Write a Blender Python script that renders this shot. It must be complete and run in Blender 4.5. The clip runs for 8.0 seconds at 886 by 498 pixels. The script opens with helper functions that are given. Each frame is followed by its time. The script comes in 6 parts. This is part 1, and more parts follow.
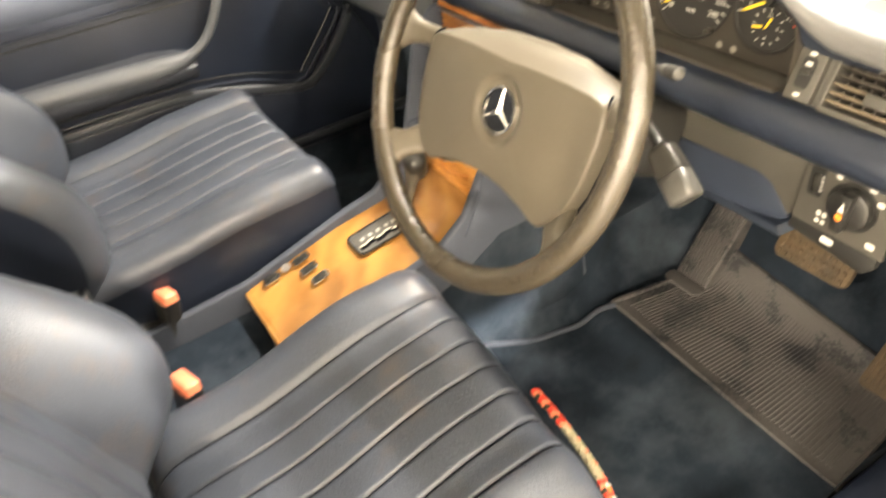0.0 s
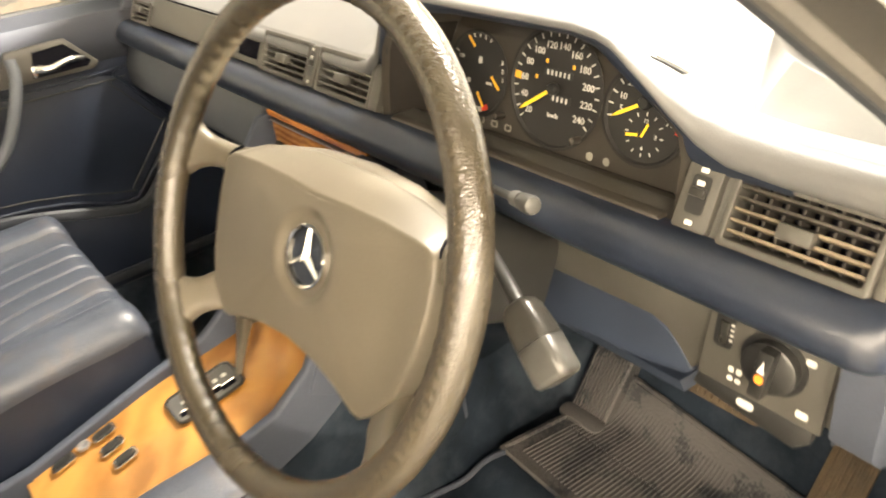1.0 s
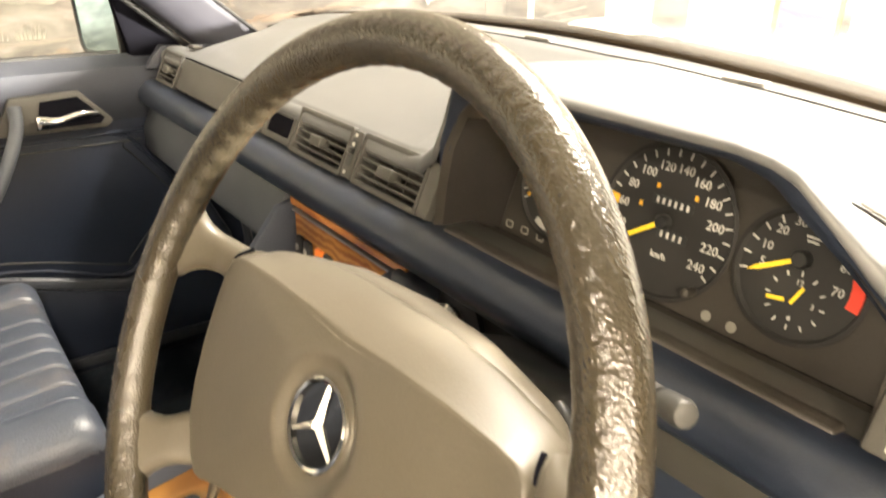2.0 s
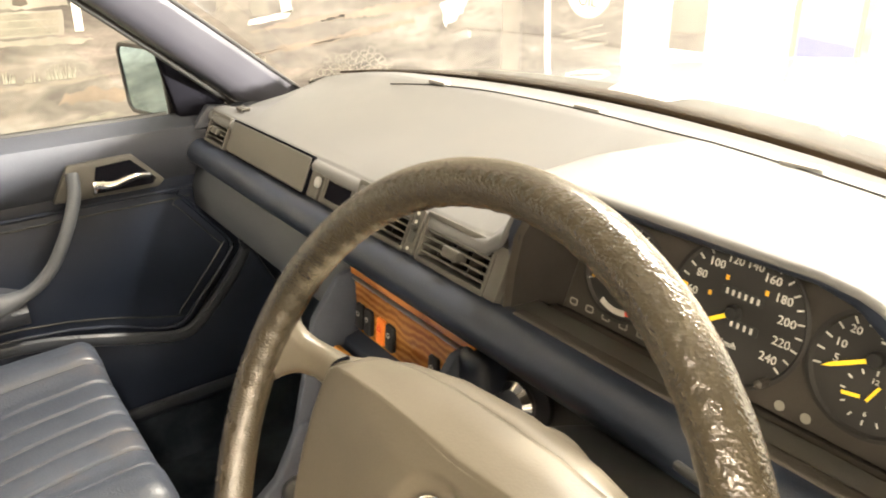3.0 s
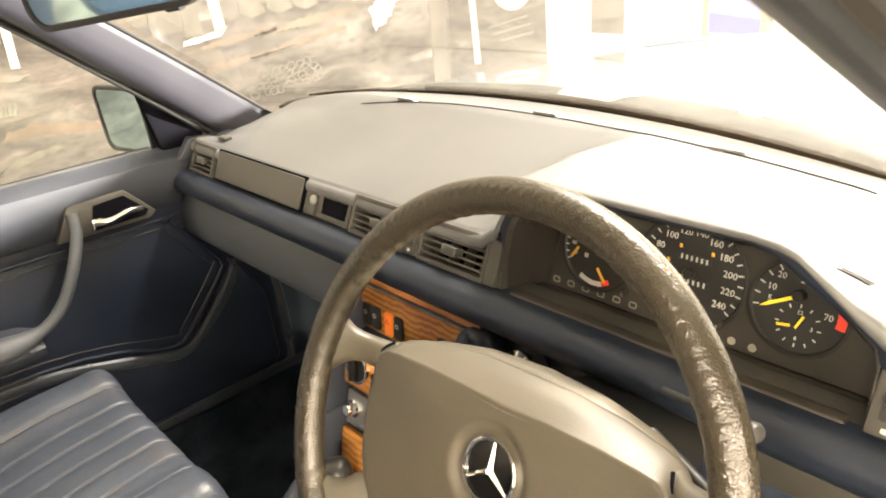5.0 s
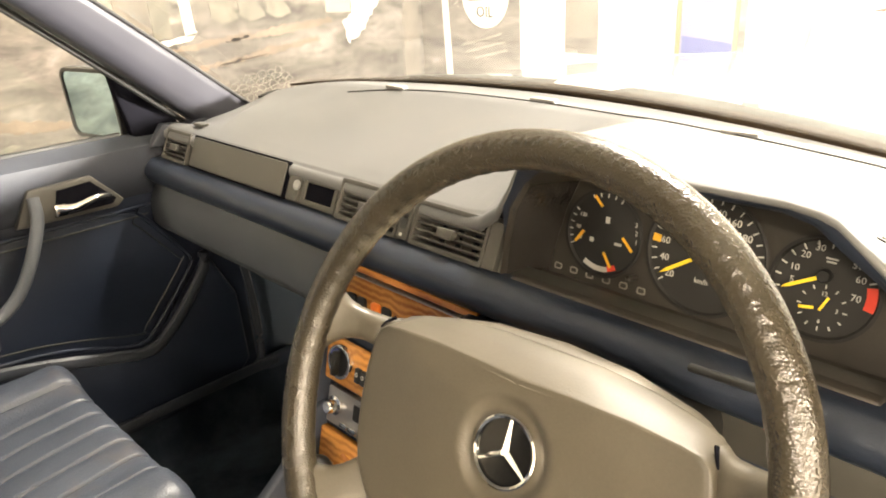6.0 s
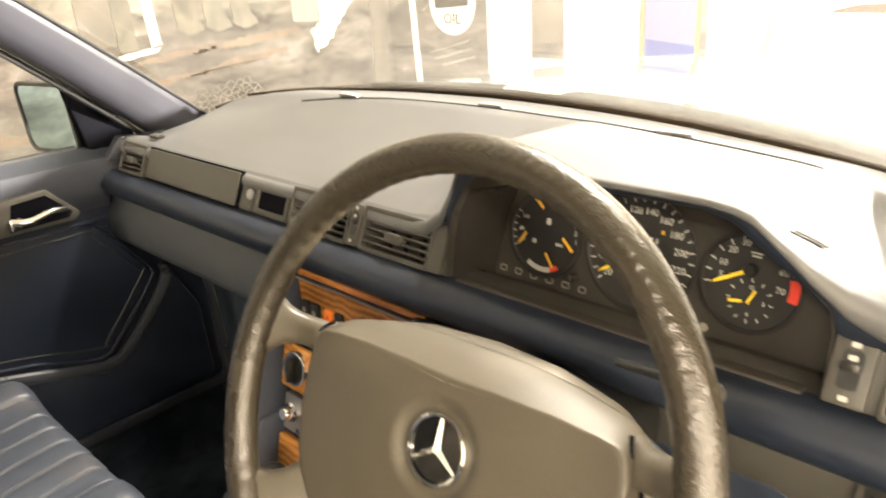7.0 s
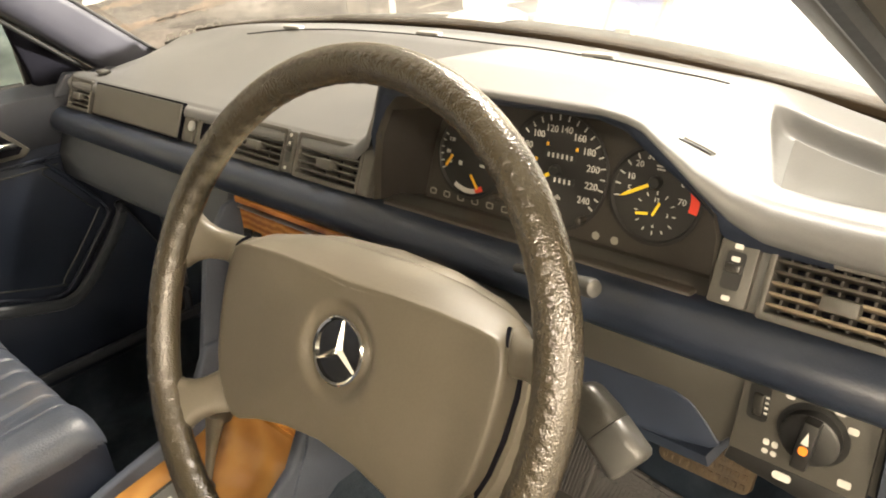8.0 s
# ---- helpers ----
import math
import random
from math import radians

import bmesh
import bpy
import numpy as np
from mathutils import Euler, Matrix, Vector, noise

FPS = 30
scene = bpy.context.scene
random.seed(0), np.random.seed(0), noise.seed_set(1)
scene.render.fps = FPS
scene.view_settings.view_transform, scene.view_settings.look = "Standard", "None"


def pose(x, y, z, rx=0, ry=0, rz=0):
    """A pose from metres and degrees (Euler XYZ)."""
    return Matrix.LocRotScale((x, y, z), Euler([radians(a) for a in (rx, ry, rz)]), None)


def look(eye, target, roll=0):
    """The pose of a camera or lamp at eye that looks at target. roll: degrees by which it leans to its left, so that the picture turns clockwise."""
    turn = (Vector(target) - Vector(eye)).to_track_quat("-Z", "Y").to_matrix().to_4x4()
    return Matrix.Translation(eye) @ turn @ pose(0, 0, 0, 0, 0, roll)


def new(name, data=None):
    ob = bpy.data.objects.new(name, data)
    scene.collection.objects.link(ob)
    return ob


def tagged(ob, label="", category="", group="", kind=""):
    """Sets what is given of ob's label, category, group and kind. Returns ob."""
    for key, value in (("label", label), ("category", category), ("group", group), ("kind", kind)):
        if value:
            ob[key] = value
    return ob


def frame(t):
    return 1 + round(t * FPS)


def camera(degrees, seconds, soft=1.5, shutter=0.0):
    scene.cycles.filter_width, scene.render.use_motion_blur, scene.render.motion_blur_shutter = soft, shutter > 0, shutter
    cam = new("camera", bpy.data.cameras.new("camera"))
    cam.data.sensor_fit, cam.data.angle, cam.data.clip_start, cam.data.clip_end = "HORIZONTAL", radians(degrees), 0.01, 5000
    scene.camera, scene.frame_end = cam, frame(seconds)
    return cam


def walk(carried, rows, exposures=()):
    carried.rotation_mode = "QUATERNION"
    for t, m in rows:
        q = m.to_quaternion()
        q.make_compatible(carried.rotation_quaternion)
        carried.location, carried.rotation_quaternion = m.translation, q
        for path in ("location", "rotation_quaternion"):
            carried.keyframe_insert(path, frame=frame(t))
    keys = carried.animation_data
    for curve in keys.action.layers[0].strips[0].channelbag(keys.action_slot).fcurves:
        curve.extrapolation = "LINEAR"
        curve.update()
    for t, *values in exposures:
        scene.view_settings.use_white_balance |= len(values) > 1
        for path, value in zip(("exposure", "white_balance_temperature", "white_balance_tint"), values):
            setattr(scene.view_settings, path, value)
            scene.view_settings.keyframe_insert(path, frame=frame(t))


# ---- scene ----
cam = camera(61.9, 8.0, soft=1.9, shutter=0.5)
PATH = [
    (0, (0.971, -0.629, 1.222), (-0.441, 0.097, 0.007), -8.2),
    (0.5, (0.916, -0.563, 1.205), (-0.476, 0.369, 0.114), -8.0),
    (1, (0.836, -0.441, 1.143), (-0.535, 0.589, 0.114), -6.0),
    (1.5, (0.734, -0.367, 1.091), (-0.69, 0.629, 0.102), -0.9),
    (2, (0.669, -0.367, 1.097), (-0.799, 0.728, 0.293), 0.8),
    (2.2, (0.658, -0.373, 1.116), (-0.816, 0.726, 0.329), 0.3),
    (3.3, (0.635, -0.422, 1.191), (-0.874, 0.617, 0.388), -2.3),
    (3.5, (0.638, -0.434, 1.205), (-0.872, 0.579, 0.372), -3.3),
    (4, (0.669, -0.465, 1.235), (-0.803, 0.58, 0.374), -5.1),
    (4.5, (0.705, -0.512, 1.246), (-0.728, 0.627, 0.441), -5.7),
    (4.7, (0.705, -0.526, 1.251), (-0.71, 0.622, 0.428), -6.0),
    (5.8, (0.644, -0.536, 1.173), (-0.698, 0.743, 0.423), -3.4),
    (6, (0.645, -0.545, 1.176), (-0.696, 0.732, 0.419), -2.9),
    (6.5, (0.647, -0.537, 1.181), (-0.686, 0.764, 0.453), -3.0),
    (7, (0.681, -0.527, 1.176), (-0.625, 0.792, 0.433), -3.7),
    (7.5, (0.738, -0.51, 1.15), (-0.504, 0.818, 0.316), -3.6),
    (8, (0.75, -0.505, 1.149), (-0.502, 0.793, 0.285), -4.0),
]
walk(cam, [(t, look(eye, target, roll)) for t, eye, target, roll in PATH], [(0, 0.48), (0.5, 0.56), (1, 0.44), (1.5, 0.24), (2, 0.20), (3.5, 0.07), (5, 0.03), (6.5, -0.1), (8, -0.3)])

# ---- world, large lights, exposure ----
world = bpy.data.worlds.new("world")
scene.world = world
world.use_nodes = True
world.node_tree.nodes["Background"].inputs[0].default_value = (1.0, 0.9, 0.76, 1)
world.node_tree.nodes["Background"].inputs[1].default_value = 0.02


def lamp(name, kind, m, power, colour, size=0.1, size_y=None, cone=None):
    data = bpy.data.lights.new(name, kind)
    data.energy, data.color = power, colour
    if kind == "AREA":
        data.shape, data.size, data.size_y = "RECTANGLE", size, size_y or size
    else:
        data.shadow_soft_size = size
    if kind == "SPOT":
        data.spot_size, data.spot_blend = radians(cone), 0.25
    ob = new(name, data)
    ob.matrix_world = m
    return ob


WARM = (1.0, 0.845, 0.65)
# unseen floodlight on a stand, added low ahead of the car on the driver's side
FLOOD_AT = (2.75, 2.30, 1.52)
lamp("added_flood_lamp", "SPOT", look((2.69, 2.23, 1.505), (0.17, 0.25, 0.985)), 8000, (1.0, 0.92, 0.80), 0.14, cone=23.5)
# unseen spotlights added to wash the north wall bright
WASHERS = [(-1.2, 1.75), (0.6, 1.75), (2.4, 1.75)]
for lx, ly in WASHERS:
    lamp("added_washer_lamp", "SPOT", look((lx, ly, 3.02), (lx, 2.75, 0.9)), 320, (1.0, 0.95, 0.88), 0.06, cone=110)
# assumed ceiling lights of the hall, unseen, placed to light the cabin
CEILING_LIGHTS = [(0.0, 1.25, 300), (4.7, -1.0, 400), (4.7, -4.2, 880), (1.7, -4.2, 420), (-1.6, -4.8, 330)]
for lx, ly, power in CEILING_LIGHTS:
    lamp("unseen_ceiling_lamp", "AREA", look((lx, ly, 3.13), (lx, ly, 0)), power, (1.0, 0.90, 0.765) if ly > 0 else WARM, 1.2, 0.3)

# ---- materials ----


def mat(name, colour, rough=0.5, metal=0.0, var=0.15, scale=6.0, grain=250.0, bump=0.12, spec=0.5, dark=None, coat=0.0, stretch=(1, 1, 1), depth=0.002):
    """Surface with two scales of colour variation and fine relief."""
    m = bpy.data.materials.new(name)
    m.use_nodes = True
    nt = m.node_tree
    b = nt.nodes["Principled BSDF"]
    b.inputs["Roughness"].default_value = rough
    b.inputs["Metallic"].default_value = metal
    b.inputs["Specular IOR Level"].default_value = spec
    b.inputs["Coat Weight"].default_value = coat
    tc = nt.nodes.new("ShaderNodeTexCoord")
    mp = nt.nodes.new("ShaderNodeMapping")
    mp.inputs["Scale"].default_value = stretch
    nt.links.new(tc.outputs["Object"], mp.inputs[0])
    big = nt.nodes.new("ShaderNodeTexNoise")
    big.inputs["Scale"].default_value, big.inputs["Detail"].default_value = scale, 6
    fine = nt.nodes.new("ShaderNodeTexNoise")
    fine.inputs["Scale"].default_value, fine.inputs["Detail"].default_value = grain, 3
    nt.links.new(mp.outputs[0], big.inputs[0])
    nt.links.new(mp.outputs[0], fine.inputs[0])
    add = nt.nodes.new("ShaderNodeMath")
    add.operation = "MULTIPLY_ADD"
    add.inputs[1].default_value = 0.4
    nt.links.new(fine.outputs[0], add.inputs[0])
    nt.links.new(big.outputs[0], add.inputs[2])
    ramp = nt.nodes.new("ShaderNodeValToRGB")
    d = dark or tuple(c * (1 - var) for c in colour)
    l = tuple(min(1, c * (1 + var)) for c in colour)
    ramp.color_ramp.elements[0].position, ramp.color_ramp.elements[0].color = 0.45, (*d, 1)
    ramp.color_ramp.elements[1].position, ramp.color_ramp.elements[1].color = 0.95, (*l, 1)
    nt.links.new(add.outputs[0], ramp.inputs[0])
    nt.links.new(ramp.outputs[0], b.inputs["Base Color"])
    mr = nt.nodes.new("ShaderNodeMapRange")
    mr.inputs[1].default_value, mr.inputs[2].default_value = 0.3, 0.7
    mr.inputs[3].default_value, mr.inputs[4].default_value = max(0.02, rough - 0.08), min(1, rough + 0.08)
    nt.links.new(big.outputs[0], mr.inputs[0])
    nt.links.new(mr.outputs[0], b.inputs["Roughness"])
    if bump:
        bp = nt.nodes.new("ShaderNodeBump")
        bp.inputs["Strength"].default_value, bp.inputs["Distance"].default_value = bump, depth
        nt.links.new(fine.outputs[0], bp.inputs["Height"])
        nt.links.new(bp.outputs[0], b.inputs["Normal"])
    return m


def glow(name, colour, strength):
    m = bpy.data.materials.new(name)
    m.use_nodes = True
    b = m.node_tree.nodes["Principled BSDF"]
    b.inputs["Base Color"].default_value = (*colour, 1)
    b.inputs["Emission Color"].default_value = (*colour, 1)
    b.inputs["Emission Strength"].default_value = strength
    return m


def wood(name, light, dark, bands, axis, figure=0.45):
    """Varnished veneer: wavy bands across one axis, with fine pores."""
    m = mat(name, light, rough=0.22, var=0.1, grain=300, bump=0.02, coat=0.5)
    nt = m.node_tree
    tc = nt.nodes.new("ShaderNodeTexCoord")
    wv = nt.nodes.new("ShaderNodeTexWave")
    wv.wave_type, wv.bands_direction = "BANDS", axis
    wv.inputs["Scale"].default_value, wv.inputs["Distortion"].default_value = bands, 5.0
    wv.inputs["Detail"].default_value, wv.inputs["Detail Scale"].default_value = 3.0, 1.3
    nt.links.new(tc.outputs["Object"], wv.inputs[0])
    nz = nt.nodes.new("ShaderNodeTexNoise")
    nz.inputs["Scale"].default_value, nz.inputs["Detail"].default_value = 9.0, 5
    nt.links.new(tc.outputs["Object"], nz.inputs[0])
    mx = nt.nodes.new("ShaderNodeMath")
    mx.operation = "MULTIPLY_ADD"
    mx.inputs[1].default_value = figure
    nt.links.new(wv.outputs[1], mx.inputs[0])
    nt.links.new(nz.outputs[0], mx.inputs[2])
    rp = nt.nodes.new("ShaderNodeValToRGB")
    rp.color_ramp.elements[0].position, rp.color_ramp.elements[0].color = 0.38, (*dark, 1)
    rp.color_ramp.elements[1].position, rp.color_ramp.elements[1].color = 0.85, (*light, 1)
    nt.links.new(mx.outputs[0], rp.inputs[0])
    b = nt.nodes["Principled BSDF"]
    nt.links.new(rp.outputs[0], b.inputs["Base Color"])
    return m


def pane_material(name, dust_haze, tint):
    """Clear pane: see-through, mirror gloss by angle, a thin film of dust that also stands in for glare and haze."""
    m = bpy.data.materials.new(name)
    m.use_nodes = True
    nt = m.node_tree
    nt.nodes.remove(nt.nodes["Principled BSDF"])
    out = nt.nodes["Material Output"]
    tr = nt.nodes.new("ShaderNodeBsdfTransparent")
    tr.inputs[0].default_value = (*tint, 1)
    gl = nt.nodes.new("ShaderNodeBsdfGlossy")
    gl.inputs["Roughness"].default_value = 0.02
    fr = nt.nodes.new("ShaderNodeFresnel")
    fr.inputs[0].default_value = 1.45
    a = nt.nodes.new("ShaderNodeMixShader")
    nt.links.new(fr.outputs[0], a.inputs[0])
    nt.links.new(tr.outputs[0], a.inputs[1])
    nt.links.new(gl.outputs[0], a.inputs[2])
    df = nt.nodes.new("ShaderNodeBsdfDiffuse")
    df.inputs[0].default_value = (0.85, 0.82, 0.75, 1)
    tl = nt.nodes.new("ShaderNodeBsdfTranslucent")
    tl.inputs[0].default_value = (0.85, 0.82, 0.75, 1)
    film = nt.nodes.new("ShaderNodeMixShader")
    nt.links.new(df.outputs[0], film.inputs[1])
    nt.links.new(tl.outputs[0], film.inputs[2])
    nz = nt.nodes.new("ShaderNodeTexNoise")
    nz.inputs["Scale"].default_value, nz.inputs["Detail"].default_value = 3.5, 6
    tc = nt.nodes.new("ShaderNodeTexCoord")
    nt.links.new(tc.outputs["Object"], nz.inputs[0])
    mr = nt.nodes.new("ShaderNodeMapRange")
    mr.inputs[1].default_value, mr.inputs[2].default_value = 0.3, 0.75
    mr.inputs[3].default_value, mr.inputs[4].default_value = dust_haze * 0.6, dust_haze * 1.5
    nt.links.new(nz.outputs[0], mr.inputs[0])
    z = nt.nodes.new("ShaderNodeMixShader")
    nt.links.new(mr.outputs[0], z.inputs[0])
    nt.links.new(a.outputs[0], z.inputs[1])
    nt.links.new(film.outputs[0], z.inputs[2])
    nt.links.new(z.outputs[0], out.inputs[0])
    return m


def mural_paint(name):
    """Black and white painting of a street, with a brown earth road: broad brush strokes, faded in patches."""
    m = bpy.data.materials.new(name)
    m.use_nodes = True
    nt = m.node_tree
    b = nt.nodes["Principled BSDF"]
    b.inputs["Roughness"].default_value = 0.7
    tc = nt.nodes.new("ShaderNodeTexCoord")

    def noise_node(scale, stretch, detail=6):
        mp = nt.nodes.new("ShaderNodeMapping")
        mp.inputs["Scale"].default_value = stretch
        nt.links.new(tc.outputs["Object"], mp.inputs[0])
        n = nt.nodes.new("ShaderNodeTexNoise")
        n.inputs["Scale"].default_value, n.inputs["Detail"].default_value = scale, detail
        n.inputs["Distortion"].default_value = 0.6
        nt.links.new(mp.outputs[0], n.inputs[0])
        return n

    strokes = noise_node(2.6, (1, 1, 3.4))
    blotch = noise_node(1.1, (1, 1, 1.6))
    brush = noise_node(16.0, (1, 1, 2.2))
    sep = nt.nodes.new("ShaderNodeSeparateXYZ")
    nt.links.new(tc.outputs["Object"], sep.inputs[0])

    def ramp_of(src, stops):
        r = nt.nodes.new("ShaderNodeValToRGB")
        while len(r.color_ramp.elements) < len(stops):
            r.color_ramp.elements.new(0.5)
        for e, (p, c) in zip(r.color_ramp.elements, stops):
            e.position, e.color = p, (*c, 1)
        nt.links.new(src, r.inputs[0])
        return r

    earth = ramp_of(strokes.outputs[0], [(0.30, (0.095, 0.086, 0.077)), (0.42, (0.155, 0.141, 0.126)), (0.56, (0.225, 0.203, 0.182)), (0.72, (0.34, 0.318, 0.292))])
    town = ramp_of(blotch.outputs[0], [(0.32, (0.17, 0.155, 0.13)), (0.5, (0.33, 0.305, 0.26)), (0.66, (0.58, 0.55, 0.49))])
    wob = nt.nodes.new("ShaderNodeMath")
    wob.operation = "MULTIPLY_ADD"
    wob.inputs[1].default_value = 0.35
    nt.links.new(strokes.outputs[0], wob.inputs[0])
    nt.links.new(sep.outputs[2], wob.inputs[2])
    edge = nt.nodes.new("ShaderNodeMapRange")
    edge.inputs[1].default_value, edge.inputs[2].default_value = 1.06, 1.16
    nt.links.new(wob.outputs[0], edge.inputs[0])
    mix = nt.nodes.new("ShaderNodeMixRGB")
    nt.links.new(edge.outputs[0], mix.inputs[0])
    nt.links.new(earth.outputs[0], mix.inputs[1])
    nt.links.new(town.outputs[0], mix.inputs[2])
    br = ramp_of(brush.outputs[0], [(0.3, (0.72, 0.72, 0.72)), (0.65, (1.12, 1.12, 1.12))])
    mul = nt.nodes.new("ShaderNodeMixRGB")
    mul.blend_type = "MULTIPLY"
    mul.inputs[0].default_value = 0.7
    nt.links.new(mix.outputs[0], mul.inputs[1])
    nt.links.new(br.outputs[0], mul.inputs[2])
    nt.links.new(mul.outputs[0], b.inputs["Base Color"])
    return m


LEATHER = mat("blue_leather", (0.048, 0.056, 0.074), rough=0.42, var=0.25, scale=5, grain=420, bump=0.35, depth=0.0012)
VINYL = mat("navy_vinyl", (0.013, 0.018, 0.032), spec=0.35, rough=0.42, var=0.2, scale=4, grain=380, bump=0.3, depth=0.001)
VINYL_LIGHT = mat("slate_blue_vinyl", (0.047, 0.055, 0.074), rough=0.66, var=0.18, scale=4, grain=380, bump=0.3, depth=0.001, spec=0.35)
TRIM_TOP = mat("faded_blue_trim_vinyl", (0.037, 0.041, 0.052), rough=0.52, var=0.2, scale=5, grain=380, bump=0.3, depth=0.001, spec=0.4)
ROLL = mat("navy_dash_padding", (0.015, 0.020, 0.032), rough=0.38, var=0.2, grain=450, bump=0.25, depth=0.001)
TOP_PAD = mat("grey_dash_padding", (0.120, 0.121, 0.120), rough=0.5, var=0.06, scale=5, grain=500, bump=0.2, depth=0.0008)
CLIP_GREY = mat("pale_grey_clip_plastic", (0.24, 0.235, 0.22), rough=0.45, var=0.1, bump=0.1)
# darker than the pad: the tray floor's dimmer light put into colour
TRAY_SHADE = mat("tray_floor_shade", (0.075, 0.073, 0.066), rough=0.7, var=0.1, grain=400, bump=0.15, depth=0.0008)
FASCIA = mat("grey_fascia_plastic", (0.058, 0.055, 0.047), rough=0.5, var=0.1, grain=500, bump=0.2, depth=0.0008)
FASCIA_BLUE = mat("blue_grey_panel_plastic", (0.048, 0.053, 0.059), rough=0.5, var=0.1, grain=500, bump=0.2, depth=0.0008)
KNEE = mat("blue_knee_panel_plastic", (0.023, 0.031, 0.050), rough=0.45, var=0.1, grain=500, bump=0.2, depth=0.0008)
PAD = mat("taupe_horn_pad_plastic", (0.082, 0.071, 0.052), rough=0.40, var=0.12, scale=9, grain=420, bump=0.3, depth=0.001)
RIM = mat("worn_rim_leather", (0.037, 0.030, 0.019), rough=0.25, spec=0.8, var=0.18, scale=5, grain=520, bump=0.15, depth=0.0006)
BLACK = mat("black_plastic", (0.018, 0.018, 0.017), rough=0.4, var=0.2, grain=500, bump=0.1)
GLOSS_BLACK = mat("glossy_black_enamel", (0.008, 0.008, 0.008), rough=0.08, var=0.1, bump=0.0)
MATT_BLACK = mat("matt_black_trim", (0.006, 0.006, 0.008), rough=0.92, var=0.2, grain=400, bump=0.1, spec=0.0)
CLUSTER_BLACK = mat("matt_black_cluster_plastic", (0.038, 0.033, 0.026), rough=0.5, var=0.15, grain=500, bump=0.1)
CHEEK = mat("glossy_dark_cheek_plastic", (0.030, 0.027, 0.024), rough=0.2, var=0.15, bump=0.05)
DIAL = mat("black_dial_face", (0.017, 0.016, 0.014), rough=0.6, var=0.1, bump=0.0)
WHITE_MARK = mat("white_dial_print", (0.52, 0.51, 0.47), rough=0.6, var=0.04, bump=0.0)
DIM_MARK = mat("dim_grey_print", (0.24, 0.23, 0.19), rough=0.6, var=0.04, bump=0.0)
GREY_MARK = mat("grey_print", (0.50, 0.49, 0.45), rough=0.6, var=0.04, bump=0.0)
YELLOW = mat("yellow_needle", (0.85, 0.60, 0.03), rough=0.5, var=0.05, bump=0.0)
AMBER = mat("amber_print", (0.8, 0.42, 0.03), rough=0.5, var=0.05, bump=0.0)
RED = mat("red_print", (0.75, 0.06, 0.03), rough=0.5, var=0.05, bump=0.0)
ORANGE = mat("orange_plastic", (0.90, 0.24, 0.03), rough=0.35, var=0.06, bump=0.05)
PALE_ORANGE = mat("faded_orange_plastic", (0.88, 0.25, 0.13), rough=0.35, var=0.1, bump=0.05)
CHROME = mat("chrome", (0.86, 0.85, 0.82), rough=0.08, metal=1.0, var=0.04, bump=0.0)
GREY_METAL = mat("brushed_grey_trim", (0.42, 0.42, 0.42), rough=0.35, metal=0.7, var=0.08, grain=300, bump=0.05)
TRIM_BLUE = mat("slate_trim_plastic", (0.074, 0.080, 0.090), rough=0.48, var=0.12, bump=0.08)
TRIM_DARK = mat("dark_slate_trim_plastic", (0.034, 0.038, 0.046), rough=0.32, var=0.12, bump=0.06)
SILVER_PLASTIC = mat("grey_trim_strip", (0.085, 0.083, 0.078), rough=0.35, var=0.1, bump=0.1)
CAP_GREY = mat("mid_grey_cap_plastic", (0.042, 0.041, 0.037), rough=0.35, var=0.1, bump=0.1)
STALK = mat("grey_stalk_plastic", (0.024, 0.023, 0.020), rough=0.3, var=0.15, grain=300, bump=0.2)
CARPET = mat("blue_carpet", (0.021, 0.030, 0.043), rough=0.95, var=0.6, scale=9, grain=700, bump=1.0, spec=0.1, depth=0.004)
RUBBER = mat("dusty_black_rubber", (0.052, 0.049, 0.047), rough=0.7, var=0.35, scale=15, dark=(0.019, 0.020, 0.023), grain=200, bump=0.4)
stops = [n for n in RUBBER.node_tree.nodes if n.type == "VALTORGB"][0].color_ramp.elements
stops[0].position, stops[1].position = 0.57, 0.66
BROWN_RUBBER = mat("dusty_brown_rubber", (0.070, 0.048, 0.025), rough=0.75, var=0.4, scale=30, grain=250, bump=0.4)
DUSTY = mat("dusty_vent_plastic", (0.14, 0.112, 0.075), rough=0.7, var=0.35, scale=18, grain=300, bump=0.2)
HEADLINER = mat("grey_headliner_cloth", (0.32, 0.32, 0.31), rough=0.9, var=0.08, grain=500, bump=0.4)
# paler copy of the pillar trim: the driver's side brightness put into colour
PILLAR_LIT = mat("lit_pillar_trim", (0.095, 0.090, 0.080), rough=0.45, var=0.12, grain=400, bump=0.05)
PILLAR = mat("grey_violet_pillar_vinyl", (0.034, 0.034, 0.042), rough=0.33, var=0.12, grain=400, bump=0.0)
PAINT = mat("blue_grey_car_paint", (0.11, 0.14, 0.18), rough=0.22, metal=0.1, var=0.05, bump=0.0, coat=0.8)
SEAL = mat("brown_black_rubber_seal", (0.026, 0.016, 0.007), rough=0.6, var=0.2, bump=0.1, spec=0.2)
ZEBRANO = wood("striped_wood_veneer", (0.72, 0.33, 0.075), (0.34, 0.115, 0.024), 30.0, "Z", 0.34)
BURL = wood("burr_wood_veneer", (0.41, 0.205, 0.050), (0.23, 0.100, 0.025), 7.0, "DIAGONAL", 0.20)
DARK_WOOD = wood("dark_wood_veneer", (0.68, 0.28, 0.062), (0.32, 0.105, 0.022), 22.0, "Z", 0.3)
WINDSCREEN = pane_material("dusty_hazy_windscreen_pane", 0.035, (0.97, 0.98, 0.97))
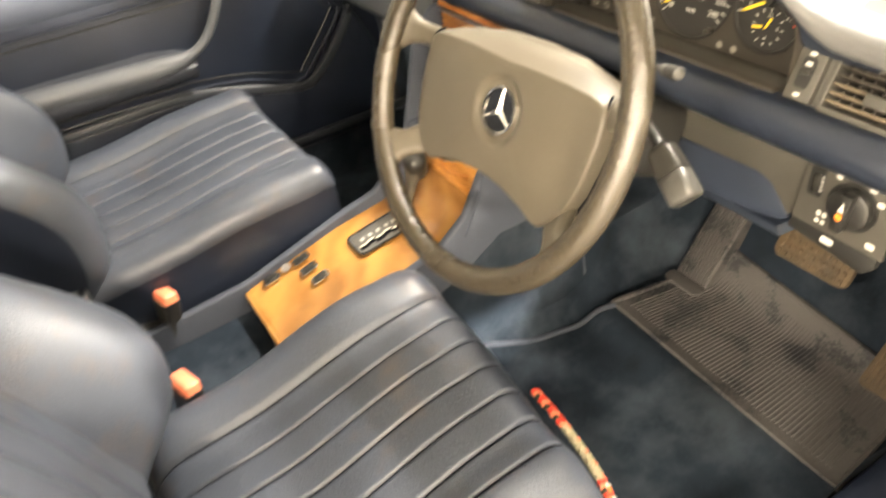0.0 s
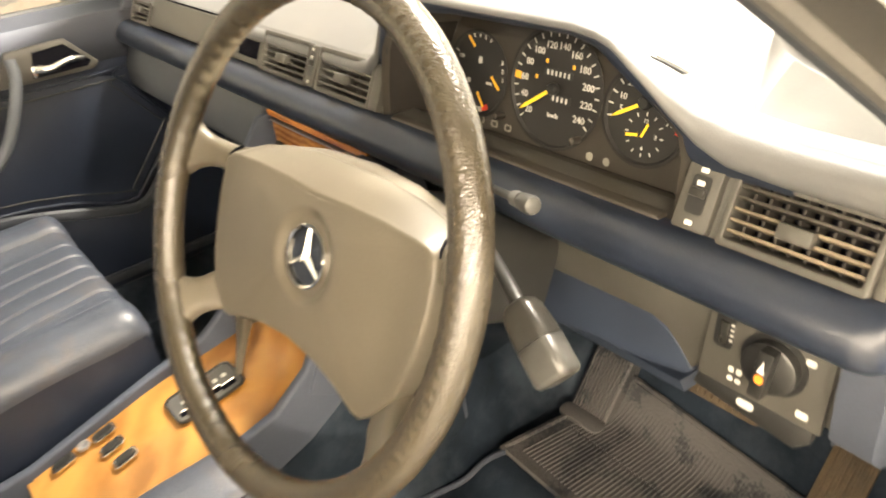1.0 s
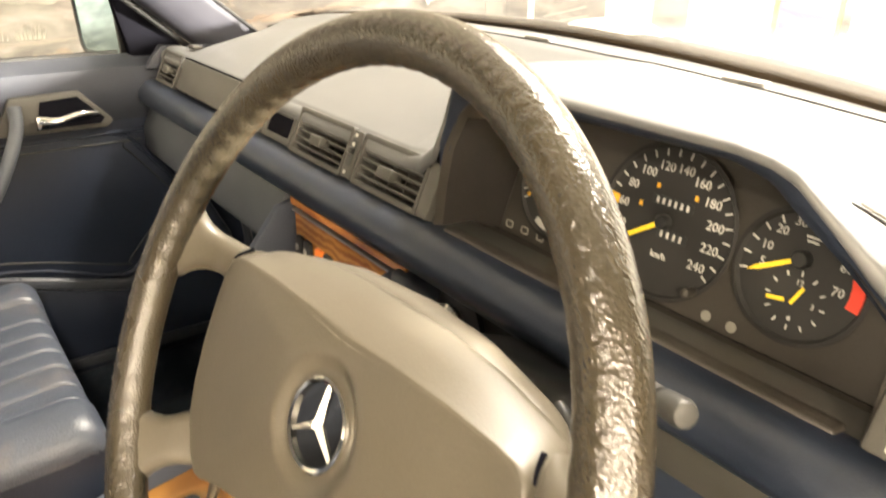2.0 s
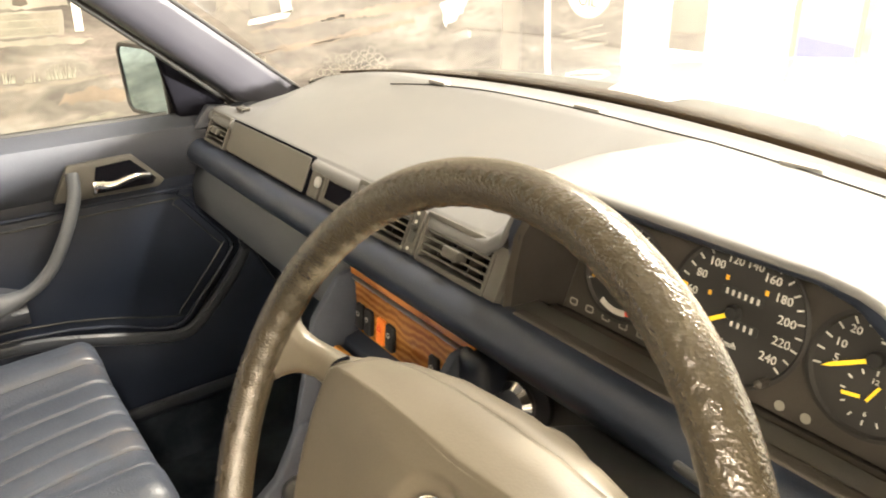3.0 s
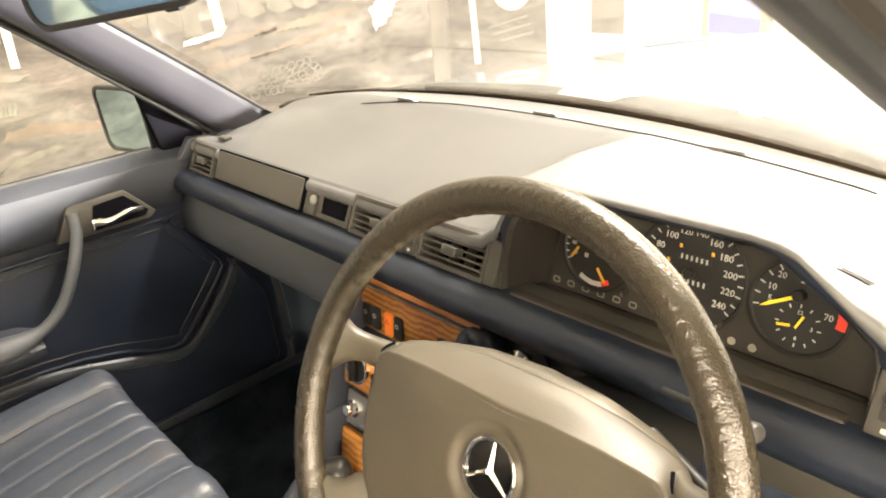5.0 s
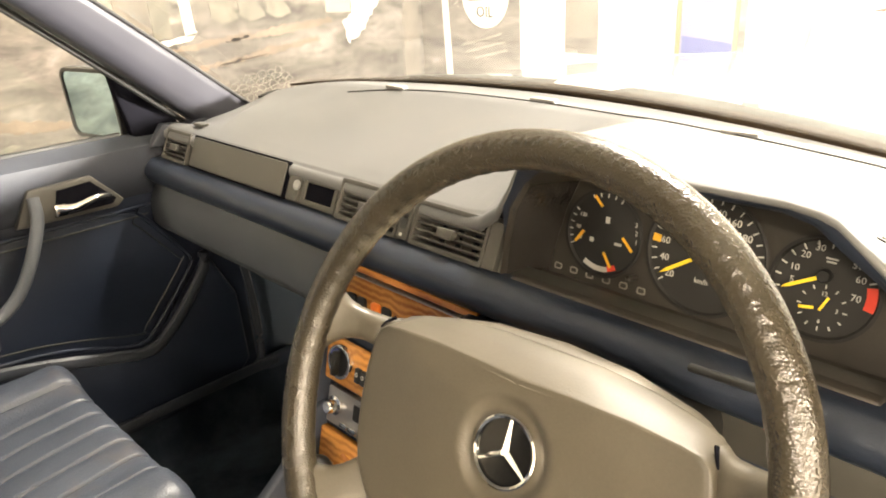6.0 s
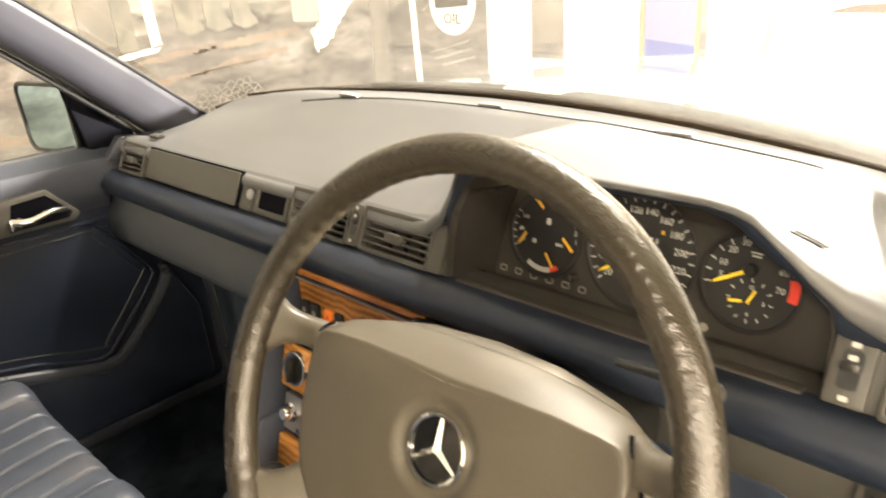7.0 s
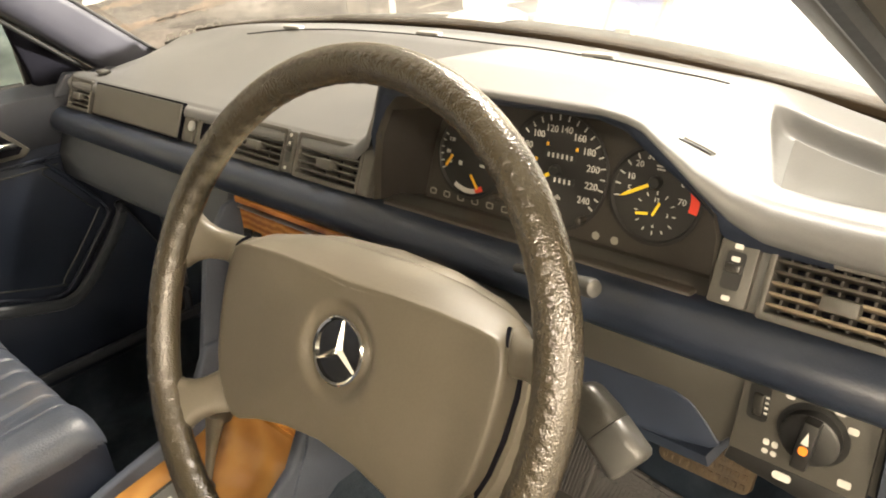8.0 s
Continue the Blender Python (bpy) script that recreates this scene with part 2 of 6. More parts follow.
SIDE_PANE = pane_material("side_window_pane", 0.02, (0.93, 0.96, 0.93))
# grey blotches in the colour stand in for soft reflections
COWL = mat("blotchy_grey_scuttle_plastic", (0.045, 0.044, 0.038), rough=0.8, spec=0.1, var=0.6, scale=26, dark=(0.012, 0.012, 0.011), grain=180, bump=0.3)
MIRROR = mat("mirror_silver", (0.55, 0.78, 0.86), rough=0.02, metal=1.0, var=0.02, bump=0.0)
PALE_COVER = mat("pale_grey_cover_plastic", (0.42, 0.41, 0.37), rough=0.45, var=0.12, bump=0.05)
MURAL = mural_paint("mural_paint")
PLASTER = mat("white_plaster", (0.80, 0.78, 0.73), rough=0.85, var=0.05, scale=2, grain=90, bump=0.2)
CONCRETE = mat("grey_concrete", (0.30, 0.29, 0.27), rough=0.7, var=0.25, scale=1.5, grain=60, bump=0.3)
PAINT_WHITE = mat("white_mural_paint", (0.82, 0.80, 0.74), rough=0.7, var=0.1, scale=4, bump=0.0)
PAINT_GREY = mat("grey_mural_paint", (0.28, 0.265, 0.23), rough=0.7, var=0.3, scale=5, bump=0.0)
PAINT_DARK = mat("dark_mural_paint", (0.085, 0.075, 0.06), rough=0.7, var=0.3, scale=5, bump=0.0)
PAINT_BLUE = mat("blue_mural_paint", (0.07, 0.09, 0.27), rough=0.6, var=0.12, scale=4, bump=0.0)
PAINT_OCHRE = mat("ochre_mural_paint", (0.30, 0.22, 0.11), rough=0.6, var=0.15, scale=4, bump=0.0)
PAINT_PALE = mat("pale_grass_mural_paint", (0.42, 0.41, 0.35), rough=0.7, var=0.1, scale=6, bump=0.0)
PAINT_RUST = mat("rust_mural_paint", (0.25, 0.20, 0.157), rough=0.7, var=0.3, scale=7, bump=0.0)
PAINT_BROWN = mat("brown_mural_paint", (0.23, 0.207, 0.178), rough=0.7, var=0.3, scale=5, bump=0.0)
PAINT_OLIVE = mat("olive_mural_paint", (0.235, 0.222, 0.185), rough=0.7, var=0.3, scale=9, bump=0.0)
PAINT_LAVENDER = mat("lavender_mural_paint", (0.17, 0.18, 0.30), rough=0.6, var=0.12, scale=4, bump=0.0)
PALE_BEAD = mat("pale_tan_bead", (0.40, 0.36, 0.24), rough=0.5, var=0.15, bump=0.05)
PAINT_RED = mat("red_mural_paint", (0.55, 0.08, 0.06), rough=0.6, var=0.15, scale=4, bump=0.0)
LAMP_GLOW = glow("lamp_diffuser", (1.0, 0.9, 0.75), 6.0)


def pebbled(m, cells, strength, depth):
    """Leather grain: rounded pebbles with creases between them."""
    nt = m.node_tree
    tc = nt.nodes.new("ShaderNodeTexCoord")
    vo = nt.nodes.new("ShaderNodeTexVoronoi")
    vo.feature = "SMOOTH_F1"
    vo.inputs["Scale"].default_value = cells
    nt.links.new(tc.outputs["Object"], vo.inputs["Vector"])
    big = nt.nodes.new("ShaderNodeTexNoise")
    big.inputs["Scale"].default_value, big.inputs["Detail"].default_value = cells * 0.8, 2
    nt.links.new(tc.outputs["Object"], big.inputs[0])
    mix = nt.nodes.new("ShaderNodeMath")
    mix.operation = "MULTIPLY_ADD"
    mix.inputs[1].default_value = -2.2
    nt.links.new(vo.outputs["Distance"], mix.inputs[0])
    nt.links.new(big.outputs[0], mix.inputs[2])
    bp = nt.nodes.new("ShaderNodeBump")
    bp.inputs["Strength"].default_value, bp.inputs["Distance"].default_value = strength, depth
    nt.links.new(mix.outputs[0], bp.inputs["Height"])
    nt.links.new(bp.outputs[0], nt.nodes["Principled BSDF"].inputs["Normal"])


def creased(m, scale, stretch, strength, depth):
    """Long soft wrinkles on top of a material's grain."""
    nt = m.node_tree
    b = nt.nodes["Principled BSDF"]
    old = b.inputs["Normal"].links[0].from_socket
    tc = nt.nodes.new("ShaderNodeTexCoord")
    mp = nt.nodes.new("ShaderNodeMapping")
    mp.inputs["Scale"].default_value = stretch
    mp.inputs["Rotation"].default_value = (0.2, 0.5, 0.3)
    nt.links.new(tc.outputs["Object"], mp.inputs[0])
    nz = nt.nodes.new("ShaderNodeTexNoise")
    nz.noise_type = "RIDGED_MULTIFRACTAL"
    nz.inputs["Scale"].default_value, nz.inputs["Detail"].default_value = scale, 3
    nt.links.new(mp.outputs[0], nz.inputs[0])
    bp = nt.nodes.new("ShaderNodeBump")
    bp.invert = True
    bp.inputs["Strength"].default_value, bp.inputs["Distance"].default_value = strength, depth
    nt.links.new(nz.outputs[0], bp.inputs["Height"])
    nt.links.new(old, bp.inputs["Normal"])
    nt.links.new(bp.outputs[0], b.inputs["Normal"])


pebbled(LEATHER, 420, 0.25, 0.0010)
pebbled(RIM, 640, 0.40, 0.0006)


def rubbed(m, colour, scale, low, high):
    """Rubbed patches of another colour, with soft uneven edges."""
    nt = m.node_tree
    b = nt.nodes["Principled BSDF"]
    old = b.inputs["Base Color"].links[0].from_socket
    tc = nt.nodes.new("ShaderNodeTexCoord")
    nz = nt.nodes.new("ShaderNodeTexNoise")
    nz.inputs["Scale"].default_value, nz.inputs["Detail"].default_value, nz.inputs["Roughness"].default_value = scale, 7, 0.65
    nt.links.new(tc.outputs["Object"], nz.inputs[0])
    mr = nt.nodes.new("ShaderNodeMapRange")
    mr.inputs[1].default_value, mr.inputs[2].default_value, mr.inputs[4].default_value = low, high, 0.55
    nt.links.new(nz.outputs[0], mr.inputs[0])
    mx = nt.nodes.new("ShaderNodeMixRGB")
    mx.inputs[2].default_value = (*colour, 1)
    nt.links.new(mr.outputs[0], mx.inputs[0])
    nt.links.new(old, mx.inputs[1])
    nt.links.new(mx.outputs[0], b.inputs["Base Color"])


rubbed(LEATHER, (0.085, 0.068, 0.056), 9.0, 0.56, 0.72)
rubbed(PAD, (0.105, 0.092, 0.070), 7.0, 0.56, 0.75)
rubbed(TRIM_TOP, (0.055, 0.062, 0.072), 14.0, 0.58, 0.78)
rubbed(CARPET, (0.085, 0.100, 0.118), 4.5, 0.46, 0.70)
rubbed(FASCIA, (0.074, 0.069, 0.058), 11.0, 0.55, 0.80)
rubbed(TOP_PAD, (0.145, 0.142, 0.132), 6.0, 0.50, 0.80)
creased(LEATHER, 7, (1.0, 2.4, 1.0), 0.38, 0.003)
pebbled(PAD, 700, 0.07, 0.0005)

# ---- mesh helpers ----


def finish(name, bm, material, angle=40):
    me = bpy.data.meshes.new(name)
    bmesh.ops.recalc_face_normals(bm, faces=bm.faces[:])
    for f in bm.faces:
        f.smooth = True
    bm.to_mesh(me)
    bm.free()
    me.set_sharp_from_angle(angle=radians(angle))
    me.materials.append(material)
    return me


def thing(name, base, label, category, group="", kind=""):
    ob = new(name)
    ob.empty_display_size = 0.05
    ob.location = base
    return tagged(ob, label, category, group, kind)


def whole(ob):
    """Where a thing or part stands."""
    m = Matrix.Translation(ob.location)
    return whole(ob.parent) @ ob.matrix_parent_inverse @ m if ob.parent else m


def part(name, bm, material, parent=None, label="", angle=40):
    ob = new(name, finish(name, bm, material, angle))
    if parent is not None:
        ob.parent = parent
        ob.matrix_parent_inverse = whole(parent).inverted()
    return tagged(ob, label)


def single(name, bm, material, label, category, group="", kind="", angle=40):
    return tagged(part(name, bm, material, None, "", angle), label, category, group, kind)


def add(target, source, m=None):
    """Join one bmesh into another."""
    if m is not None:
        source.transform(m)
    me = bpy.data.meshes.new("join")
    source.to_mesh(me)
    source.free()
    target.from_mesh(me)
    bpy.data.meshes.remove(me)
    return target


def bevelled(bm, width, segments=2, sharp=30):
    if width > 0:
        edges = [e for e in bm.edges if len(e.link_faces) == 2 and e.calc_face_angle(0) > radians(sharp)]
        bmesh.ops.bevel(bm, geom=edges, offset=width, segments=segments, profile=0.5, affect="EDGES", clamp_overlap=True)
    return bm


def box(c, s, bev=0.0, m=None, segments=2):
    bm = bmesh.new()
    bmesh.ops.create_cube(bm, size=1.0)
    bmesh.ops.scale(bm, vec=s, verts=bm.verts)
    bevelled(bm, bev, segments)
    bmesh.ops.translate(bm, vec=c, verts=bm.verts)
    if m is not None:
        bm.transform(m)
    return bm


def prism(pts, depth, m=None, bev=0.0, segments=2):
    """Polygon in x, y, from z = 0 to depth."""
    bm = bmesh.new()
    low = [bm.verts.new((x, y, 0)) for x, y in pts]
    high = [bm.verts.new((x, y, depth)) for x, y in pts]
    bm.faces.new(low[::-1])
    bm.faces.new(high)
    n = len(pts)
    for i in range(n):
        bm.faces.new((low[i], low[(i + 1) % n], high[(i + 1) % n], high[i]))
    bmesh.ops.recalc_face_normals(bm, faces=bm.faces[:])
    bevelled(bm, bev, segments)
    if m is not None:
        bm.transform(m)
    return bm


def ring_prism(outer, inner, depth, m=None, bev=0.0):
    """A frame between two outlines of as many points."""
    bm = bmesh.new()
    n = len(outer)
    rows = [[bm.verts.new((x, y, z)) for x, y in pts] for pts, z in ((outer, 0), (outer, depth), (inner, depth), (inner, 0))]
    for k in range(4):
        a, b = rows[k], rows[(k + 1) % 4]
        for i in range(n):
            bm.faces.new((a[i], a[(i + 1) % n], b[(i + 1) % n], b[i]))
    bmesh.ops.recalc_face_normals(bm, faces=bm.faces[:])
    bevelled(bm, bev, 2)
    if m is not None:
        bm.transform(m)
    return bm


def rounded(w, h, r, seg=5):
    """Outline of a rounded rectangle about the origin."""
    pts = []
    for cx, cy, a0 in ((w / 2 - r, h / 2 - r, 0), (-w / 2 + r, h / 2 - r, 90), (-w / 2 + r, -h / 2 + r, 180), (w / 2 - r, -h / 2 + r, 270)):
        for i in range(seg + 1):
            a = radians(a0 + 90 * i / seg)
            pts.append((cx + r * math.cos(a), cy + r * math.sin(a)))
    return pts


def circle(r, n=32, cx=0, cy=0):
    return [(cx + r * math.cos(2 * math.pi * i / n), cy + r * math.sin(2 * math.pi * i / n)) for i in range(n)]


def loft(rings, closed_ring=True, cap=True, closed_path=False):
    bm = bmesh.new()
    vs = [[bm.verts.new(p) for p in r] for r in rings]
    n = len(rings[0])
    last = len(rings) if closed_path else len(rings) - 1
    for k in range(last):
        a, b = vs[k], vs[(k + 1) % len(rings)]
        for i in range(n if closed_ring else n - 1):
            bm.faces.new((a[i], a[(i + 1) % n], b[(i + 1) % n], b[i]))
    if cap and closed_ring and not closed_path:
        bm.faces.new(vs[0][::-1])
        bm.faces.new(vs[-1])
    return bm


def smooth_path(pts, steps=6, closed=False):
    """Catmull-Rom curve through the points."""
    pts = [Vector(p) for p in pts]
    out = []
    n = len(pts)
    for i in range(n if closed else n - 1):
        if closed:
            p0, p1, p2, p3 = pts[i - 1], pts[i], pts[(i + 1) % n], pts[(i + 2) % n]
        else:
            p0, p1, p2, p3 = pts[max(i - 1, 0)], pts[i], pts[i + 1], pts[min(i + 2, n - 1)]
        for k in range(steps):
            t = k / steps
            out.append(0.5 * (2 * p1 + (p2 - p0) * t + (2 * p0 - 5 * p1 + 4 * p2 - p3) * t * t + (3 * p1 - p0 - 3 * p2 + p3) * t ** 3))
    if not closed:
        out.append(pts[-1])
    return out


def tube(path, radius, seg=10, closed=False, flat=1.0, up=(0, 0, 1)):
    """Tube along a path. radius: a number or a function of 0..1; flat: height over width."""
    path = [Vector(p) for p in path]
    n = len(path)
    rings = []
    for i, p in enumerate(path):
        if closed:
            d = path[(i + 1) % n] - path[i - 1]
        else:
            d = path[min(i + 1, n - 1)] - path[max(i - 1, 0)]
        d.normalize()
        side = d.cross(Vector(up))
        if side.length < 1e-4:
            side = d.cross(Vector((1, 0, 0)))
        side.normalize()
        top = side.cross(d)
        r = radius(i / max(n - 1, 1)) if callable(radius) else radius
        rings.append([p + side * r * math.cos(2 * math.pi * k / seg) + top * r * flat * math.sin(2 * math.pi * k / seg) for k in range(seg)])
    return loft(rings, closed_path=closed)


def lathe(profile, m=None, seg=32):
    """Profile of (radius, height) turned about z."""
    rings = [[(max(r, 1e-4) * math.cos(2 * math.pi * k / seg), max(r, 1e-4) * math.sin(2 * math.pi * k / seg), z) for k in range(seg)] for r, z in profile]
    bm = loft(rings)
    if m is not None:
        bm.transform(m)
    return bm


def sheet(f, nu, nv, thick=0.0):
    """Surface of f(u, v), u and v in 0..1; thick: solid, that deep below it."""
    bm = bmesh.new()
    vs = [[bm.verts.new(f(i / nu, j / nv)) for j in range(nv + 1)] for i in range(nu + 1)]
    for i in range(nu):
        for j in range(nv):
            bm.faces.new((vs[i][j], vs[i + 1][j], vs[i + 1][j + 1], vs[i][j + 1]))
    if thick:
        bmesh.ops.recalc_face_normals(bm, faces=bm.faces[:])
        bmesh.ops.solidify(bm, geom=bm.faces[:], thickness=thick)
    return bm


def writing(text, size, m, depth=0.0004):
    """Text as a mesh, centred on m's origin, in m's x, y plane."""
    cu = bpy.data.curves.new("writing", "FONT")
    cu.body, cu.size, cu.align_x, cu.align_y, cu.extrude = text, size, "CENTER", "CENTER", depth
    cu.resolution_u = 2
    ob = bpy.data.objects.new("writing", cu)
    me = bpy.data.meshes.new_from_object(ob)
    bm = bmesh.new()
    bm.from_mesh(me)
    bm.transform(m)
    bpy.data.objects.remove(ob)
    bpy.data.curves.remove(cu)
    bpy.data.meshes.remove(me)
    return bm


def axes(o, ex, ey):
    """Matrix with its origin at o, x along ex, y along ey."""
    ex = Vector(ex).normalized()
    ey = Vector(ey)
    ey = (ey - ex * ex.dot(ey)).normalized()
    ez = ex.cross(ey)
    m = Matrix((ex, ey, ez)).transposed().to_4x4()
    m.translation = o
    return m


def sstep(a, b, x):
    t = max(0.0, min(1.0, (x - a) / (b - a)))
    return t * t * (3 - 2 * t)


def lerp_table(x, table):
    if x <= table[0][0]:
        return table[0][1]
    for (x0, y0), (x1, y1) in zip(table, table[1:]):
        if x <= x1:
            return y0 + (y1 - y0) * (x - x0) / (x1 - x0)
    return table[-1][1]


# outlines lie in x (across the car) and z; this turns them to face the driver
FACE = axes((0, 0, 0), (1, 0, 0), (0, 0, 1))


def face_at(x, y, z, tilt=0.0):
    """Plane that faces rearward; tilt: degrees by which its top leans forward."""
    a = radians(tilt)
    return axes((x, y, z), (1, 0, 0), (0, math.sin(a), math.cos(a)))


# side outlines, in y (along the car) and z: extruded to +x
SIDE = Matrix(((0, 0, 1, 0), (1, 0, 0, 0), (0, 1, 0, 0), (0, 0, 0, 1)))


def side_at(x):
    return Matrix.Translation((x, 0, 0)) @ SIDE

# ---- the hall ----
WALL_X, WALL_Y = -2.90, 2.75
single("floor", box((1.3, -2.1, -0.05), (8.6, 10.0, 0.1)), CONCRETE, "grey concrete hall floor", "floor", kind="structure")
single("ceiling", box((1.3, -2.1, 3.26), (8.6, 10.0, 0.1)), PLASTER, "plain white hall ceiling", "ceiling", kind="structure")
single("wall_west", box((WALL_X - 0.06, -2.1, 1.6), (0.12, 9.88, 3.22)), MURAL, "hall wall with a faded street mural", "wall", kind="structure")
single("wall_north", box((1.3, WALL_Y + 0.06, 1.6), (8.4, 0.12, 3.22)), MURAL, "hall wall with a faded petrol station mural", "wall", kind="structure")
single("wall_east", box((5.56, -2.1, 1.6), (0.12, 9.88, 3.22)), PLASTER, "plain white plaster hall wall", "wall", kind="structure")
single("wall_south", box((1.3, -7.06, 1.6), (8.4, 0.12, 3.22)), PLASTER, "plain white plaster hall wall", "wall", kind="structure")
# fixtures for the assumed ceiling lights, out of view
for lx, ly, power in CEILING_LIGHTS:
    t = thing("unseen_ceiling_light", (lx, ly, 3.21), "assumed white ceiling light with a glowing diffuser, out of view", "ceiling light", "hall ceiling lights")
    part("frame", ring_prism(rounded(1.3, 0.4, 0.01), rounded(1.22, 0.32, 0.01), 0.06, pose(lx, ly, 3.15)), PLASTER, t)
    part("diffuser", box((lx, ly, 3.17), (1.22, 0.32, 0.02)), LAMP_GLOW, t, "glowing diffuser")
# housings for the added spotlights, out of view
for lx, ly in WASHERS:
    t = thing("added_wall_spotlight", (lx, ly, 3.21), "small white spotlight, unseen, added to brighten the mural", "spotlight", "wall spotlights")
    sm = look((lx, ly, 3.02), (lx, 2.75, 0.9))
    part("housing", ring_prism(circle(0.085, 24), circle(0.075, 24), 0.14, sm @ pose(0, 0, -0.02)), PLASTER, t)
    part("stem", tube([(lx, ly - 0.02, 3.21), (lx, ly - 0.02, 3.12)], 0.012, 8), PLASTER, t)
# unseen housing and tripod, added to carry the flood lamp
t = thing("floodlight", (2.75, 2.30, 0.0), "unseen black floodlight on a tripod, added as source of the low light", "floodlight")
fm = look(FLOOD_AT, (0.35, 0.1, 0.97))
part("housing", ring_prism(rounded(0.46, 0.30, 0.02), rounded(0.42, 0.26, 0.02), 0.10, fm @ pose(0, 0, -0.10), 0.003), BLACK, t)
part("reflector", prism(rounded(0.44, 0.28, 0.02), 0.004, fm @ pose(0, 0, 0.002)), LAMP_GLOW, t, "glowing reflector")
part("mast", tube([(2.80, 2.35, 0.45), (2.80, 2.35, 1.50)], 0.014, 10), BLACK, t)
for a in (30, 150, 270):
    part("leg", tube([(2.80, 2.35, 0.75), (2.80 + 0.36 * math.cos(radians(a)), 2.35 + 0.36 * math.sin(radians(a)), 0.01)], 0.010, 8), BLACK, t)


def painted(name, pts, material, where, label, lift=0.004, ragged=0.0):
    """A flat painted shape on the mural. where: 'w' uses y, z on the west wall; 'n' uses x, z on the north wall. ragged: brushy outline."""
    if ragged:
        r = random.Random(len(pts) + int(1000 * pts[0][1]))
        fine = []
        for (ax, az), (bx, bz) in zip(pts, pts[1:] + pts[:1]):
            n = max(1, int(math.hypot(bx - ax, bz - az) / 0.02))
            fine += [(ax + (bx - ax) * i / n + r.uniform(-1, 1) * ragged, az + (bz - az) * i / n + r.uniform(-1, 1) * ragged) for i in range(n)]
        pts = fine
    m = Matrix.Translation((WALL_X, 0, 0)) @ SIDE if where == "w" else face_at(0, WALL_Y, 0)
    return single(name, prism(pts, lift, m), material, label, "mural", "painted mural shapes")


def bar(x0, z0, x1, z1, w):
    d = Vector((x1 - x0, z1 - z0)).normalized()
    s = Vector((-d.y, d.x)) * w / 2
    return [(x0 + s.x, z0 + s.y), (x0 - s.x, z0 - s.y), (x1 - s.x, z1 - s.y), (x1 + s.x, z1 + s.y)]


# ---- car shell ----


def face_inward(ob):
    """Turn a pane so that its front lies towards the cabin."""
    me = ob.data
    if sum((Vector((0, -0.6, 0.95)) - p.center).dot(p.normal) for p in me.polygons) < 0:
        me.flip_normals()


car = thing("saloon_car", (0, -0.4, 0.0), "blue-grey saloon car body with its driver's door open", "car")


def bonnet(u, v):
    x = -0.80 + 1.60 * u
    y = 0.435 - 0.16 * (x / 0.8) ** 2 + 1.43 * v
    return (x, y, 0.955 - 0.082 * abs(x / 0.8) ** 2.0 - 0.115 * v ** 1.4)


part("bonnet", sheet(bonnet, 40, 24, 0.02), PAINT, car, "blue-grey painted bonnet")
part("nose", sheet(lambda u, v: (-0.80 + 1.6 * u, 1.84 - 0.10 * ((2 * u - 1) ** 2) + 0.06 * v, 0.835 - 0.055 * abs(2 * u - 1) ** 2.5 - 0.55 * v), 20, 8, 0.02), PAINT, car)
for s in (-1, 1):
    part("wing", prism([(-0.05, 0.22), (0.30, 0.22), (0.45, 0.62), (0.85, 0.62), (1.05, 0.22), (1.80, 0.22), (1.82, 0.76), (1.0, 0.82), (0.25, 0.84), (0.0, 0.82)], 0.03, side_at(-0.83 if s < 0 else 0.80), 0.006), PAINT, car)


def cowl(u, v):
    x = -0.64 + 1.28 * u
    return (x, 0.332 - 0.145 * (x / 0.68) ** 2 + 0.125 * v, 0.974 + 0.010 * math.sin(math.pi * min(1, v * 1.2)) - 0.012 * v - 0.036 * (x / 0.68) ** 2 - 0.017 * sstep(-0.28, -0.60, x))


part("cowl", sheet(cowl, 60, 12, 0.01), COWL, car, "scuttle panel below the windscreen, blotched grey for soft reflections")


def screen_base(x):
    return Vector((x, 0.318 - 0.135 * (x / 0.68) ** 2, 0.975 - 0.028 * (x / 0.68) ** 2))


def screen_top(x):
    return Vector((x * 0.80, -0.35 - 0.05 * (x / 0.68) ** 2, 1.345 - 0.02 * (x / 0.68) ** 2))


def screen(u, v):
    x = -0.69 + 1.38 * u
    p = screen_base(x).lerp(screen_top(x), v)
    return p + Vector((0, 0.03, 0.03)) * math.sin(math.pi * v) * 0.5


pane = part("windscreen", sheet(screen, 24, 12), WINDSCREEN, car, "dusty clear windscreen with a film for haze")
face_inward(pane)
pane.visible_shadow = False


def seal_width(x):
    return lerp_table(x, [(-0.66, 0.0010), (-0.6, 0.0014), (-0.5, 0.0026), (-0.4, 0.0042), (-0.3, 0.0060), (-0.2, 0.0085), (0.0, 0.0105), (0.2, 0.0115), (0.7, 0.0120)])


def seal_at(x):
    """The seal thins out and sinks behind the pad towards the passenger's side."""
    top = 0.0110 - lerp_table(x, [(-0.66, 0.022), (-0.6, 0.018), (-0.5, 0.012), (-0.4, 0.0075), (-0.3, 0.004), (-0.2, 0.002), (0.0, 0.0), (0.7, 0.0)])
    return screen_base(x) + Vector((0, 0.004, top - seal_width(x)))


part("windscreen_seal", tube([seal_at(-0.56 + 1.25 * i / 36) for i in range(37)], lambda k: seal_width(-0.56 + 1.25 * k), 8), SEAL, car, "brown-black rubber seal")


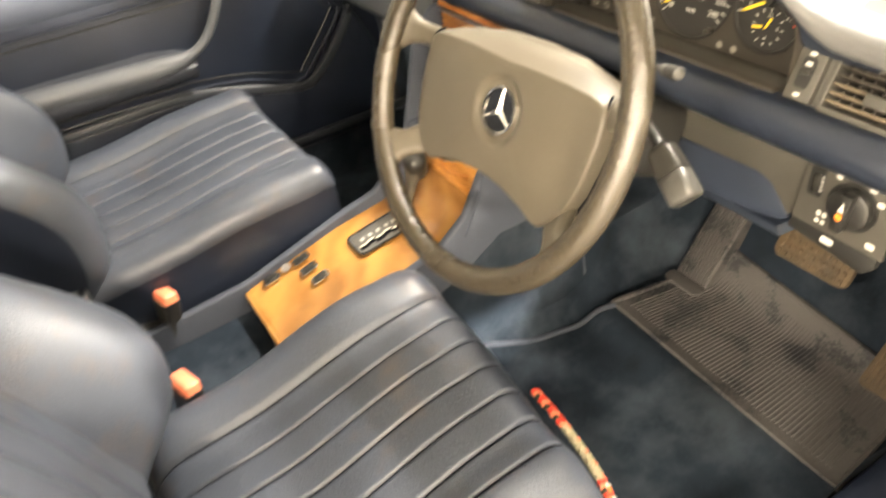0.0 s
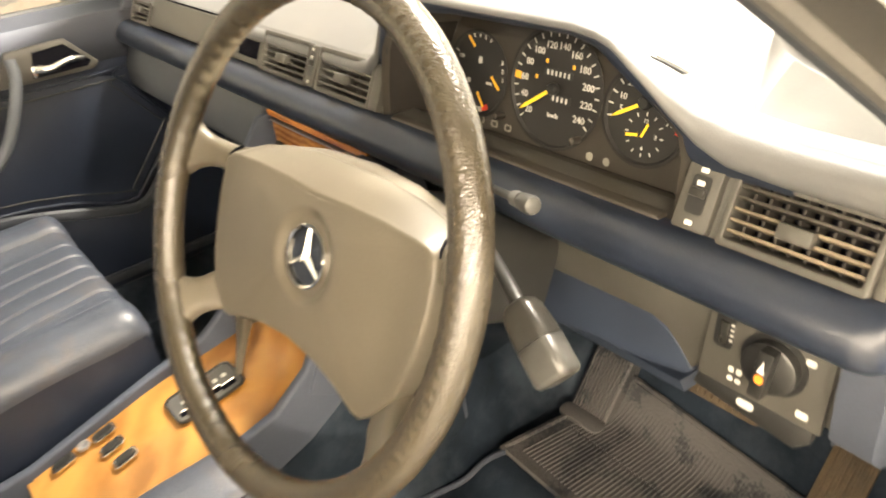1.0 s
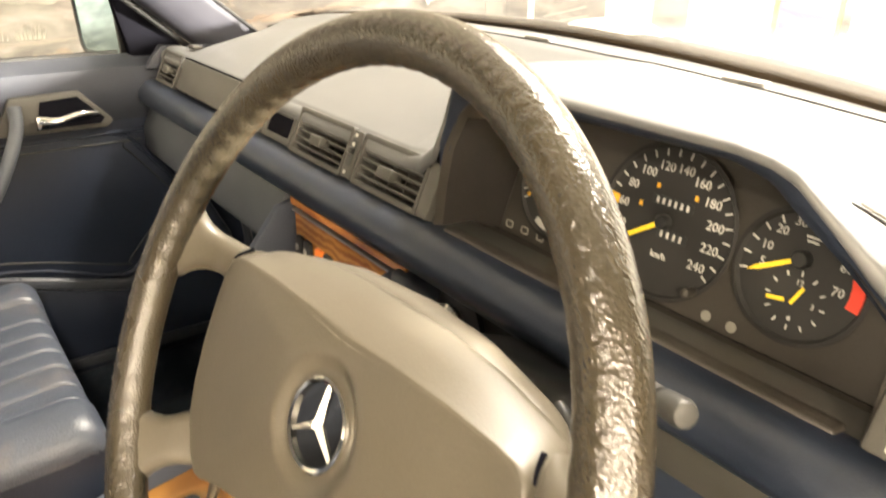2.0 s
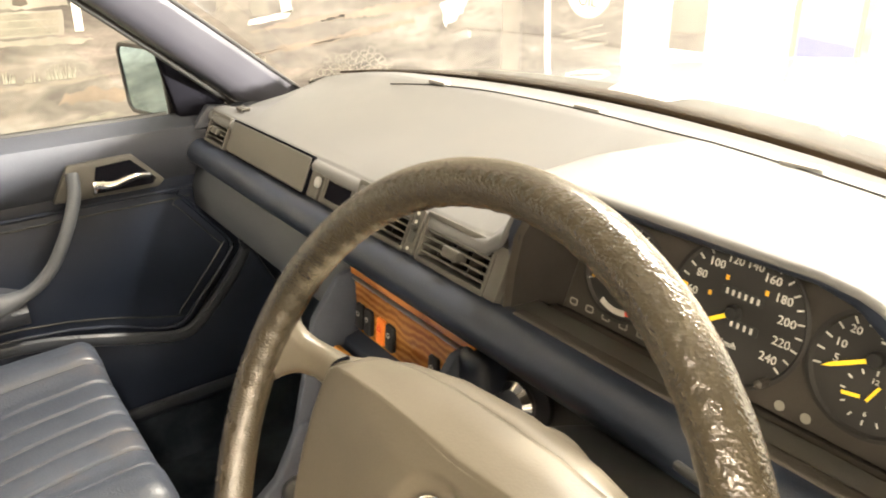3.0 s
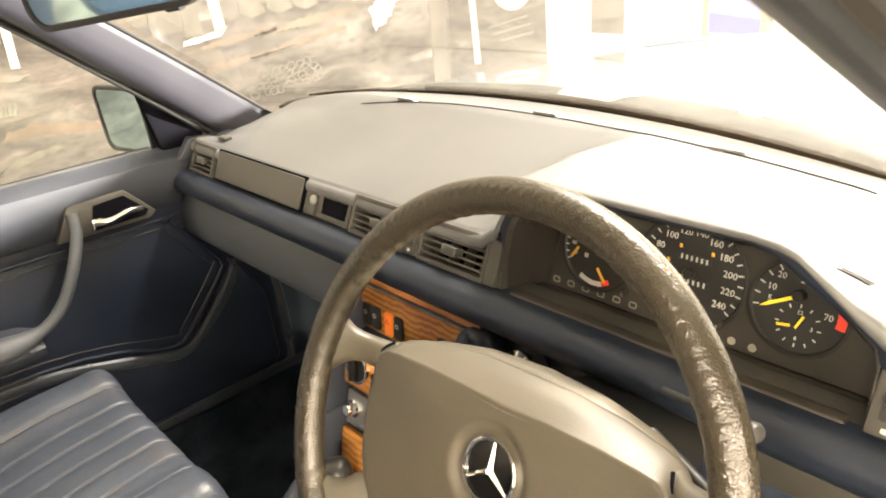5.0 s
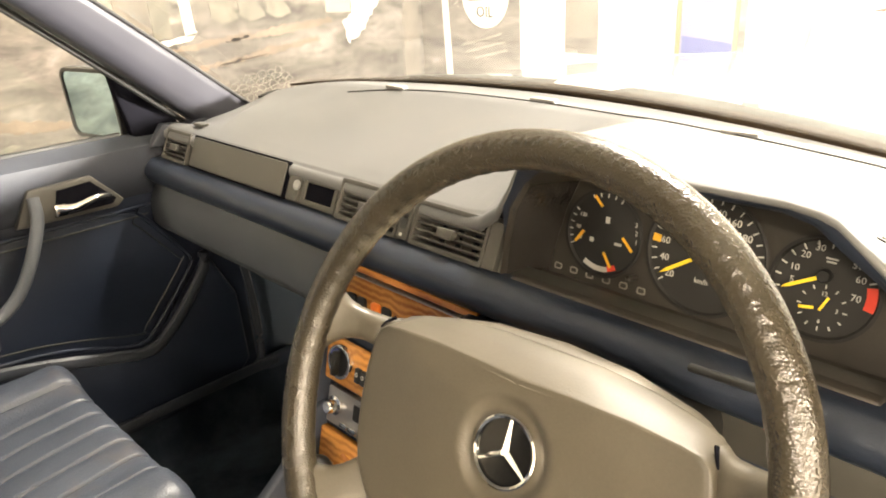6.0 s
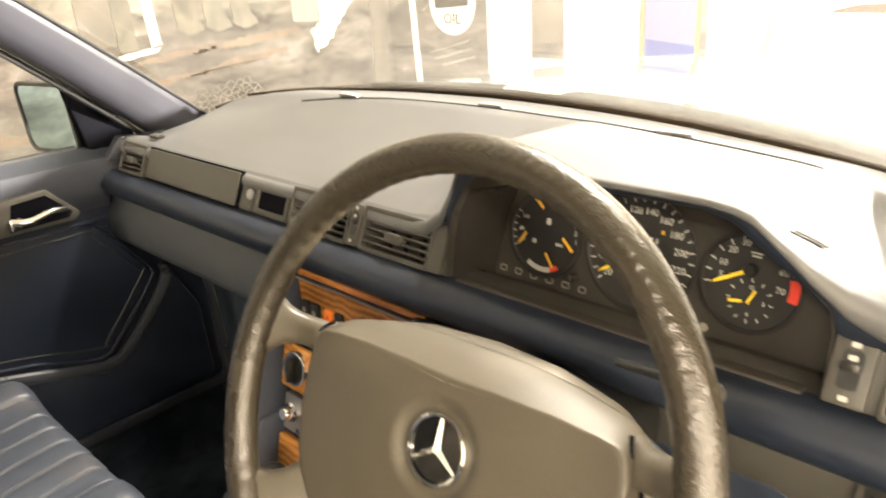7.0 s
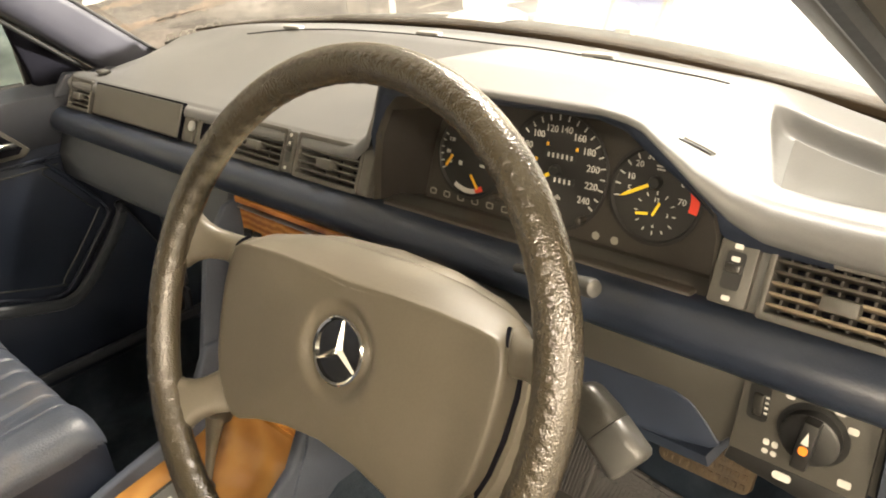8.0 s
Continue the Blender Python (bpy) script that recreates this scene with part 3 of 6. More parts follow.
def pillar_rings(s):
    """The trim of a front pillar, base to header: flat inner face, rounded edges."""
    base_in, base_out = Vector((s * 0.655, 0.178, 0.935)), Vector((s * 0.702, 0.052, 0.897))
    top_in, top_out = Vector((s * 0.490, -0.385, 1.335)), Vector((s * 0.548, -0.468, 1.312))
    if s > 0:
        low, high = Vector((0.058, -0.004, 0.0)), Vector((0.018, -0.004, 0.0))
        base_in, base_out, top_in, top_out = base_in + low, base_out + low, top_in + high, top_out + high
    rings = []
    for i in range(13):
        t = -0.08 + 1.08 * i / 12
        a = base_in.lerp(top_in, t) + Vector((0, 0, 0.008)) * math.sin(math.pi * t)
        b = base_out.lerp(top_out, t) + Vector((0, 0, 0.008)) * math.sin(math.pi * t)
        if s < 0:
            a, b = a.lerp(b, 0.12), b.lerp(a, 0.15)
        out = Vector((s * 0.75, 0.45, 0.5)).normalized()
        mid = (a + b) / 2
        rings.append([a, a.lerp(b, 0.10) - out * 0.005, a.lerp(b, 0.3) - out * 0.014, mid - out * 0.020, a.lerp(b, 0.72) - out * 0.018, a.lerp(b, 0.90) - out * 0.009, b, b + out * (0.012 if s < 0 else 0.002), mid + out * (0.016 if s < 0 else 0.006), a + out * 0.006])
    return rings


for s in (-1, 1):
    part("front_pillar", loft(pillar_rings(s)), PILLAR if s < 0 else PILLAR_LIT, car, "violet-grey windscreen pillar trim" if s < 0 else "windscreen pillar trim, paler for the bright driver's side", 60)
    part("screen_edge", tube([r[0] + Vector((0, 0.003, 0.003)) for r in pillar_rings(s)], 0.0035, 8), BLACK, car, "black edge beside the windscreen")
    # seal along the door edge of the pillar
    pts = [r[6] + Vector((s * 0.006, -0.004, -0.004)) for r in pillar_rings(s)]
    part("door_seal", tube(pts, 0.006, 8), TRIM_BLUE if s > 0 else BLACK, car, "black rubber door seal")
    # body flange and second seal outside the trim
    fl = []
    for r in pillar_rings(s):
        b = r[6]
        fl.append([b + Vector((s * 0.004, 0.0, -0.001)), b + Vector((s * 0.020, -0.012, -0.008)), b + Vector((s * 0.034, -0.010, -0.004)), b + Vector((s * 0.046, -0.022, -0.012)), b + Vector((s * 0.085, -0.03, -0.012)), b + Vector((s * 0.060, 0.02, 0.01))])
    if s > 0:
        part("pillar_flange", loft(fl), PILLAR_LIT, car, "grooved door opening flange", 30)
        part("flange_seal", tube([q[3] for q in fl], 0.006, 8), PILLAR_LIT, car, "grey rubber door seal")
    part("side_rail", tube([(s * 0.575, -0.44, 1.325), (s * 0.575, -0.8, 1.36), (s * 0.565, -1.4, 1.36), (s * 0.56, -2.2, 1.28)], 0.035, 10, flat=0.8), PILLAR, car)
    part("centre_pillar", loft([[(s * 0.66 + dx, y, 0.85) for dx, y in ((-0.03, -0.86), (0.03, -0.86), (0.03, -0.98), (-0.03, -0.98))], [(s * 0.575 + dx, y, 1.34) for dx, y in ((-0.025, -0.96), (0.025, -0.96), (0.025, -1.05), (-0.025, -1.05))]]), PILLAR, car)
    part("sill", box((s * 0.745, -0.45, 0.24), (0.10, 1.5, 0.10), 0.02), VINYL, car)
    part("rear_side", box((s * 0.74, -1.65, 0.58), (0.06, 1.40, 0.62), 0.02), VINYL, car)
part("headliner", sheet(lambda u, v: ((-0.56 + 1.12 * u) * (1 - 0.04 * v), -0.36 - 1.9 * v - 0.04 * (2 * u - 1) ** 2 * (1 - v), 1.335 + 0.035 * math.sin(math.pi * u) + 0.03 * math.sin(math.pi * v) - 0.06 * v), 16, 12, 0.03), HEADLINER, car, "pale grey cloth headliner")
part("rear_bulkhead", box((0, -2.25, 0.72), (1.42, 0.05, 1.0)), VINYL, car)
part("floor_pan", box((0, -0.8, 0.17), (1.40, 3.0, 0.03)), BLACK, car)
part("firewall", box((0, 0.62, 0.48), (1.50, 0.03, 0.64)), BLACK, car)
part("sill_trim", box((-0.655, -0.36, 0.350), (0.014, 1.06, 0.020), 0.004), TRIM_DARK, car, "dark trim strip along the sill")
part("wiper_hub", lathe([(0.064, 0), (0.062, 0.006), (0.050, 0.013), (0.025, 0.017), (0.0, 0.018)], pose(0.010, 0.388, 0.972), 36), PALE_COVER, car, "pale cover over the wiper's hub")
part("washer_jet", box((0.25, 0.385, 0.972), (0.026, 0.014, 0.012), 0.004), PALE_COVER, car)

# cabin carpet: one sheet over floor, tunnel and toe board


def carpet(u, v):
    x = -0.70 + 1.40 * u
    y = -1.0 + 1.55 * v
    z = 0.20
    z += 0.14 * (1 - sstep(0.085, 0.15, abs(x)))
    z += 0.45 * sstep(0.30, 0.62, y) + 0.02 * sstep(0.05, 0.10, y) * (1 - sstep(0.1, 0.2, y))
    z += 0.10 * sstep(0.675, 0.70, abs(x))
    z += 0.006 * noise.noise(Vector((x * 9, y * 9, 0)))
    return (x, y, z)


single("floor_carpet", sheet(carpet, 110, 110), CARPET, "blue carpet over the car's floor and tunnel", "carpet", kind="structure")

# ---- passenger door ----
door = thing("passenger_door", (-0.72, -0.4, 0.30), "closed passenger door with navy trim and a chrome handle", "car door")
DX = -0.70
part("panel", prism([(-1.02, 0.30), (0.10, 0.30), (0.15, 0.34), (0.145, 0.60), (0.09, 0.80), (0.05, 0.868), (-0.03, 0.873), (-1.02, 0.873)], 0.05, side_at(DX - 0.05), 0.008), VINYL, door)
# rounded sill along the window's foot
sill = [(DX - 0.05, 0.868), (DX - 0.035, 0.884), (DX - 0.01, 0.884), (DX + 0.018, 0.868), (DX + 0.022, 0.84), (DX + 0.014, 0.79), (DX - 0.01, 0.765), (DX - 0.05, 0.765)]
part("upper_trim", loft([[(x, y, z - 0.004 * (y > 0)) for x, z in sill] for y in (-1.02, -0.6, -0.3, -0.05, 0.06)]), TRIM_TOP, door, "faded blue padded upper trim")
insert = [(-1.0, 0.757), (-0.09, 0.757), (-0.055, 0.748), (0.022, 0.648), (0.030, 0.628), (0.024, 0.608), (-0.073, 0.502), (-0.095, 0.491), (-0.125, 0.493), (-0.35, 0.549), (-1.0, 0.556)]
part("inset_panel", prism(insert, 0.012, side_at(DX), 0.006, 3), VINYL, door, "navy stitched inset panel")
bead = [Vector((DX + 0.013, y, z)) for y, z in insert[1:]]
part("inset_piping", tube(smooth_path([bead[0] + Vector((0, -0.9, 0.0))] + bead, 5), 0.0034, 8), VINYL, door, "slate blue raised edge of the inset")
inner = [Vector((DX + 0.0125, y, z)) for y, z in ((-0.10, 0.740), (-0.066, 0.730), (0.004, 0.640), (0.010, 0.626), (-0.083, 0.520), (-0.102, 0.510), (-0.35, 0.566), (-0.9, 0.572))]
part("inset_stitch", tube(smooth_path([Vector((DX + 0.0125, -0.9, 0.740))] + inner, 5), 0.0016, 6), BLACK, door, "dark stitched groove")
strip = smooth_path([(DX + 0.03, 0.050, 0.640), (DX + 0.032, 0.044, 0.606), (DX + 0.036, -0.012, 0.540), (DX + 0.036, -0.066, 0.490), (DX + 0.036, -0.098, 0.480), (DX + 0.036, -0.14, 0.488), (DX + 0.035, -0.355, 0.543), (DX + 0.034, -0.6, 0.546), (DX + 0.03, -0.95, 0.548)], 6)
part("pocket_rim", tube(strip, 0.0085, 8, flat=1.4), TRIM_DARK, door, "grey moulded door pocket rim")
part("door_pocket", prism([(-0.95, 0.33), (0.09, 0.345), (0.115, 0.37), (0.108, 0.53), (0.060, 0.630), (0.040, 0.602), (-0.066, 0.486), (-0.10, 0.476), (-0.35, 0.538), (-0.95, 0.543)], 0.032, side_at(DX), 0.010, 3), VINYL, door, "navy moulded door pocket")
esc_out = [(-0.259, 0.775), (-0.227, 0.836), (-0.124, 0.838), (-0.075, 0.783), (-0.088, 0.772)]
part("handle_surround", prism(esc_out, 0.016, side_at(DX + 0.012), 0.004), FASCIA, door, "taupe plastic handle surround")
part("handle_recess", prism([(-0.196, 0.781), (-0.184, 0.826), (-0.128, 0.829), (-0.090, 0.790), (-0.098, 0.781)], 0.002, side_at(DX + 0.0285)), MATT_BLACK, door)
part("door_lever", add(tube(smooth_path([(DX + 0.036, -0.190, 0.798), (DX + 0.046, -0.165, 0.796), (DX + 0.046, -0.13, 0.803), (DX + 0.038, -0.103, 0.799)], 5), lambda t: 0.0075 - 0.002 * t, 10), box((DX + 0.034, -0.186, 0.794), (0.012, 0.02, 0.022), 0.003)), CHROME, door, "chrome door lever")
grab = smooth_path([(DX + 0.028, -0.222, 0.822), (DX + 0.044, -0.228, 0.786), (DX + 0.060, -0.257, 0.728), (DX + 0.063, -0.290, 0.678), (DX + 0.063, -0.332, 0.648), (DX + 0.060, -0.40, 0.636), (DX + 0.055, -0.55, 0.640), (DX + 0.05, -0.95, 0.655)], 6)
part("grab_handle", tube(grab, lambda t: 0.0105 + 0.014 * sstep(0.55, 0.75, t), 12, up=(1, 0, 0)), TRIM_BLUE, door, "slate grey grab handle running into the armrest")
part("armrest", loft([[(DX - 0.005, y, 0.585), (DX + 0.050, y, 0.590), (DX + 0.068, y, 0.602), (DX + 0.076, y, 0.622), (DX + 0.073, y, 0.642 - d), (DX + 0.060, y, 0.657 - d), (DX + 0.035, y, 0.663 - d), (DX - 0.005, y, 0.664 - d)] for y, d in ((-0.335, 0.026), (-0.36, 0.014), (-0.42, 0.004), (-0.6, 0.0), (-1.0, -0.006))]), TRIM_TOP, door, "dark blue padded armrest")
part("speaker_edge", tube(smooth_path([(DX + 0.020, 0.095, 0.338), (DX + 0.022, 0.128, 0.336), (DX + 0.022, 0.144, 0.352), (DX + 0.022, 0.146, 0.45), (DX + 0.020, 0.138, 0.57), (DX + 0.014, 0.130, 0.64)], 6), 0.0085, 8), TRIM_DARK, door)
part("window_channel", tube([(DX - 0.03, -1.0, 0.885), (DX - 0.03, -0.04, 0.884)], 0.006, 8), BLACK, door)
# window frame beside the pillar, and the triangle behind the outer mirror
wf = [(-0.720, 0.085, 0.908), (-0.660, -0.108, 1.047), (-0.595, -0.318, 1.217), (-0.575, -0.44, 1.332), (-0.575, -0.7, 1.362), (-0.57, -1.0, 1.372)]
part("window_frame", tube(smooth_path(wf, 4), 0.007, 8), SILVER_PLASTIC, door, "grey window frame edge")
sail = [(-0.022, 0.868), (0.075, 0.868), (0.060, 0.905), (0.02, 0.950), (-0.030, 1.000), (-0.045, 1.010), (-0.0445, 0.985), (-0.040, 0.955), (-0.030, 0.912)]
part("mirror_triangle", prism(sail, 0.022, side_at(DX - 0.028), 0.006), MATT_BLACK, door, "dark triangular trim behind the mirror")
part("corner_filler", prism([(-0.01, 0.862), (0.07, 0.855), (0.06, 0.895), (0.02, 0.90)], 0.022, side_at(DX + 0.005), 0.004), TRIM_TOP, door)
pw = part("side_window", sheet(lambda u, v: (DX - 0.035 + (0.125 * v ** 1.2), -1.0 + u * (0.95 - 0.42 * v), 0.88 + 0.45 * v), 8, 6), SIDE_PANE, door, "clear side window")
face_inward(pw)
pw.visible_shadow = False

# outer mirror
om = thing("door_mirror", (-0.80, -0.02, 0.88), "black-framed outer mirror on the passenger door", "car mirror")
MM = axes((-0.806, -0.045, 0.935), (0.97, 0.24, 0.0), (0.02, -0.04, 1))
part("glass", prism(rounded(0.138, 0.118, 0.016), 0.002, MM @ pose(0, 0, 0.003)), MIRROR, om, "silvered mirror face")
part("rim", ring_prism(rounded(0.152, 0.134, 0.022), rounded(0.138, 0.118, 0.016), 0.012, MM @ pose(0, 0, -0.004), 0.002), BLACK, om)
part("housing", loft([[MM @ Vector((x * k, y * k, -d)) for x, y in rounded(0.152, 0.134, 0.022)] for k, d in ((1.0, 0.004), (1.0, 0.03), (0.85, 0.06), (0.5, 0.08))]), PAINT, om, "blue-grey painted housing")
part("foot", box((-0.745, 0.015, 0.900), (0.05, 0.05, 0.035), 0.01), BLACK, om)

# inner mirror
im = thing("rear_view_mirror", (-0.02, -0.30, 1.31), "black-framed rear-view mirror under the windscreen's header", "car mirror")
IM = axes((-0.075, -0.268, 1.215), (0.93, 0.36, 0.10), (-0.08, -0.10, 1))
part("glass", prism(rounded(0.225, 0.062, 0.02), 0.002, IM @ pose(0, 0, 0.003)), MIRROR, im, "silvered mirror face")
part("rim", ring_prism(rounded(0.24, 0.076, 0.026), rounded(0.225, 0.062, 0.02), 0.010, IM @ pose(0, 0, -0.003), 0.002), BLACK, im)
part("back", loft([[IM @ Vector((x * k, y * k, -d)) for x, y in rounded(0.24, 0.076, 0.026)] for k, d in ((1.0, 0.003), (0.97, 0.016), (0.8, 0.026))]), BLACK, im)
part("tilt_tab", box((0.075, -0.034, -0.004), (0.02, 0.014, 0.012), 0.003, IM), BLACK, im)
part("arm", tube([IM @ Vector((0, 0, -0.02)), (-0.05, -0.29, 1.27), (-0.03, -0.33, 1.325)], 0.011, 10), BLACK, im)

# ---- dashboard ----
dash = thing("dashboard", (0, 0.15, 0.68), "padded grey car dashboard with a navy roll along its edge", "dashboard")


def pad_depth(x):
    return 0.308 - 0.135 * (x / 0.68) ** 2


HOOD = [(0.085, 0.0), (0.115, 0.05), (0.145, 0.25), (0.170, 0.58), (0.194, 0.95), (0.202, 0.99), (0.22, 1.0), (0.45, 1.0), (0.472, 0.97), (0.486, 0.92), (0.505, 0.76), (0.53, 0.57), (0.555, 0.43), (0.58, 0.36), (0.62, 0.335), (0.70, 0.33)]


def edge_radius(x, w):
    return 0.011 * (1 - w) + 0.0035 * w + 0.0075 * sstep(0.500, 0.585, x)


def dash_top(u, v):
    """v: 0 under the rear edge, up over its roll, and on to the windscreen."""
    x = -0.668 + 1.368 * u
    w = lerp_table(x, HOOD)
    edge_z = 0.893 * (1 - w) + 0.990 * w
    edge_y = 0.016 - 0.022 * w
    far = pad_depth(x)
    if v < 0.18:
        k = v / 0.18
        a = radians(-60 + 150 * k)
        r = edge_radius(x, w)
        return (x, edge_y + r - r * math.cos(a), edge_z - r + r * math.sin(a))
    k = (v - 0.18) / 0.82
    r = edge_radius(x, w)
    y = edge_y + r + (far - edge_y - r) * k
    flat = lerp_table(y, [(0.02, 0.893), (0.05, 0.9055), (0.12, 0.932), (0.228, 0.9715), (0.240, 0.974), (0.255, 0.974), (0.31, 0.973)])
    hood = lerp_table(y, [(-0.02, 0.990), (0.08, 0.992), (0.16, 0.987), (0.252, 0.975), (0.31, 0.973)])
    z = flat * (1 - w) + hood * w
    z -= 0.025 * (x / 0.68) ** 2 * sstep(0.05, 0.2, y)
    # tray sunk into the pad before the driver's side vent
    sides = ((x - 0.503 - (0.192 - y) * 0.36) * 0.94, y - 0.041, far - 0.040 - y)
    d = -0.010 * math.log(sum(math.exp(-q / 0.010) for q in sides))
    z -= 0.020 * sstep(-0.001, 0.016, d)
    # the pad falls away towards the passenger's door
    z -= 0.20 * max(0.0, -0.523 - (y - 0.064) * 0.39 - x) * sstep(0.03, 0.09, y) + 0.006 * sstep(-0.38, -0.58, x) * sstep(0.10, 0.20, y)
    return (x, y, z)


part("top_pad", sheet(dash_top, 330, 110), TOP_PAD, dash, "pale grey padded top with a raised instrument hood", 55)


def pad_point(x, y):
    """Point of the pad's top at x, y."""
    w = lerp_table(x, HOOD)
    near = 0.016 - 0.022 * w + edge_radius(x, w)
    return Vector(dash_top((x + 0.668) / 1.368, 0.18 + 0.82 * (y - near) / (pad_depth(x) - near)))


def seam(x0, x1, off, r, n=40):
    xs = [x0 + (x1 - x0) * i / n for i in range(n + 1)]
    return tube([pad_point(x, pad_depth(x) - off) + Vector((0, 0, 0.0006)) for x in xs], r, 6)


part("defroster_seam", seam(-0.36, 0.476, 0.060, 0.0012), BLACK, dash, "thin dark joint along the defroster strip")
for cx in (-0.262, 0.020, 0.308):
    fy = pad_depth(cx) - 0.054
    p = pad_point(cx, fy)
    part("clip", prism(rounded(0.044, 0.013, 0.005), 0.0045, pose(cx, p[1], p[2] + 0.0006), 0.0012), CLIP_GREY, dash, "small grey trim clip")
part("clip", box((-0.581, 0.049, 0.906), (0.028, 0.016, 0.006), 0.002, None), FASCIA, dash, "small grey trim clip")

# fascia strip behind vents and lids, with its tilt
FT = 25.0
for x0, x1 in ((-0.666, -0.654), (-0.566, -0.136), (0.130, 0.155), (0.546, 0.586), (0.696, 0.705)):
    part("fascia", box((0, 0, 0), (x1 - x0, 0.058, 0.02), 0.002, face_at((x0 + x1) / 2, 0.026, 0.866, FT)), FASCIA, dash, "taupe-grey plastic fascia strip")

# navy padded roll below the fascia, with rounded ends
roll_profile = [(0.012, 0.8425), (-0.003, 0.8440), (-0.014, 0.8415), (-0.0225, 0.8355), (-0.0285, 0.828), (-0.0305, 0.819), (-0.0275, 0.809), (-0.020, 0.8015), (-0.008, 0.7975), (0.02, 0.797)]


def roll_rings(xs):
    return [[(x, y * k + 0.01 * (1 - k), 0.822 + (z - 0.822) * (0.9 + 0.1 * k)) for y, z in roll_profile] for x, k in xs]


part("padded_roll", loft(roll_rings([(-0.694, 0.3), (-0.686, 0.8), (-0.672, 1.0), (-0.3, 1.0), (0.15, 1.0), (0.6, 1.0), (0.700, 1.0), (0.713, 0.9), (0.722, 0.55)])), ROLL, dash, "navy padded roll along the dashboard's edge", 60)
part("roll_ledge", box((0.352, 0.02, 0.836), (0.39, 0.05, 0.012), 0.003), FASCIA, dash)

# glove box lid, lock and cubby
part("glove_box_lid", prism(rounded(0.282, 0.050, 0.004), 0.012, face_at(-0.406, 0.022, 0.866, FT) @ pose(0, 0, 0.004), 0.002), FASCIA, dash, "taupe-grey glove box lid")
# solid black ring and line drawn for the shadow lines between panels
part("lid_gap_shade", ring_prism(rounded(0.288, 0.056, 0.004), rounded(0.2825, 0.0505, 0.004), 0.0138, face_at(-0.406, 0.022, 0.866, FT)), MATT_BLACK, dash, "black ring for the shadow line round the lid")
part("pad_gap", tube([(-0.655, 0.0205, 0.8855), (0.150, 0.0205, 0.8855)], 0.0030, 6), MATT_BLACK, dash, "black line for the shadow under the padded top")
part("lock_plate", prism(rounded(0.028, 0.048, 0.003), 0.006, face_at(-0.245, 0.022, 0.864, FT) @ pose(0, 0, 0.006), 0.0015), FASCIA, dash)
part("lock", lathe([(0.0075, 0), (0.0075, 0.003), (0.005, 0.004), (0.0, 0.004)], face_at(-0.235, 0.022, 0.864, FT) @ pose(0, 0, 0.0115), 20), GREY_METAL, dash, "metal key lock")
CM = face_at(-0.183, 0.022, 0.865, FT)
part("cubby_surround", ring_prism(rounded(0.080, 0.050, 0.003), rounded(0.064, 0.034, 0.003), 0.007, CM @ pose(0, 0, 0.004), 0.001), FASCIA, dash)
part("cubby_lid", prism(rounded(0.062, 0.009, 0.002), 0.005, CM @ pose(0, 0.0125, 0.006), 0.001), FASCIA, dash)
part("cubby_recess", prism(rounded(0.062, 0.025, 0.002), 0.001, CM @ pose(0, -0.0045, 0.0080)), MATT_BLACK, dash, "dark open slot")

# passenger's lower panel
part("lower_panel", prism([(0.02, 0.802), (-0.006, 0.802), (-0.026, 0.76), (-0.026, 0.722), (-0.014, 0.706), (0.03, 0.700)], 0.555, side_at(-0.69), 0.004), FASCIA_BLUE, dash, "blue-grey lower panel over the passenger's knees")
part("under_tray", box((-0.40, 0.16, 0.690), (0.56, 0.30, 0.012)), BLACK, dash)
part("back_board", box((0.0, 0.18, 0.78), (1.30, 0.02, 0.22)), BLACK, dash)

# driver's lower panels
part("knee_trim", prism([(0.155, 0.802), (0.70, 0.802), (0.70, 0.70), (0.569, 0.70), (0.561, 0.690), (0.548, 0.7065), (0.533, 0.7215), (0.516, 0.7275), (0.30, 0.7225), (0.22, 0.716), (0.155, 0.712)], 0.012, face_at(0, 0.040, 0, 0), 0.003), FASCIA, dash, "taupe-grey trim under the roll")
knee = [(0.14, 0.712), (0.22, 0.7165), (0.30, 0.7230), (0.516, 0.7280), (0.534, 0.7215), (0.549, 0.7065), (0.5635, 0.687), (0.553, 0.6775), (0.513, 0.6690), (0.444, 0.6630), (0.372, 0.6500), (0.25, 0.640), (0.14, 0.635)]
part("knee_panel", prism(knee, 0.014, face_at(0, 0.044, 0, 0), 0.004, 3), KNEE, dash, "blue moulded knee panel")
part("knee_return", prism([(0.03, 0.668), (0.04, 0.648), (0.20, 0.626), (0.20, 0.640)], 0.41, side_at(0.14)), KNEE, dash)
part("lock_panel", box((0.205, 0.050, 0.745), (0.115, 0.012, 0.100), 0.004), FASCIA_BLUE, dash, "blue-grey panel round the ignition lock")
part("column_block", box((0.137, 0.004, 0.767), (0.044, 0.06, 0.052), 0.014, None, 4), ROLL, dash, "navy padded block beside the ashtray")
part("driver_under_tray", box((0.33, 0.24, 0.640), (0.36, 0.24, 0.012)), BLACK, dash)
part("end_block", loft([[(x, y, z) for x, y, z in ((0.683, 0.04, z0), (0.690, 0.004 + d, z0), (0.722, 0.002 + d, z0), (0.735, 0.06, z0), (0.735, 0.15, z0), (0.683, 0.15, z0))] for z0, d in ((0.806, 0.0), (0.76, 0.0), (0.71, 0.006), (0.685, 0.03), (0.675, 0.06))]), VINYL_LIGHT, dash, "slate blue end of the dashboard")
part("side_end", prism([(0.0, 0.80), (0.05, 0.89), (0.17, 0.94), (0.20, 0.7), (0.10, 0.68)], 0.03, side_at(0.70), 0.005), VINYL_LIGHT, dash)
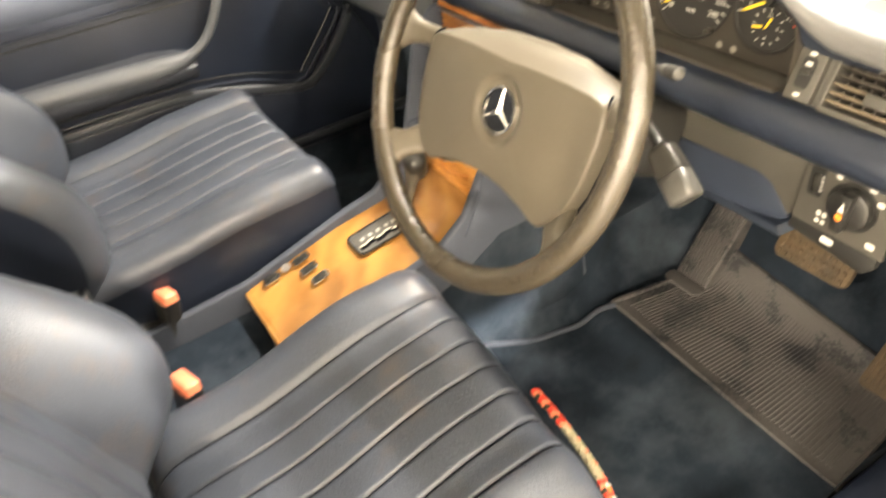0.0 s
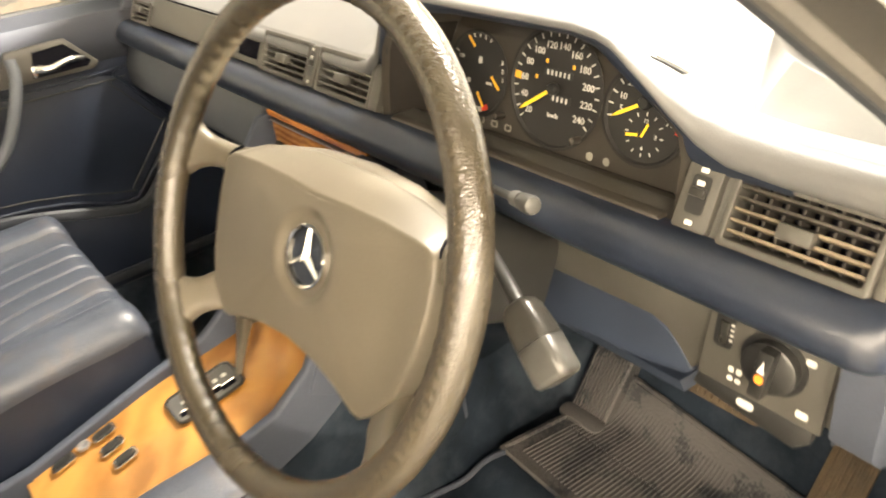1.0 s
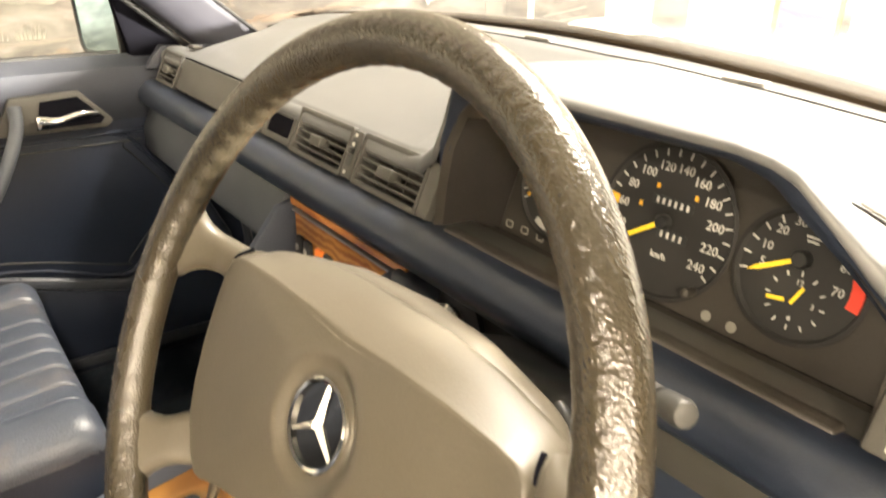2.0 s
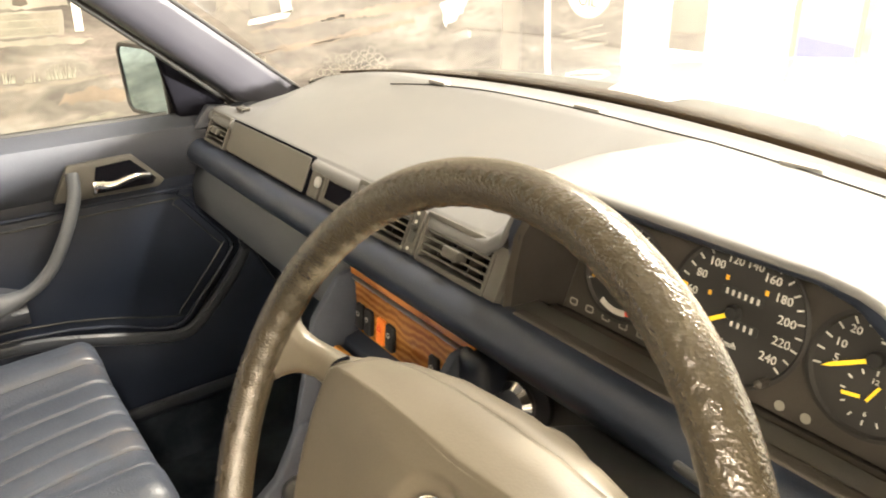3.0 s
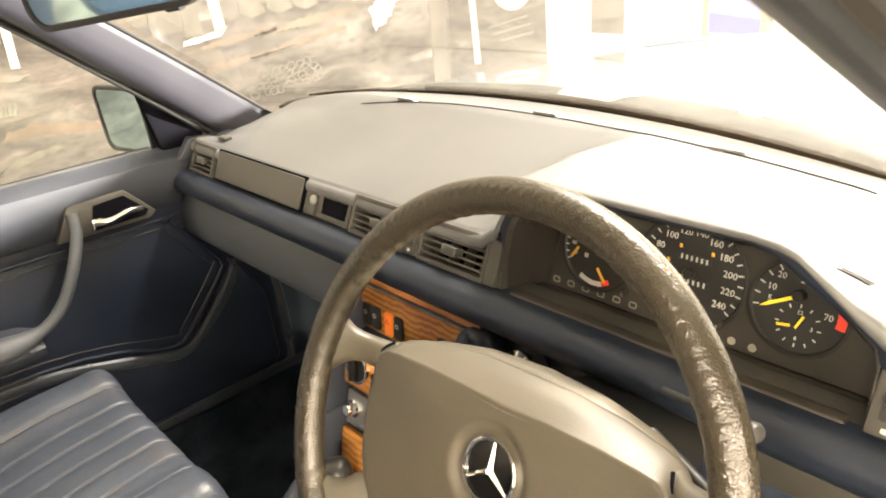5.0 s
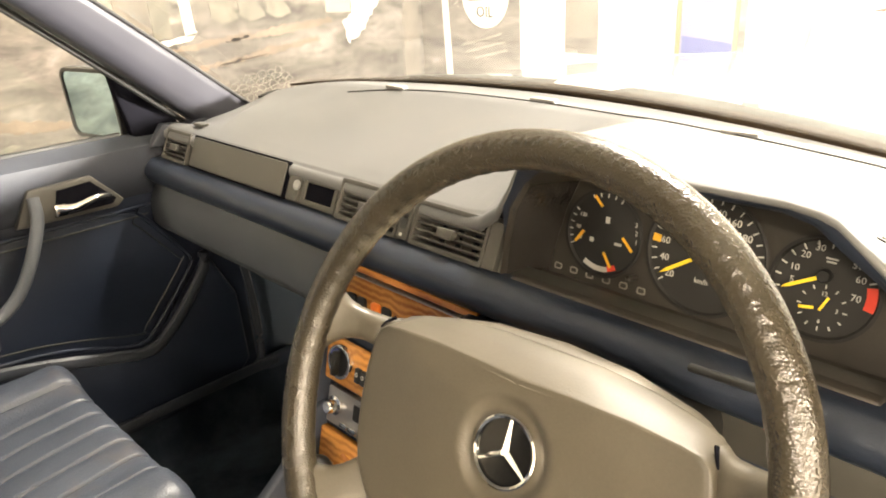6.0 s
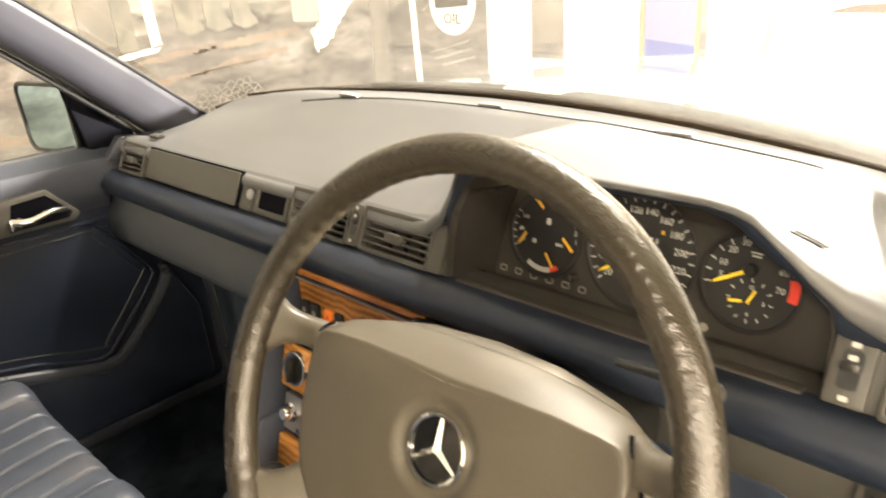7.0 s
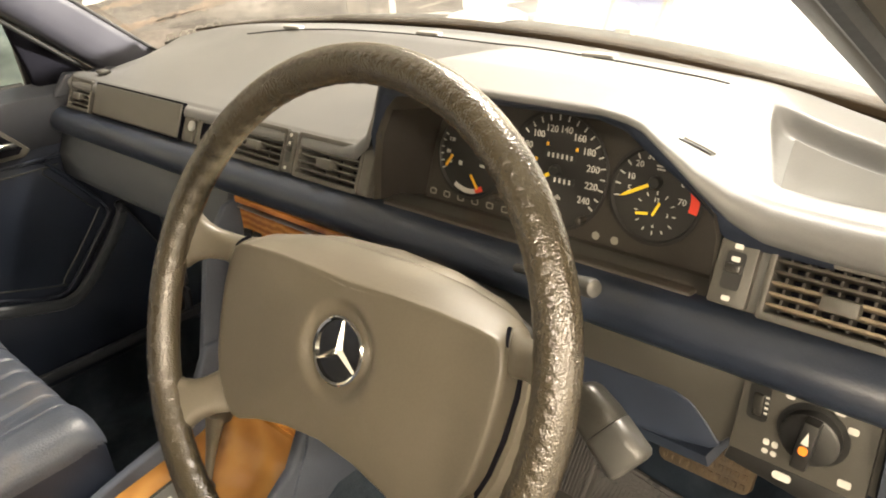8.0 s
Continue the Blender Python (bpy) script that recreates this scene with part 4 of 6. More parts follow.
part("left_end", prism([(-0.01, 0.70), (0.005, 0.84), (0.05, 0.888), (0.17, 0.915), (0.20, 0.7)], 0.042, side_at(-0.712), 0.004), TRIM_TOP, dash, "dark blue end of the dashboard")
pull = [Vector(dash_top((x + 0.668) / 1.368, v)) for x, v in ((0.5055, 0.235), (0.511, 0.245), (0.518, 0.255), (0.526, 0.262))]
part("hood_pull", tube(pull, 0.0007, 6), BLACK, dash, "short dark slot on the hood")
part("hood_pull_lip", tube([p + Vector((0.0030, 0.0035, 0.0006)) for p in pull], 0.0013, 8), CLIP_GREY, dash, "pale raised lip beside the slot")


def tray_sheet(u, v):
    """Flat sheet lying in the tray, coloured darker for the dimmer light there."""
    x0 = 0.548 + 0.024 * (1 - v)
    x = x0 + (0.680 - x0) * u
    y = 0.064 + v * max(0.012, min(0.100, pad_depth(x) - 0.060 - 0.064))
    return pad_point(x, y) + Vector((0, 0, 0.0030))


part("tray_shade_sheet", sheet(tray_sheet, 30, 16, 0.002), TRAY_SHADE, dash, "flat darker sheet for the dimmer light on the tray's floor")

# ---- air vents ----


def air_vent(x0, x1, label, dusty, upper, slats, cells):
    cx, w = (x0 + x1) / 2, x1 - x0
    m = face_at(cx, 0.022, 0.8655, FT)
    t = thing("air_vent", m.translation, label, "air vent", "dashboard air vents")
    h = 0.050
    part("frame", ring_prism(rounded(w, h + 0.006, 0.003), rounded(w - 0.010, h - 0.006, 0.002), 0.044, m @ pose(0, 0, -0.030), 0.001), FASCIA, t)
    part("backing", box((0, 0, -0.028), (w - 0.004, h + 0.002, 0.002), 0, m), MATT_BLACK, t)
    # fins and black upper slats put the shade in the vent's holes into colour
    step = (h - 0.008) / slats
    for i in range(slats):
        y = -h / 2 + 0.004 + step * (i + 0.5)
        part("slat", box((0, 0, 0), (w - 0.010, 0.0026, 0.016), 0.0008, m @ pose(0, y, 0.004) @ pose(0, 0, 0, -12)), dusty if i < 3 else upper, t)
    for i in range(cells):
        x = -w / 2 + 0.006 + (w - 0.012) * (i + 0.5) / cells
        part("fin", box((x, 0, -0.010), (0.0022, h - 0.008, 0.018), 0, m), CLUSTER_BLACK, t)
    part("thumb_tab", box((0.0, -0.003, 0.012), (0.026, 0.012, 0.016), 0.002, m), FASCIA, t, "grey thumb tab")
    return t


air_vent(-0.654, -0.566, "louvred grey air vent beside the glove box", FASCIA, FASCIA, 5, 6)
air_vent(-0.136, -0.012, "louvred grey centre air vent", FASCIA, FASCIA, 5, 4)
air_vent(0.012, 0.132, "louvred grey centre air vent", FASCIA, FASCIA, 5, 4)
air_vent(0.586, 0.696, "dusty louvred air vent above the light switch", DUSTY, CLUSTER_BLACK, 5, 8)


def slider(x, w, label):
    m = face_at(x, 0.022, 0.8655, FT)
    t = thing("vent_slider", m.translation, label, "vent control", "vent sliders")
    part("plate", prism(rounded(w, 0.052, 0.003), 0.015, m, 0.001), FASCIA, t)
    part("slot", prism(rounded(w * 0.5, 0.030, 0.003), 0.0006, m @ pose(0, 0.002, 0.0152)), BLACK, t)
    part("knob", box((0, 0.004, 0.0175), (w * 0.42, 0.007, 0.005), 0.001, m), STALK, t)
    for y in (0.021, 0.011, -0.020):
        part("mark", prism(rounded(w * 0.22, 0.004, 0.001, 2), 0.0006, m @ pose(0, y, 0.0162)), WHITE_MARK, t)
    return t


slider(0.0, 0.020, "narrow grey slider between the centre vents")
slider(0.563, 0.030, "grey slider with white marks beside the vent")
single("vent_end_plate", prism(rounded(0.018, 0.054, 0.003), 0.015, face_at(0.1425, 0.022, 0.8655, FT), 0.0015), FASCIA, "plain grey plate at the end of the centre vent", "trim")

# ---- instrument cluster ----
clu = thing("instrument_cluster", (0.35, 0.09, 0.84), "black instrument cluster with three round dials", "instrument cluster")
opening = [(0.157, 0.842), (0.163, 0.885), (0.172, 0.922), (0.190, 0.952), (0.212, 0.971), (0.30, 0.978), (0.445, 0.980), (0.470, 0.974), (0.515, 0.944), (0.545, 0.918), (0.549, 0.900), (0.546, 0.842)]
facing = [(0.167, 0.826), (0.173, 0.862), (0.181, 0.902), (0.193, 0.934), (0.214, 0.955), (0.30, 0.962), (0.445, 0.964), (0.470, 0.958), (0.505, 0.932), (0.525, 0.912), (0.530, 0.895), (0.530, 0.826)]


def face_y(z):
    return 0.088 + (z - 0.885) * 0.2


rings = [[(x, 0.004, z) for x, z in opening], [(x, 0.010, z - 0.002) for x, z in opening]]
rings += [[(a[0] + (b[0] - a[0]) * k, 0.010 + (face_y(b[1]) - 0.010) * k, a[1] - 0.002 + (b[1] - a[1] + 0.002) * k) for a, b in zip(opening, facing)] for k in (0.25, 0.5, 0.75, 1.0)]
bz = loft(rings, cap=False)
part("bezel", bz, CLUSTER_BLACK, clu, "matt black cluster surround", 35)
fb = bmesh.new()
fb.faces.new([fb.verts.new((x, face_y(z) + 0.0005, z)) for x, z in facing])
part("face", fb, CLUSTER_BLACK, clu)


def hood_edge(x):
    w = lerp_table(x, HOOD)
    return 0.016 - 0.022 * w, 0.893 * (1 - w) + 0.990 * w


def lip(u, v):
    x = 0.158 + 0.472 * u
    y, z = hood_edge(x)
    r = edge_radius(x, lerp_table(x, HOOD))
    low = lerp_table(x, [(0.157, 0.86), (0.172, 0.922), (0.19, 0.952), (0.212, 0.971), (0.30, 0.978), (0.445, 0.980), (0.47, 0.974), (0.515, 0.938), (0.540, 0.914), (0.548, 0.898), (0.57, 0.892), (0.70, 0.890)])
    top = z - 1.35 * r
    return (x, y - 0.0005 + 0.35 * r + 0.006 * v * v, top * (1 - v) + min(low - 0.0015, top - 0.001) * v)


cheek = [[(a[0] + (b[0] - a[0]) * k + 0.0012, 0.010 + (face_y(b[1]) - 0.010) * k, a[1] - 0.002 + (b[1] - a[1] + 0.002) * k) for a, b in list(zip(opening, facing))[:4]] for k in (0.04, 0.5, 0.97)]
part("cheek", loft(cheek, closed_ring=False), CHEEK, clu, "dark grey side wall of the cluster", 60)
part("hood_lip", sheet(lip, 84, 3), ROLL, clu, "navy lip under the hood's edge", 60)
for y, w, z in ((0.0105, 0.015, 0.8415), (0.030, 0.017, 0.8375), (0.051, 0.018, 0.8330)):
    part("ridge", box((0.352, y, z), (0.362, w, 0.008), 0.0032, None, 4), CLUSTER_BLACK, clu, "rounded step in the cluster's foot")
for y, z in ((0.0193, 0.8405), (0.0400, 0.8360)):
    part("groove", box((0.352, y, z), (0.364, 0.0020, 0.0024), 0.0005), MATT_BLACK, clu, "dark groove in the cluster's foot")
FA = math.degrees(math.atan(0.2))


def dial_frame(x, z):
    return face_at(x, face_y(z) - 0.001, z, FA)


def mark(d, m, x, y, w, h, a=0.0, material=None):
    part("mark", box((0, 0, 0), (w, h, 0.0006), 0, m @ pose(x, y, 0.0014, 0, 0, a)), material or WHITE_MARK, d)


def ticks(d, r, a0, a1, n, length, width, m, material=None):
    for i in range(n):
        a = radians(a0 + (a1 - a0) * i / (n - 1))
        mark(d, m, r * math.cos(a), r * math.sin(a), length, width, math.degrees(a), material)


def dial(x, z, r, label):
    m = dial_frame(x, z)
    d = part("dial", lathe([(r, 0), (r + 0.002, 0.003), (r - 0.001, 0.0035), (r - 0.003, 0.0006), (0.0, 0.0006)], m, 48), DIAL, clu, label)
    return m, d


def needle(m, d, a, length, width, material, hub=0.006, back=0.0):
    bm = prism([(-back, -width / 2), (length * 0.8, -width / 2), (length, 0), (length * 0.8, width / 2), (-back, width / 2)], 0.001, m @ pose(0, 0, 0.006, 0, 0, a))
    part("needle", bm, material, d, "yellow needle")
    if hub:
        part("hub", lathe([(hub, 0), (hub, 0.006), (hub * 0.8, 0.0075), (0, 0.0075)], m @ pose(0, 0, 0.001), 20), BLACK, d)


def numeral(text, size, m, d, x, y):
    part("numeral", writing(text, size, m @ pose(x, y, 0.0014)), WHITE_MARK, d)


# speedometer
m, d = dial(0.3465, 0.8895, 0.060, "speedometer with white numerals")
for i in range(12):
    a = radians(220 - 23.15 * i)
    numeral(str(20 + 20 * i), 0.0100, m, d, 0.0425 * math.cos(a), 0.0425 * math.sin(a))
ticks(d, 0.0535, 220, -34.65, 23, 0.0055, 0.0014, m)
numeral("km/h", 0.007, m, d, 0.001, -0.027)
for i in range(6):
    mark(d, m, -0.0115 + 0.0055 * i, 0.0150, 0.0020, 0.0048)
for i in range(4):
    mark(d, m, -0.001 + 0.0058 * i, -0.0095, 0.0020, 0.0048)
part("amber_mark", box((0, 0, 0), (0.0085, 0.0075, 0.0008), 0, m @ pose(-0.0515, 0.0055, 0.0018, 0, 0, 174)), AMBER, d, "amber marker")
for x, y in ((-0.014, 0.0255), (0.021, 0.0245), (-0.026, 0.008)):
    part("amber_mark", box((x, y, 0.0013), (0.0028, 0.0038, 0.0008), 0, m), AMBER, d, "amber marker")
part("odometer_window", prism(rounded(0.038, 0.008, 0.001, 2), 0.0003, m @ pose(0.002, 0.015, 0.0008)), BLACK, d)
part("trip_window", prism(rounded(0.028, 0.008, 0.001, 2), 0.0003, m @ pose(0.008, -0.0095, 0.0008)), BLACK, d)
needle(m, d, 214, 0.050, 0.0036, YELLOW)

# rev counter with clock
m, d = dial(0.456, 0.8865, 0.0455, "rev counter with a small clock")
for v, x, y in (("5", -0.0270, 0.0015), ("10", -0.0268, 0.0132), ("20", -0.0197, 0.0262), ("30", -0.0090, 0.0348), ("50", 0.0225, 0.0265), ("60", 0.0272, 0.0152), ("70", 0.0265, -0.0012)):
    numeral(v, 0.0086, m, d, x, y)
ticks(d, 0.0395, 190, 22, 11, 0.0055, 0.0013, m)
mark(d, m, 0.002, 0.0275, 0.010, 0.0015)
mark(d, m, 0.002, 0.0245, 0.008, 0.0015)
cm = m @ pose(0.002, -0.0165, 0)
for v, a in (("12", 90), ("3", 0), ("6", 270)):
    numeral(v, 0.0055, cm, d, 0.0125 * math.cos(radians(a)), 0.0125 * math.sin(radians(a)))
ticks(d, 0.0190, 0, 330, 12, 0.0036, 0.0011, cm)
for i in range(4):
    a = 12.5 - 7.5 * i
    part("red_band", box((0, 0, 0), (0.0085, 0.0055, 0.0008), 0, m @ pose(0.0385 * math.cos(radians(a)), 0.0385 * math.sin(radians(a)), 0.0014, 0, 0, a)), RED, d, "red warning band")
needle(m @ pose(-0.0005, 0.0122, 0), d, 209, 0.038, 0.0032, YELLOW)
part("clock_hand", prism(bar(-0.002, 0, 0.012, 0, 0.0022), 0.0008, cm @ pose(0, 0, 0.004, 0, 0, 66)), YELLOW, d, "yellow clock hand")
part("clock_hand", prism(bar(0.006, 0, 0.0185, 0, 0.0026), 0.0008, cm @ pose(0, 0, 0.003, 0, 0, 190)), YELLOW, d, "yellow clock hand")

# four small gauges in one dial
m, d = dial(0.233, 0.884, 0.046, "dial with fuel, temperature and oil gauges")
for v, x, y, size in (("120", -0.0285, 0.0155, 0.0060), ("80", -0.0325, 0.0014, 0.0062), ("40", -0.0300, -0.0095, 0.0062), ("3", 0.0366, 0.0172, 0.0070), ("2", 0.0380, 0.0086, 0.0070), ("1", 0.0392, -0.0004, 0.0070)):
    numeral(v, size, m, d, x, y)
mark(d, m, 0.0025, 0.0155, 0.0048, 0.0068)
mark(d, m, -0.014, -0.009, 0.0048, 0.0048)
mark(d, m, 0.0185, -0.0075, 0.0085, 0.0028)
ticks(d, 0.0415, 116, 66, 5, 0.0045, 0.0012, m)
ticks(d, 0.0415, 150, 205, 6, 0.0045, 0.0012, m)
ticks(d, 0.0385, 241, 284, 22, 0.0055, 0.0018, m)
ticks(d, 0.0378, 287, 299, 4, 0.0060, 0.0022, m, RED)
for x0, y0, x1, y1 in ((-0.0042, 0.0292, -0.0150, 0.0390), (-0.0236, -0.0010, -0.0325, -0.0145), (0.0246, 0.0015, 0.0378, -0.0105), (0.0044, -0.0190, 0.0155, -0.0335)):
    part("gauge_needle", prism(bar(x0, y0, x1, y1, 0.0030), 0.001, m @ pose(0, 0, 0.004)), AMBER, d, "amber gauge needle")
# warning lamp symbols along the face's foot, and trip knobs
icons = bmesh.new()
for i in range(6):
    im2 = face_at(0.180 + 0.0212 * i, face_y(0.8360) - 0.0012, 0.8360, FA)
    add(icons, ring_prism(rounded(0.0100, 0.0075, 0.002, 2), rounded(0.0070, 0.0045, 0.001, 2), 0.0005, im2))
part("warning_symbols", icons, DIM_MARK, clu, "pale warning lamp symbols")
icons = bmesh.new()
for x in (0.400, 0.421):
    add(icons, lathe([(0.0042, 0), (0.0042, 0.0006), (0, 0.0006)], face_at(x, face_y(0.8350) - 0.0012, 0.8350, FA), 12))
part("warning_lamps", icons, DIM_MARK, clu, "amber warning lamps")
for x in (0.277, 0.386):
    part("trip_knob", lathe([(0.0035, 0), (0.0035, 0.014), (0.0, 0.016)], face_at(x, face_y(0.848) - 0.001, 0.848, FA), 12), CLUSTER_BLACK, clu)

# ---- light switch ----
ls = thing("light_switch_panel", (0.63, 0.01, 0.745), "grey light switch panel with a black rotary knob", "light switch")
LM = face_at(0.6235, 0.026, 0.745, 4)
part("plate", prism([(-0.050, -0.043), (0.058, -0.046), (0.058, 0.040), (-0.044, 0.043)], 0.006, LM, 0.0015), FASCIA, ls)
part("lower_plate", prism([(-0.054, -0.058), (0.040, -0.072), (0.052, -0.060), (0.052, -0.047), (-0.050, -0.044)], 0.010, LM @ pose(0, 0, -0.006), 0.002), BLACK, ls, "black bevelled foot")
KM = LM @ pose(0.013, -0.001, 0.006)
part("knob_well", lathe([(0.0275, 0), (0.0275, 0.0012), (0.0, 0.0012)], KM, 40), BLACK, ls)
kn = part("knob", lathe([(0.0225, 0.001), (0.0225, 0.010), (0.0200, 0.012), (0.0, 0.012)], KM, 40), BLACK, ls, "round black knob with a raised grip")
part("grip", box((0, 0, 0.016), (0.0125, 0.045, 0.012), 0.002, KM @ pose(0, 0, 0, 0, 0, -6)), BLACK, kn)
part("pointer", prism([(-0.003, 0.003), (0.003, 0.003), (0.0, 0.015)], 0.0006, KM @ pose(0, 0, 0.0222, 0, 0, -6)), WHITE_MARK, kn, "white pointer")
part("orange_dot", prism(rounded(0.007, 0.008, 0.003), 0.0006, KM @ pose(0, -0.003, 0.0222, 0, 0, -6)), ORANGE, kn, "orange dot")
part("slot", prism(rounded(0.017, 0.034, 0.004), 0.0006, LM @ pose(-0.031, 0.010, 0.0062)), BLACK, ls, "headlamp level wheel slot")
part("level_wheel", box((-0.031, 0.008, 0.006), (0.009, 0.022, 0.006), 0.002, LM), STALK, ls)
bm = bmesh.new()
for x, y, w, h in ((-0.031, 0.033, 0.006, 0.006), (-0.008, 0.026, 0.007, 0.005), (0.003, 0.031, 0.006, 0.005), (0.016, 0.031, 0.007, 0.005), (0.029, 0.027, 0.008, 0.005), (0.040, 0.015, 0.008, 0.006), (0.042, -0.034, 0.010, 0.007), (-0.020, -0.024, 0.005, 0.006), (-0.013, -0.024, 0.005, 0.006), (-0.020, -0.033, 0.005, 0.005), (-0.013, -0.033, 0.005, 0.005)):
    part("symbol", prism(rounded(w, h, 0.0018, 2), 0.0006, LM @ pose(x, y, 0.0062)), GREY_MARK, ls)
for i in range(4):
    add(bm, box((-0.0245, 0.002 + 0.005 * i, 0.0066), (0.003, 0.002, 0.0006), 0, LM))
part("symbol", prism(rounded(0.015, 0.008, 0.003, 3), 0.0006, LM @ pose(-0.004, -0.053, 0.0042)), GREY_MARK, ls)
part("level_scale", bm, GREY_MARK, ls)

# ---- steering column, stalks and wheel ----
WC = Vector((0.3530, -0.2340, 0.8612))
WT, WY = 25.4, 2.3
WM = Matrix.Translation(WC) @ Matrix.Rotation(radians(WY), 4, "Z") @ face_at(0, 0, 0, WT) @ pose(0, 0, 0, 0, 0, 0.4)
RC = 0.2011
col = thing("steering_column", (0.36, -0.05, 0.78), "dark plastic steering column shroud", "steering column")
shroud = []
for d, w, h, dy in ((-0.095, 0.036, 0.030, -0.01), (-0.105, 0.050, 0.044, -0.012), (-0.14, 0.062, 0.052, -0.014), (-0.19, 0.068, 0.056, -0.016), (-0.27, 0.07, 0.056, -0.016)):
    shroud.append([WM @ Vector((x, y + dy, d)) for x, y in rounded(2 * w, 2 * h, min(w, h) * 0.6, 5)])
part("shroud", loft(shroud), BLACK, col, "", 60)
part("ignition_lock", lathe([(0.022, 0), (0.022, 0.012), (0.015, 0.018), (0.0, 0.018)], face_at(0.185, 0.012, 0.752, 0), 24), CHROME, col, "chrome ignition lock")
part("lock_surround", lathe([(0.034, 0), (0.034, 0.006), (0.022, 0.012), (0.0, 0.012)], face_at(0.185, 0.018, 0.752, 0), 28), BLACK, col)

st = thing("indicator_stalk", (0.45, -0.09, 0.80), "thick grey indicator and wiper stalk", "stalk")
stem = smooth_path([(0.425, -0.100, 0.842), (0.470, -0.118, 0.838), (0.510, -0.138, 0.837), (0.534, -0.149, 0.830)], 5)
part("stem", tube(stem, lambda t: 0.0048 + 0.0012 * t, 12), BLACK, st)
p0, p1 = Vector((0.5285, -0.147, 0.8335)), Vector((0.5712, -0.1563, 0.8035))
SMX = axes(p0, p1 - p0, (-0.30, -0.60, 0.60))
GL = (p1 - p0).length
part("grip", loft([[SMX @ Vector((x, y, z)) for y, z in rounded(w, h, min(w, h) * 0.26, 5)] for x, w, h in ((-0.006, 0.014, 0.014), (-0.003, 0.020, 0.022), (0.002, 0.023, 0.027), (GL * 0.35, 0.025, 0.031), (GL * 0.50, 0.025, 0.031))]), STALK, st, "ribbed grey grip", 60)
part("end_cap", loft([[SMX @ Vector((x, y, z)) for y, z in rounded(w, h, min(w, h) * 0.28, 5)] for x, w, h in ((GL * 0.50, 0.023, 0.029), (GL * 0.52, 0.026, 0.032), (GL, 0.026, 0.032), (GL + 0.003, 0.022, 0.028), (GL + 0.004, 0.014, 0.020))]), CAP_GREY, st, "blocky grey end cap", 60)
for i in range(3):
    part("symbol", prism(rounded(0.0060, 0.0075, 0.002, 2), 0.0008, axes(SMX @ Vector((0.014 + 0.012 * i, 0.0, 0.0152 if i < 2 else 0.0155)), SMX.to_3x3() @ Vector((1, 0, 0)), SMX.to_3x3() @ Vector((0, 1, 0)))), WHITE_MARK, st)
    part("symbol", prism(rounded(0.0050, 0.0060, 0.002, 2), 0.0008, axes(SMX @ Vector((0.014 + 0.012 * i, -0.0132, 0.002)), SMX.to_3x3() @ Vector((1, 0, 0)), SMX.to_3x3() @ Vector((0, 0, 1)))), WHITE_MARK, st)
st = thing("cruise_stalk", (0.46, -0.09, 0.89), "short grey cruise control stalk", "stalk")
p0, p1 = Vector((0.425, -0.085, 0.875)), Vector((0.516, -0.1225, 0.9028))
dirn = (p1 - p0).normalized()
part("stem", tube([p0, p1], 0.0034, 10), BLACK, st)
part("collar", tube([p1 - dirn * 0.028, p1 - dirn * 0.016], 0.0060, 12), SILVER_PLASTIC, st)
part("knob", tube([p1 - dirn * 0.014, p1 - dirn * 0.012, p1 + dirn * 0.003, p1 + dirn * 0.006, p1 + dirn * 0.007], lambda t: (0.0046, 0.0066, 0.0072, 0.0060, 0.0028)[min(4, int(t * 4.01))], 14), CAP_GREY, st, "mid grey knob")

wheel = thing("steering_wheel", WC, "four-spoke steering wheel with a worn leather rim", "steering wheel")
rim_rings = []
N, K = 900, 44
RA, RB = 0.0150, 0.0140
for i in range(N):
    a = 2 * math.pi * i / N
    ring = []
    for k in range(K):
        b = 2 * math.pi * k / K
        c = Vector(((RC + RA * math.cos(b)) * math.cos(a), (RC + RA * math.cos(b)) * math.sin(a), RB * math.sin(b)))
        # pebbled leather, a laced seam along the front, shallow finger grips on the inner side
        grain = -0.0006 * max(0.0, -math.cos(b)) ** 2 * (0.5 + 0.5 * math.sin(a * 72))
        lace = math.exp(-((b - radians(74)) / 0.10) ** 2)
        grain += 0.0006 * lace * math.sin(a * 130)
        ring.append(WM @ Vector(((RC + (RA + grain) * math.cos(b)) * math.cos(a), (RC + (RA + grain) * math.cos(b)) * math.sin(a), (RB + grain) * math.sin(b))))
    rim_rings.append(ring)
part("rim", loft(rim_rings, closed_path=True), RIM, wheel, "dark leather rim, worn and shiny", 80)

# horn pad: flat face with rounded edges, a sloping top and cut lower corners
half = [(0.0, 0.0420), (0.045, 0.0432), (0.09, 0.0432), (0.125, 0.0412), (0.138, 0.0392), (0.1455, 0.0340), (0.1490, 0.022), (0.1500, 0.0), (0.1478, -0.030), (0.1425, -0.058), (0.1345, -0.0790), (0.1180, -0.0985), (0.1060, -0.1075), (0.097, -0.1070), (0.075, -0.0990), (0.04, -0.0910), (0.0, -0.0875)]
outline = half + [(-x, y) for x, y in half[-2:0:-1]]


def pad_ring(k, inset, up, d):
    ring = []
    for x, y in outline:
        r = math.hypot(x, y)
        q = (1 - inset / r) * k
        ring.append(WM @ Vector((x * q, y * q + up * sstep(0.010, 0.040, y) * (1 - 0.70 * (x / 0.15) ** 2), d)))
    return ring


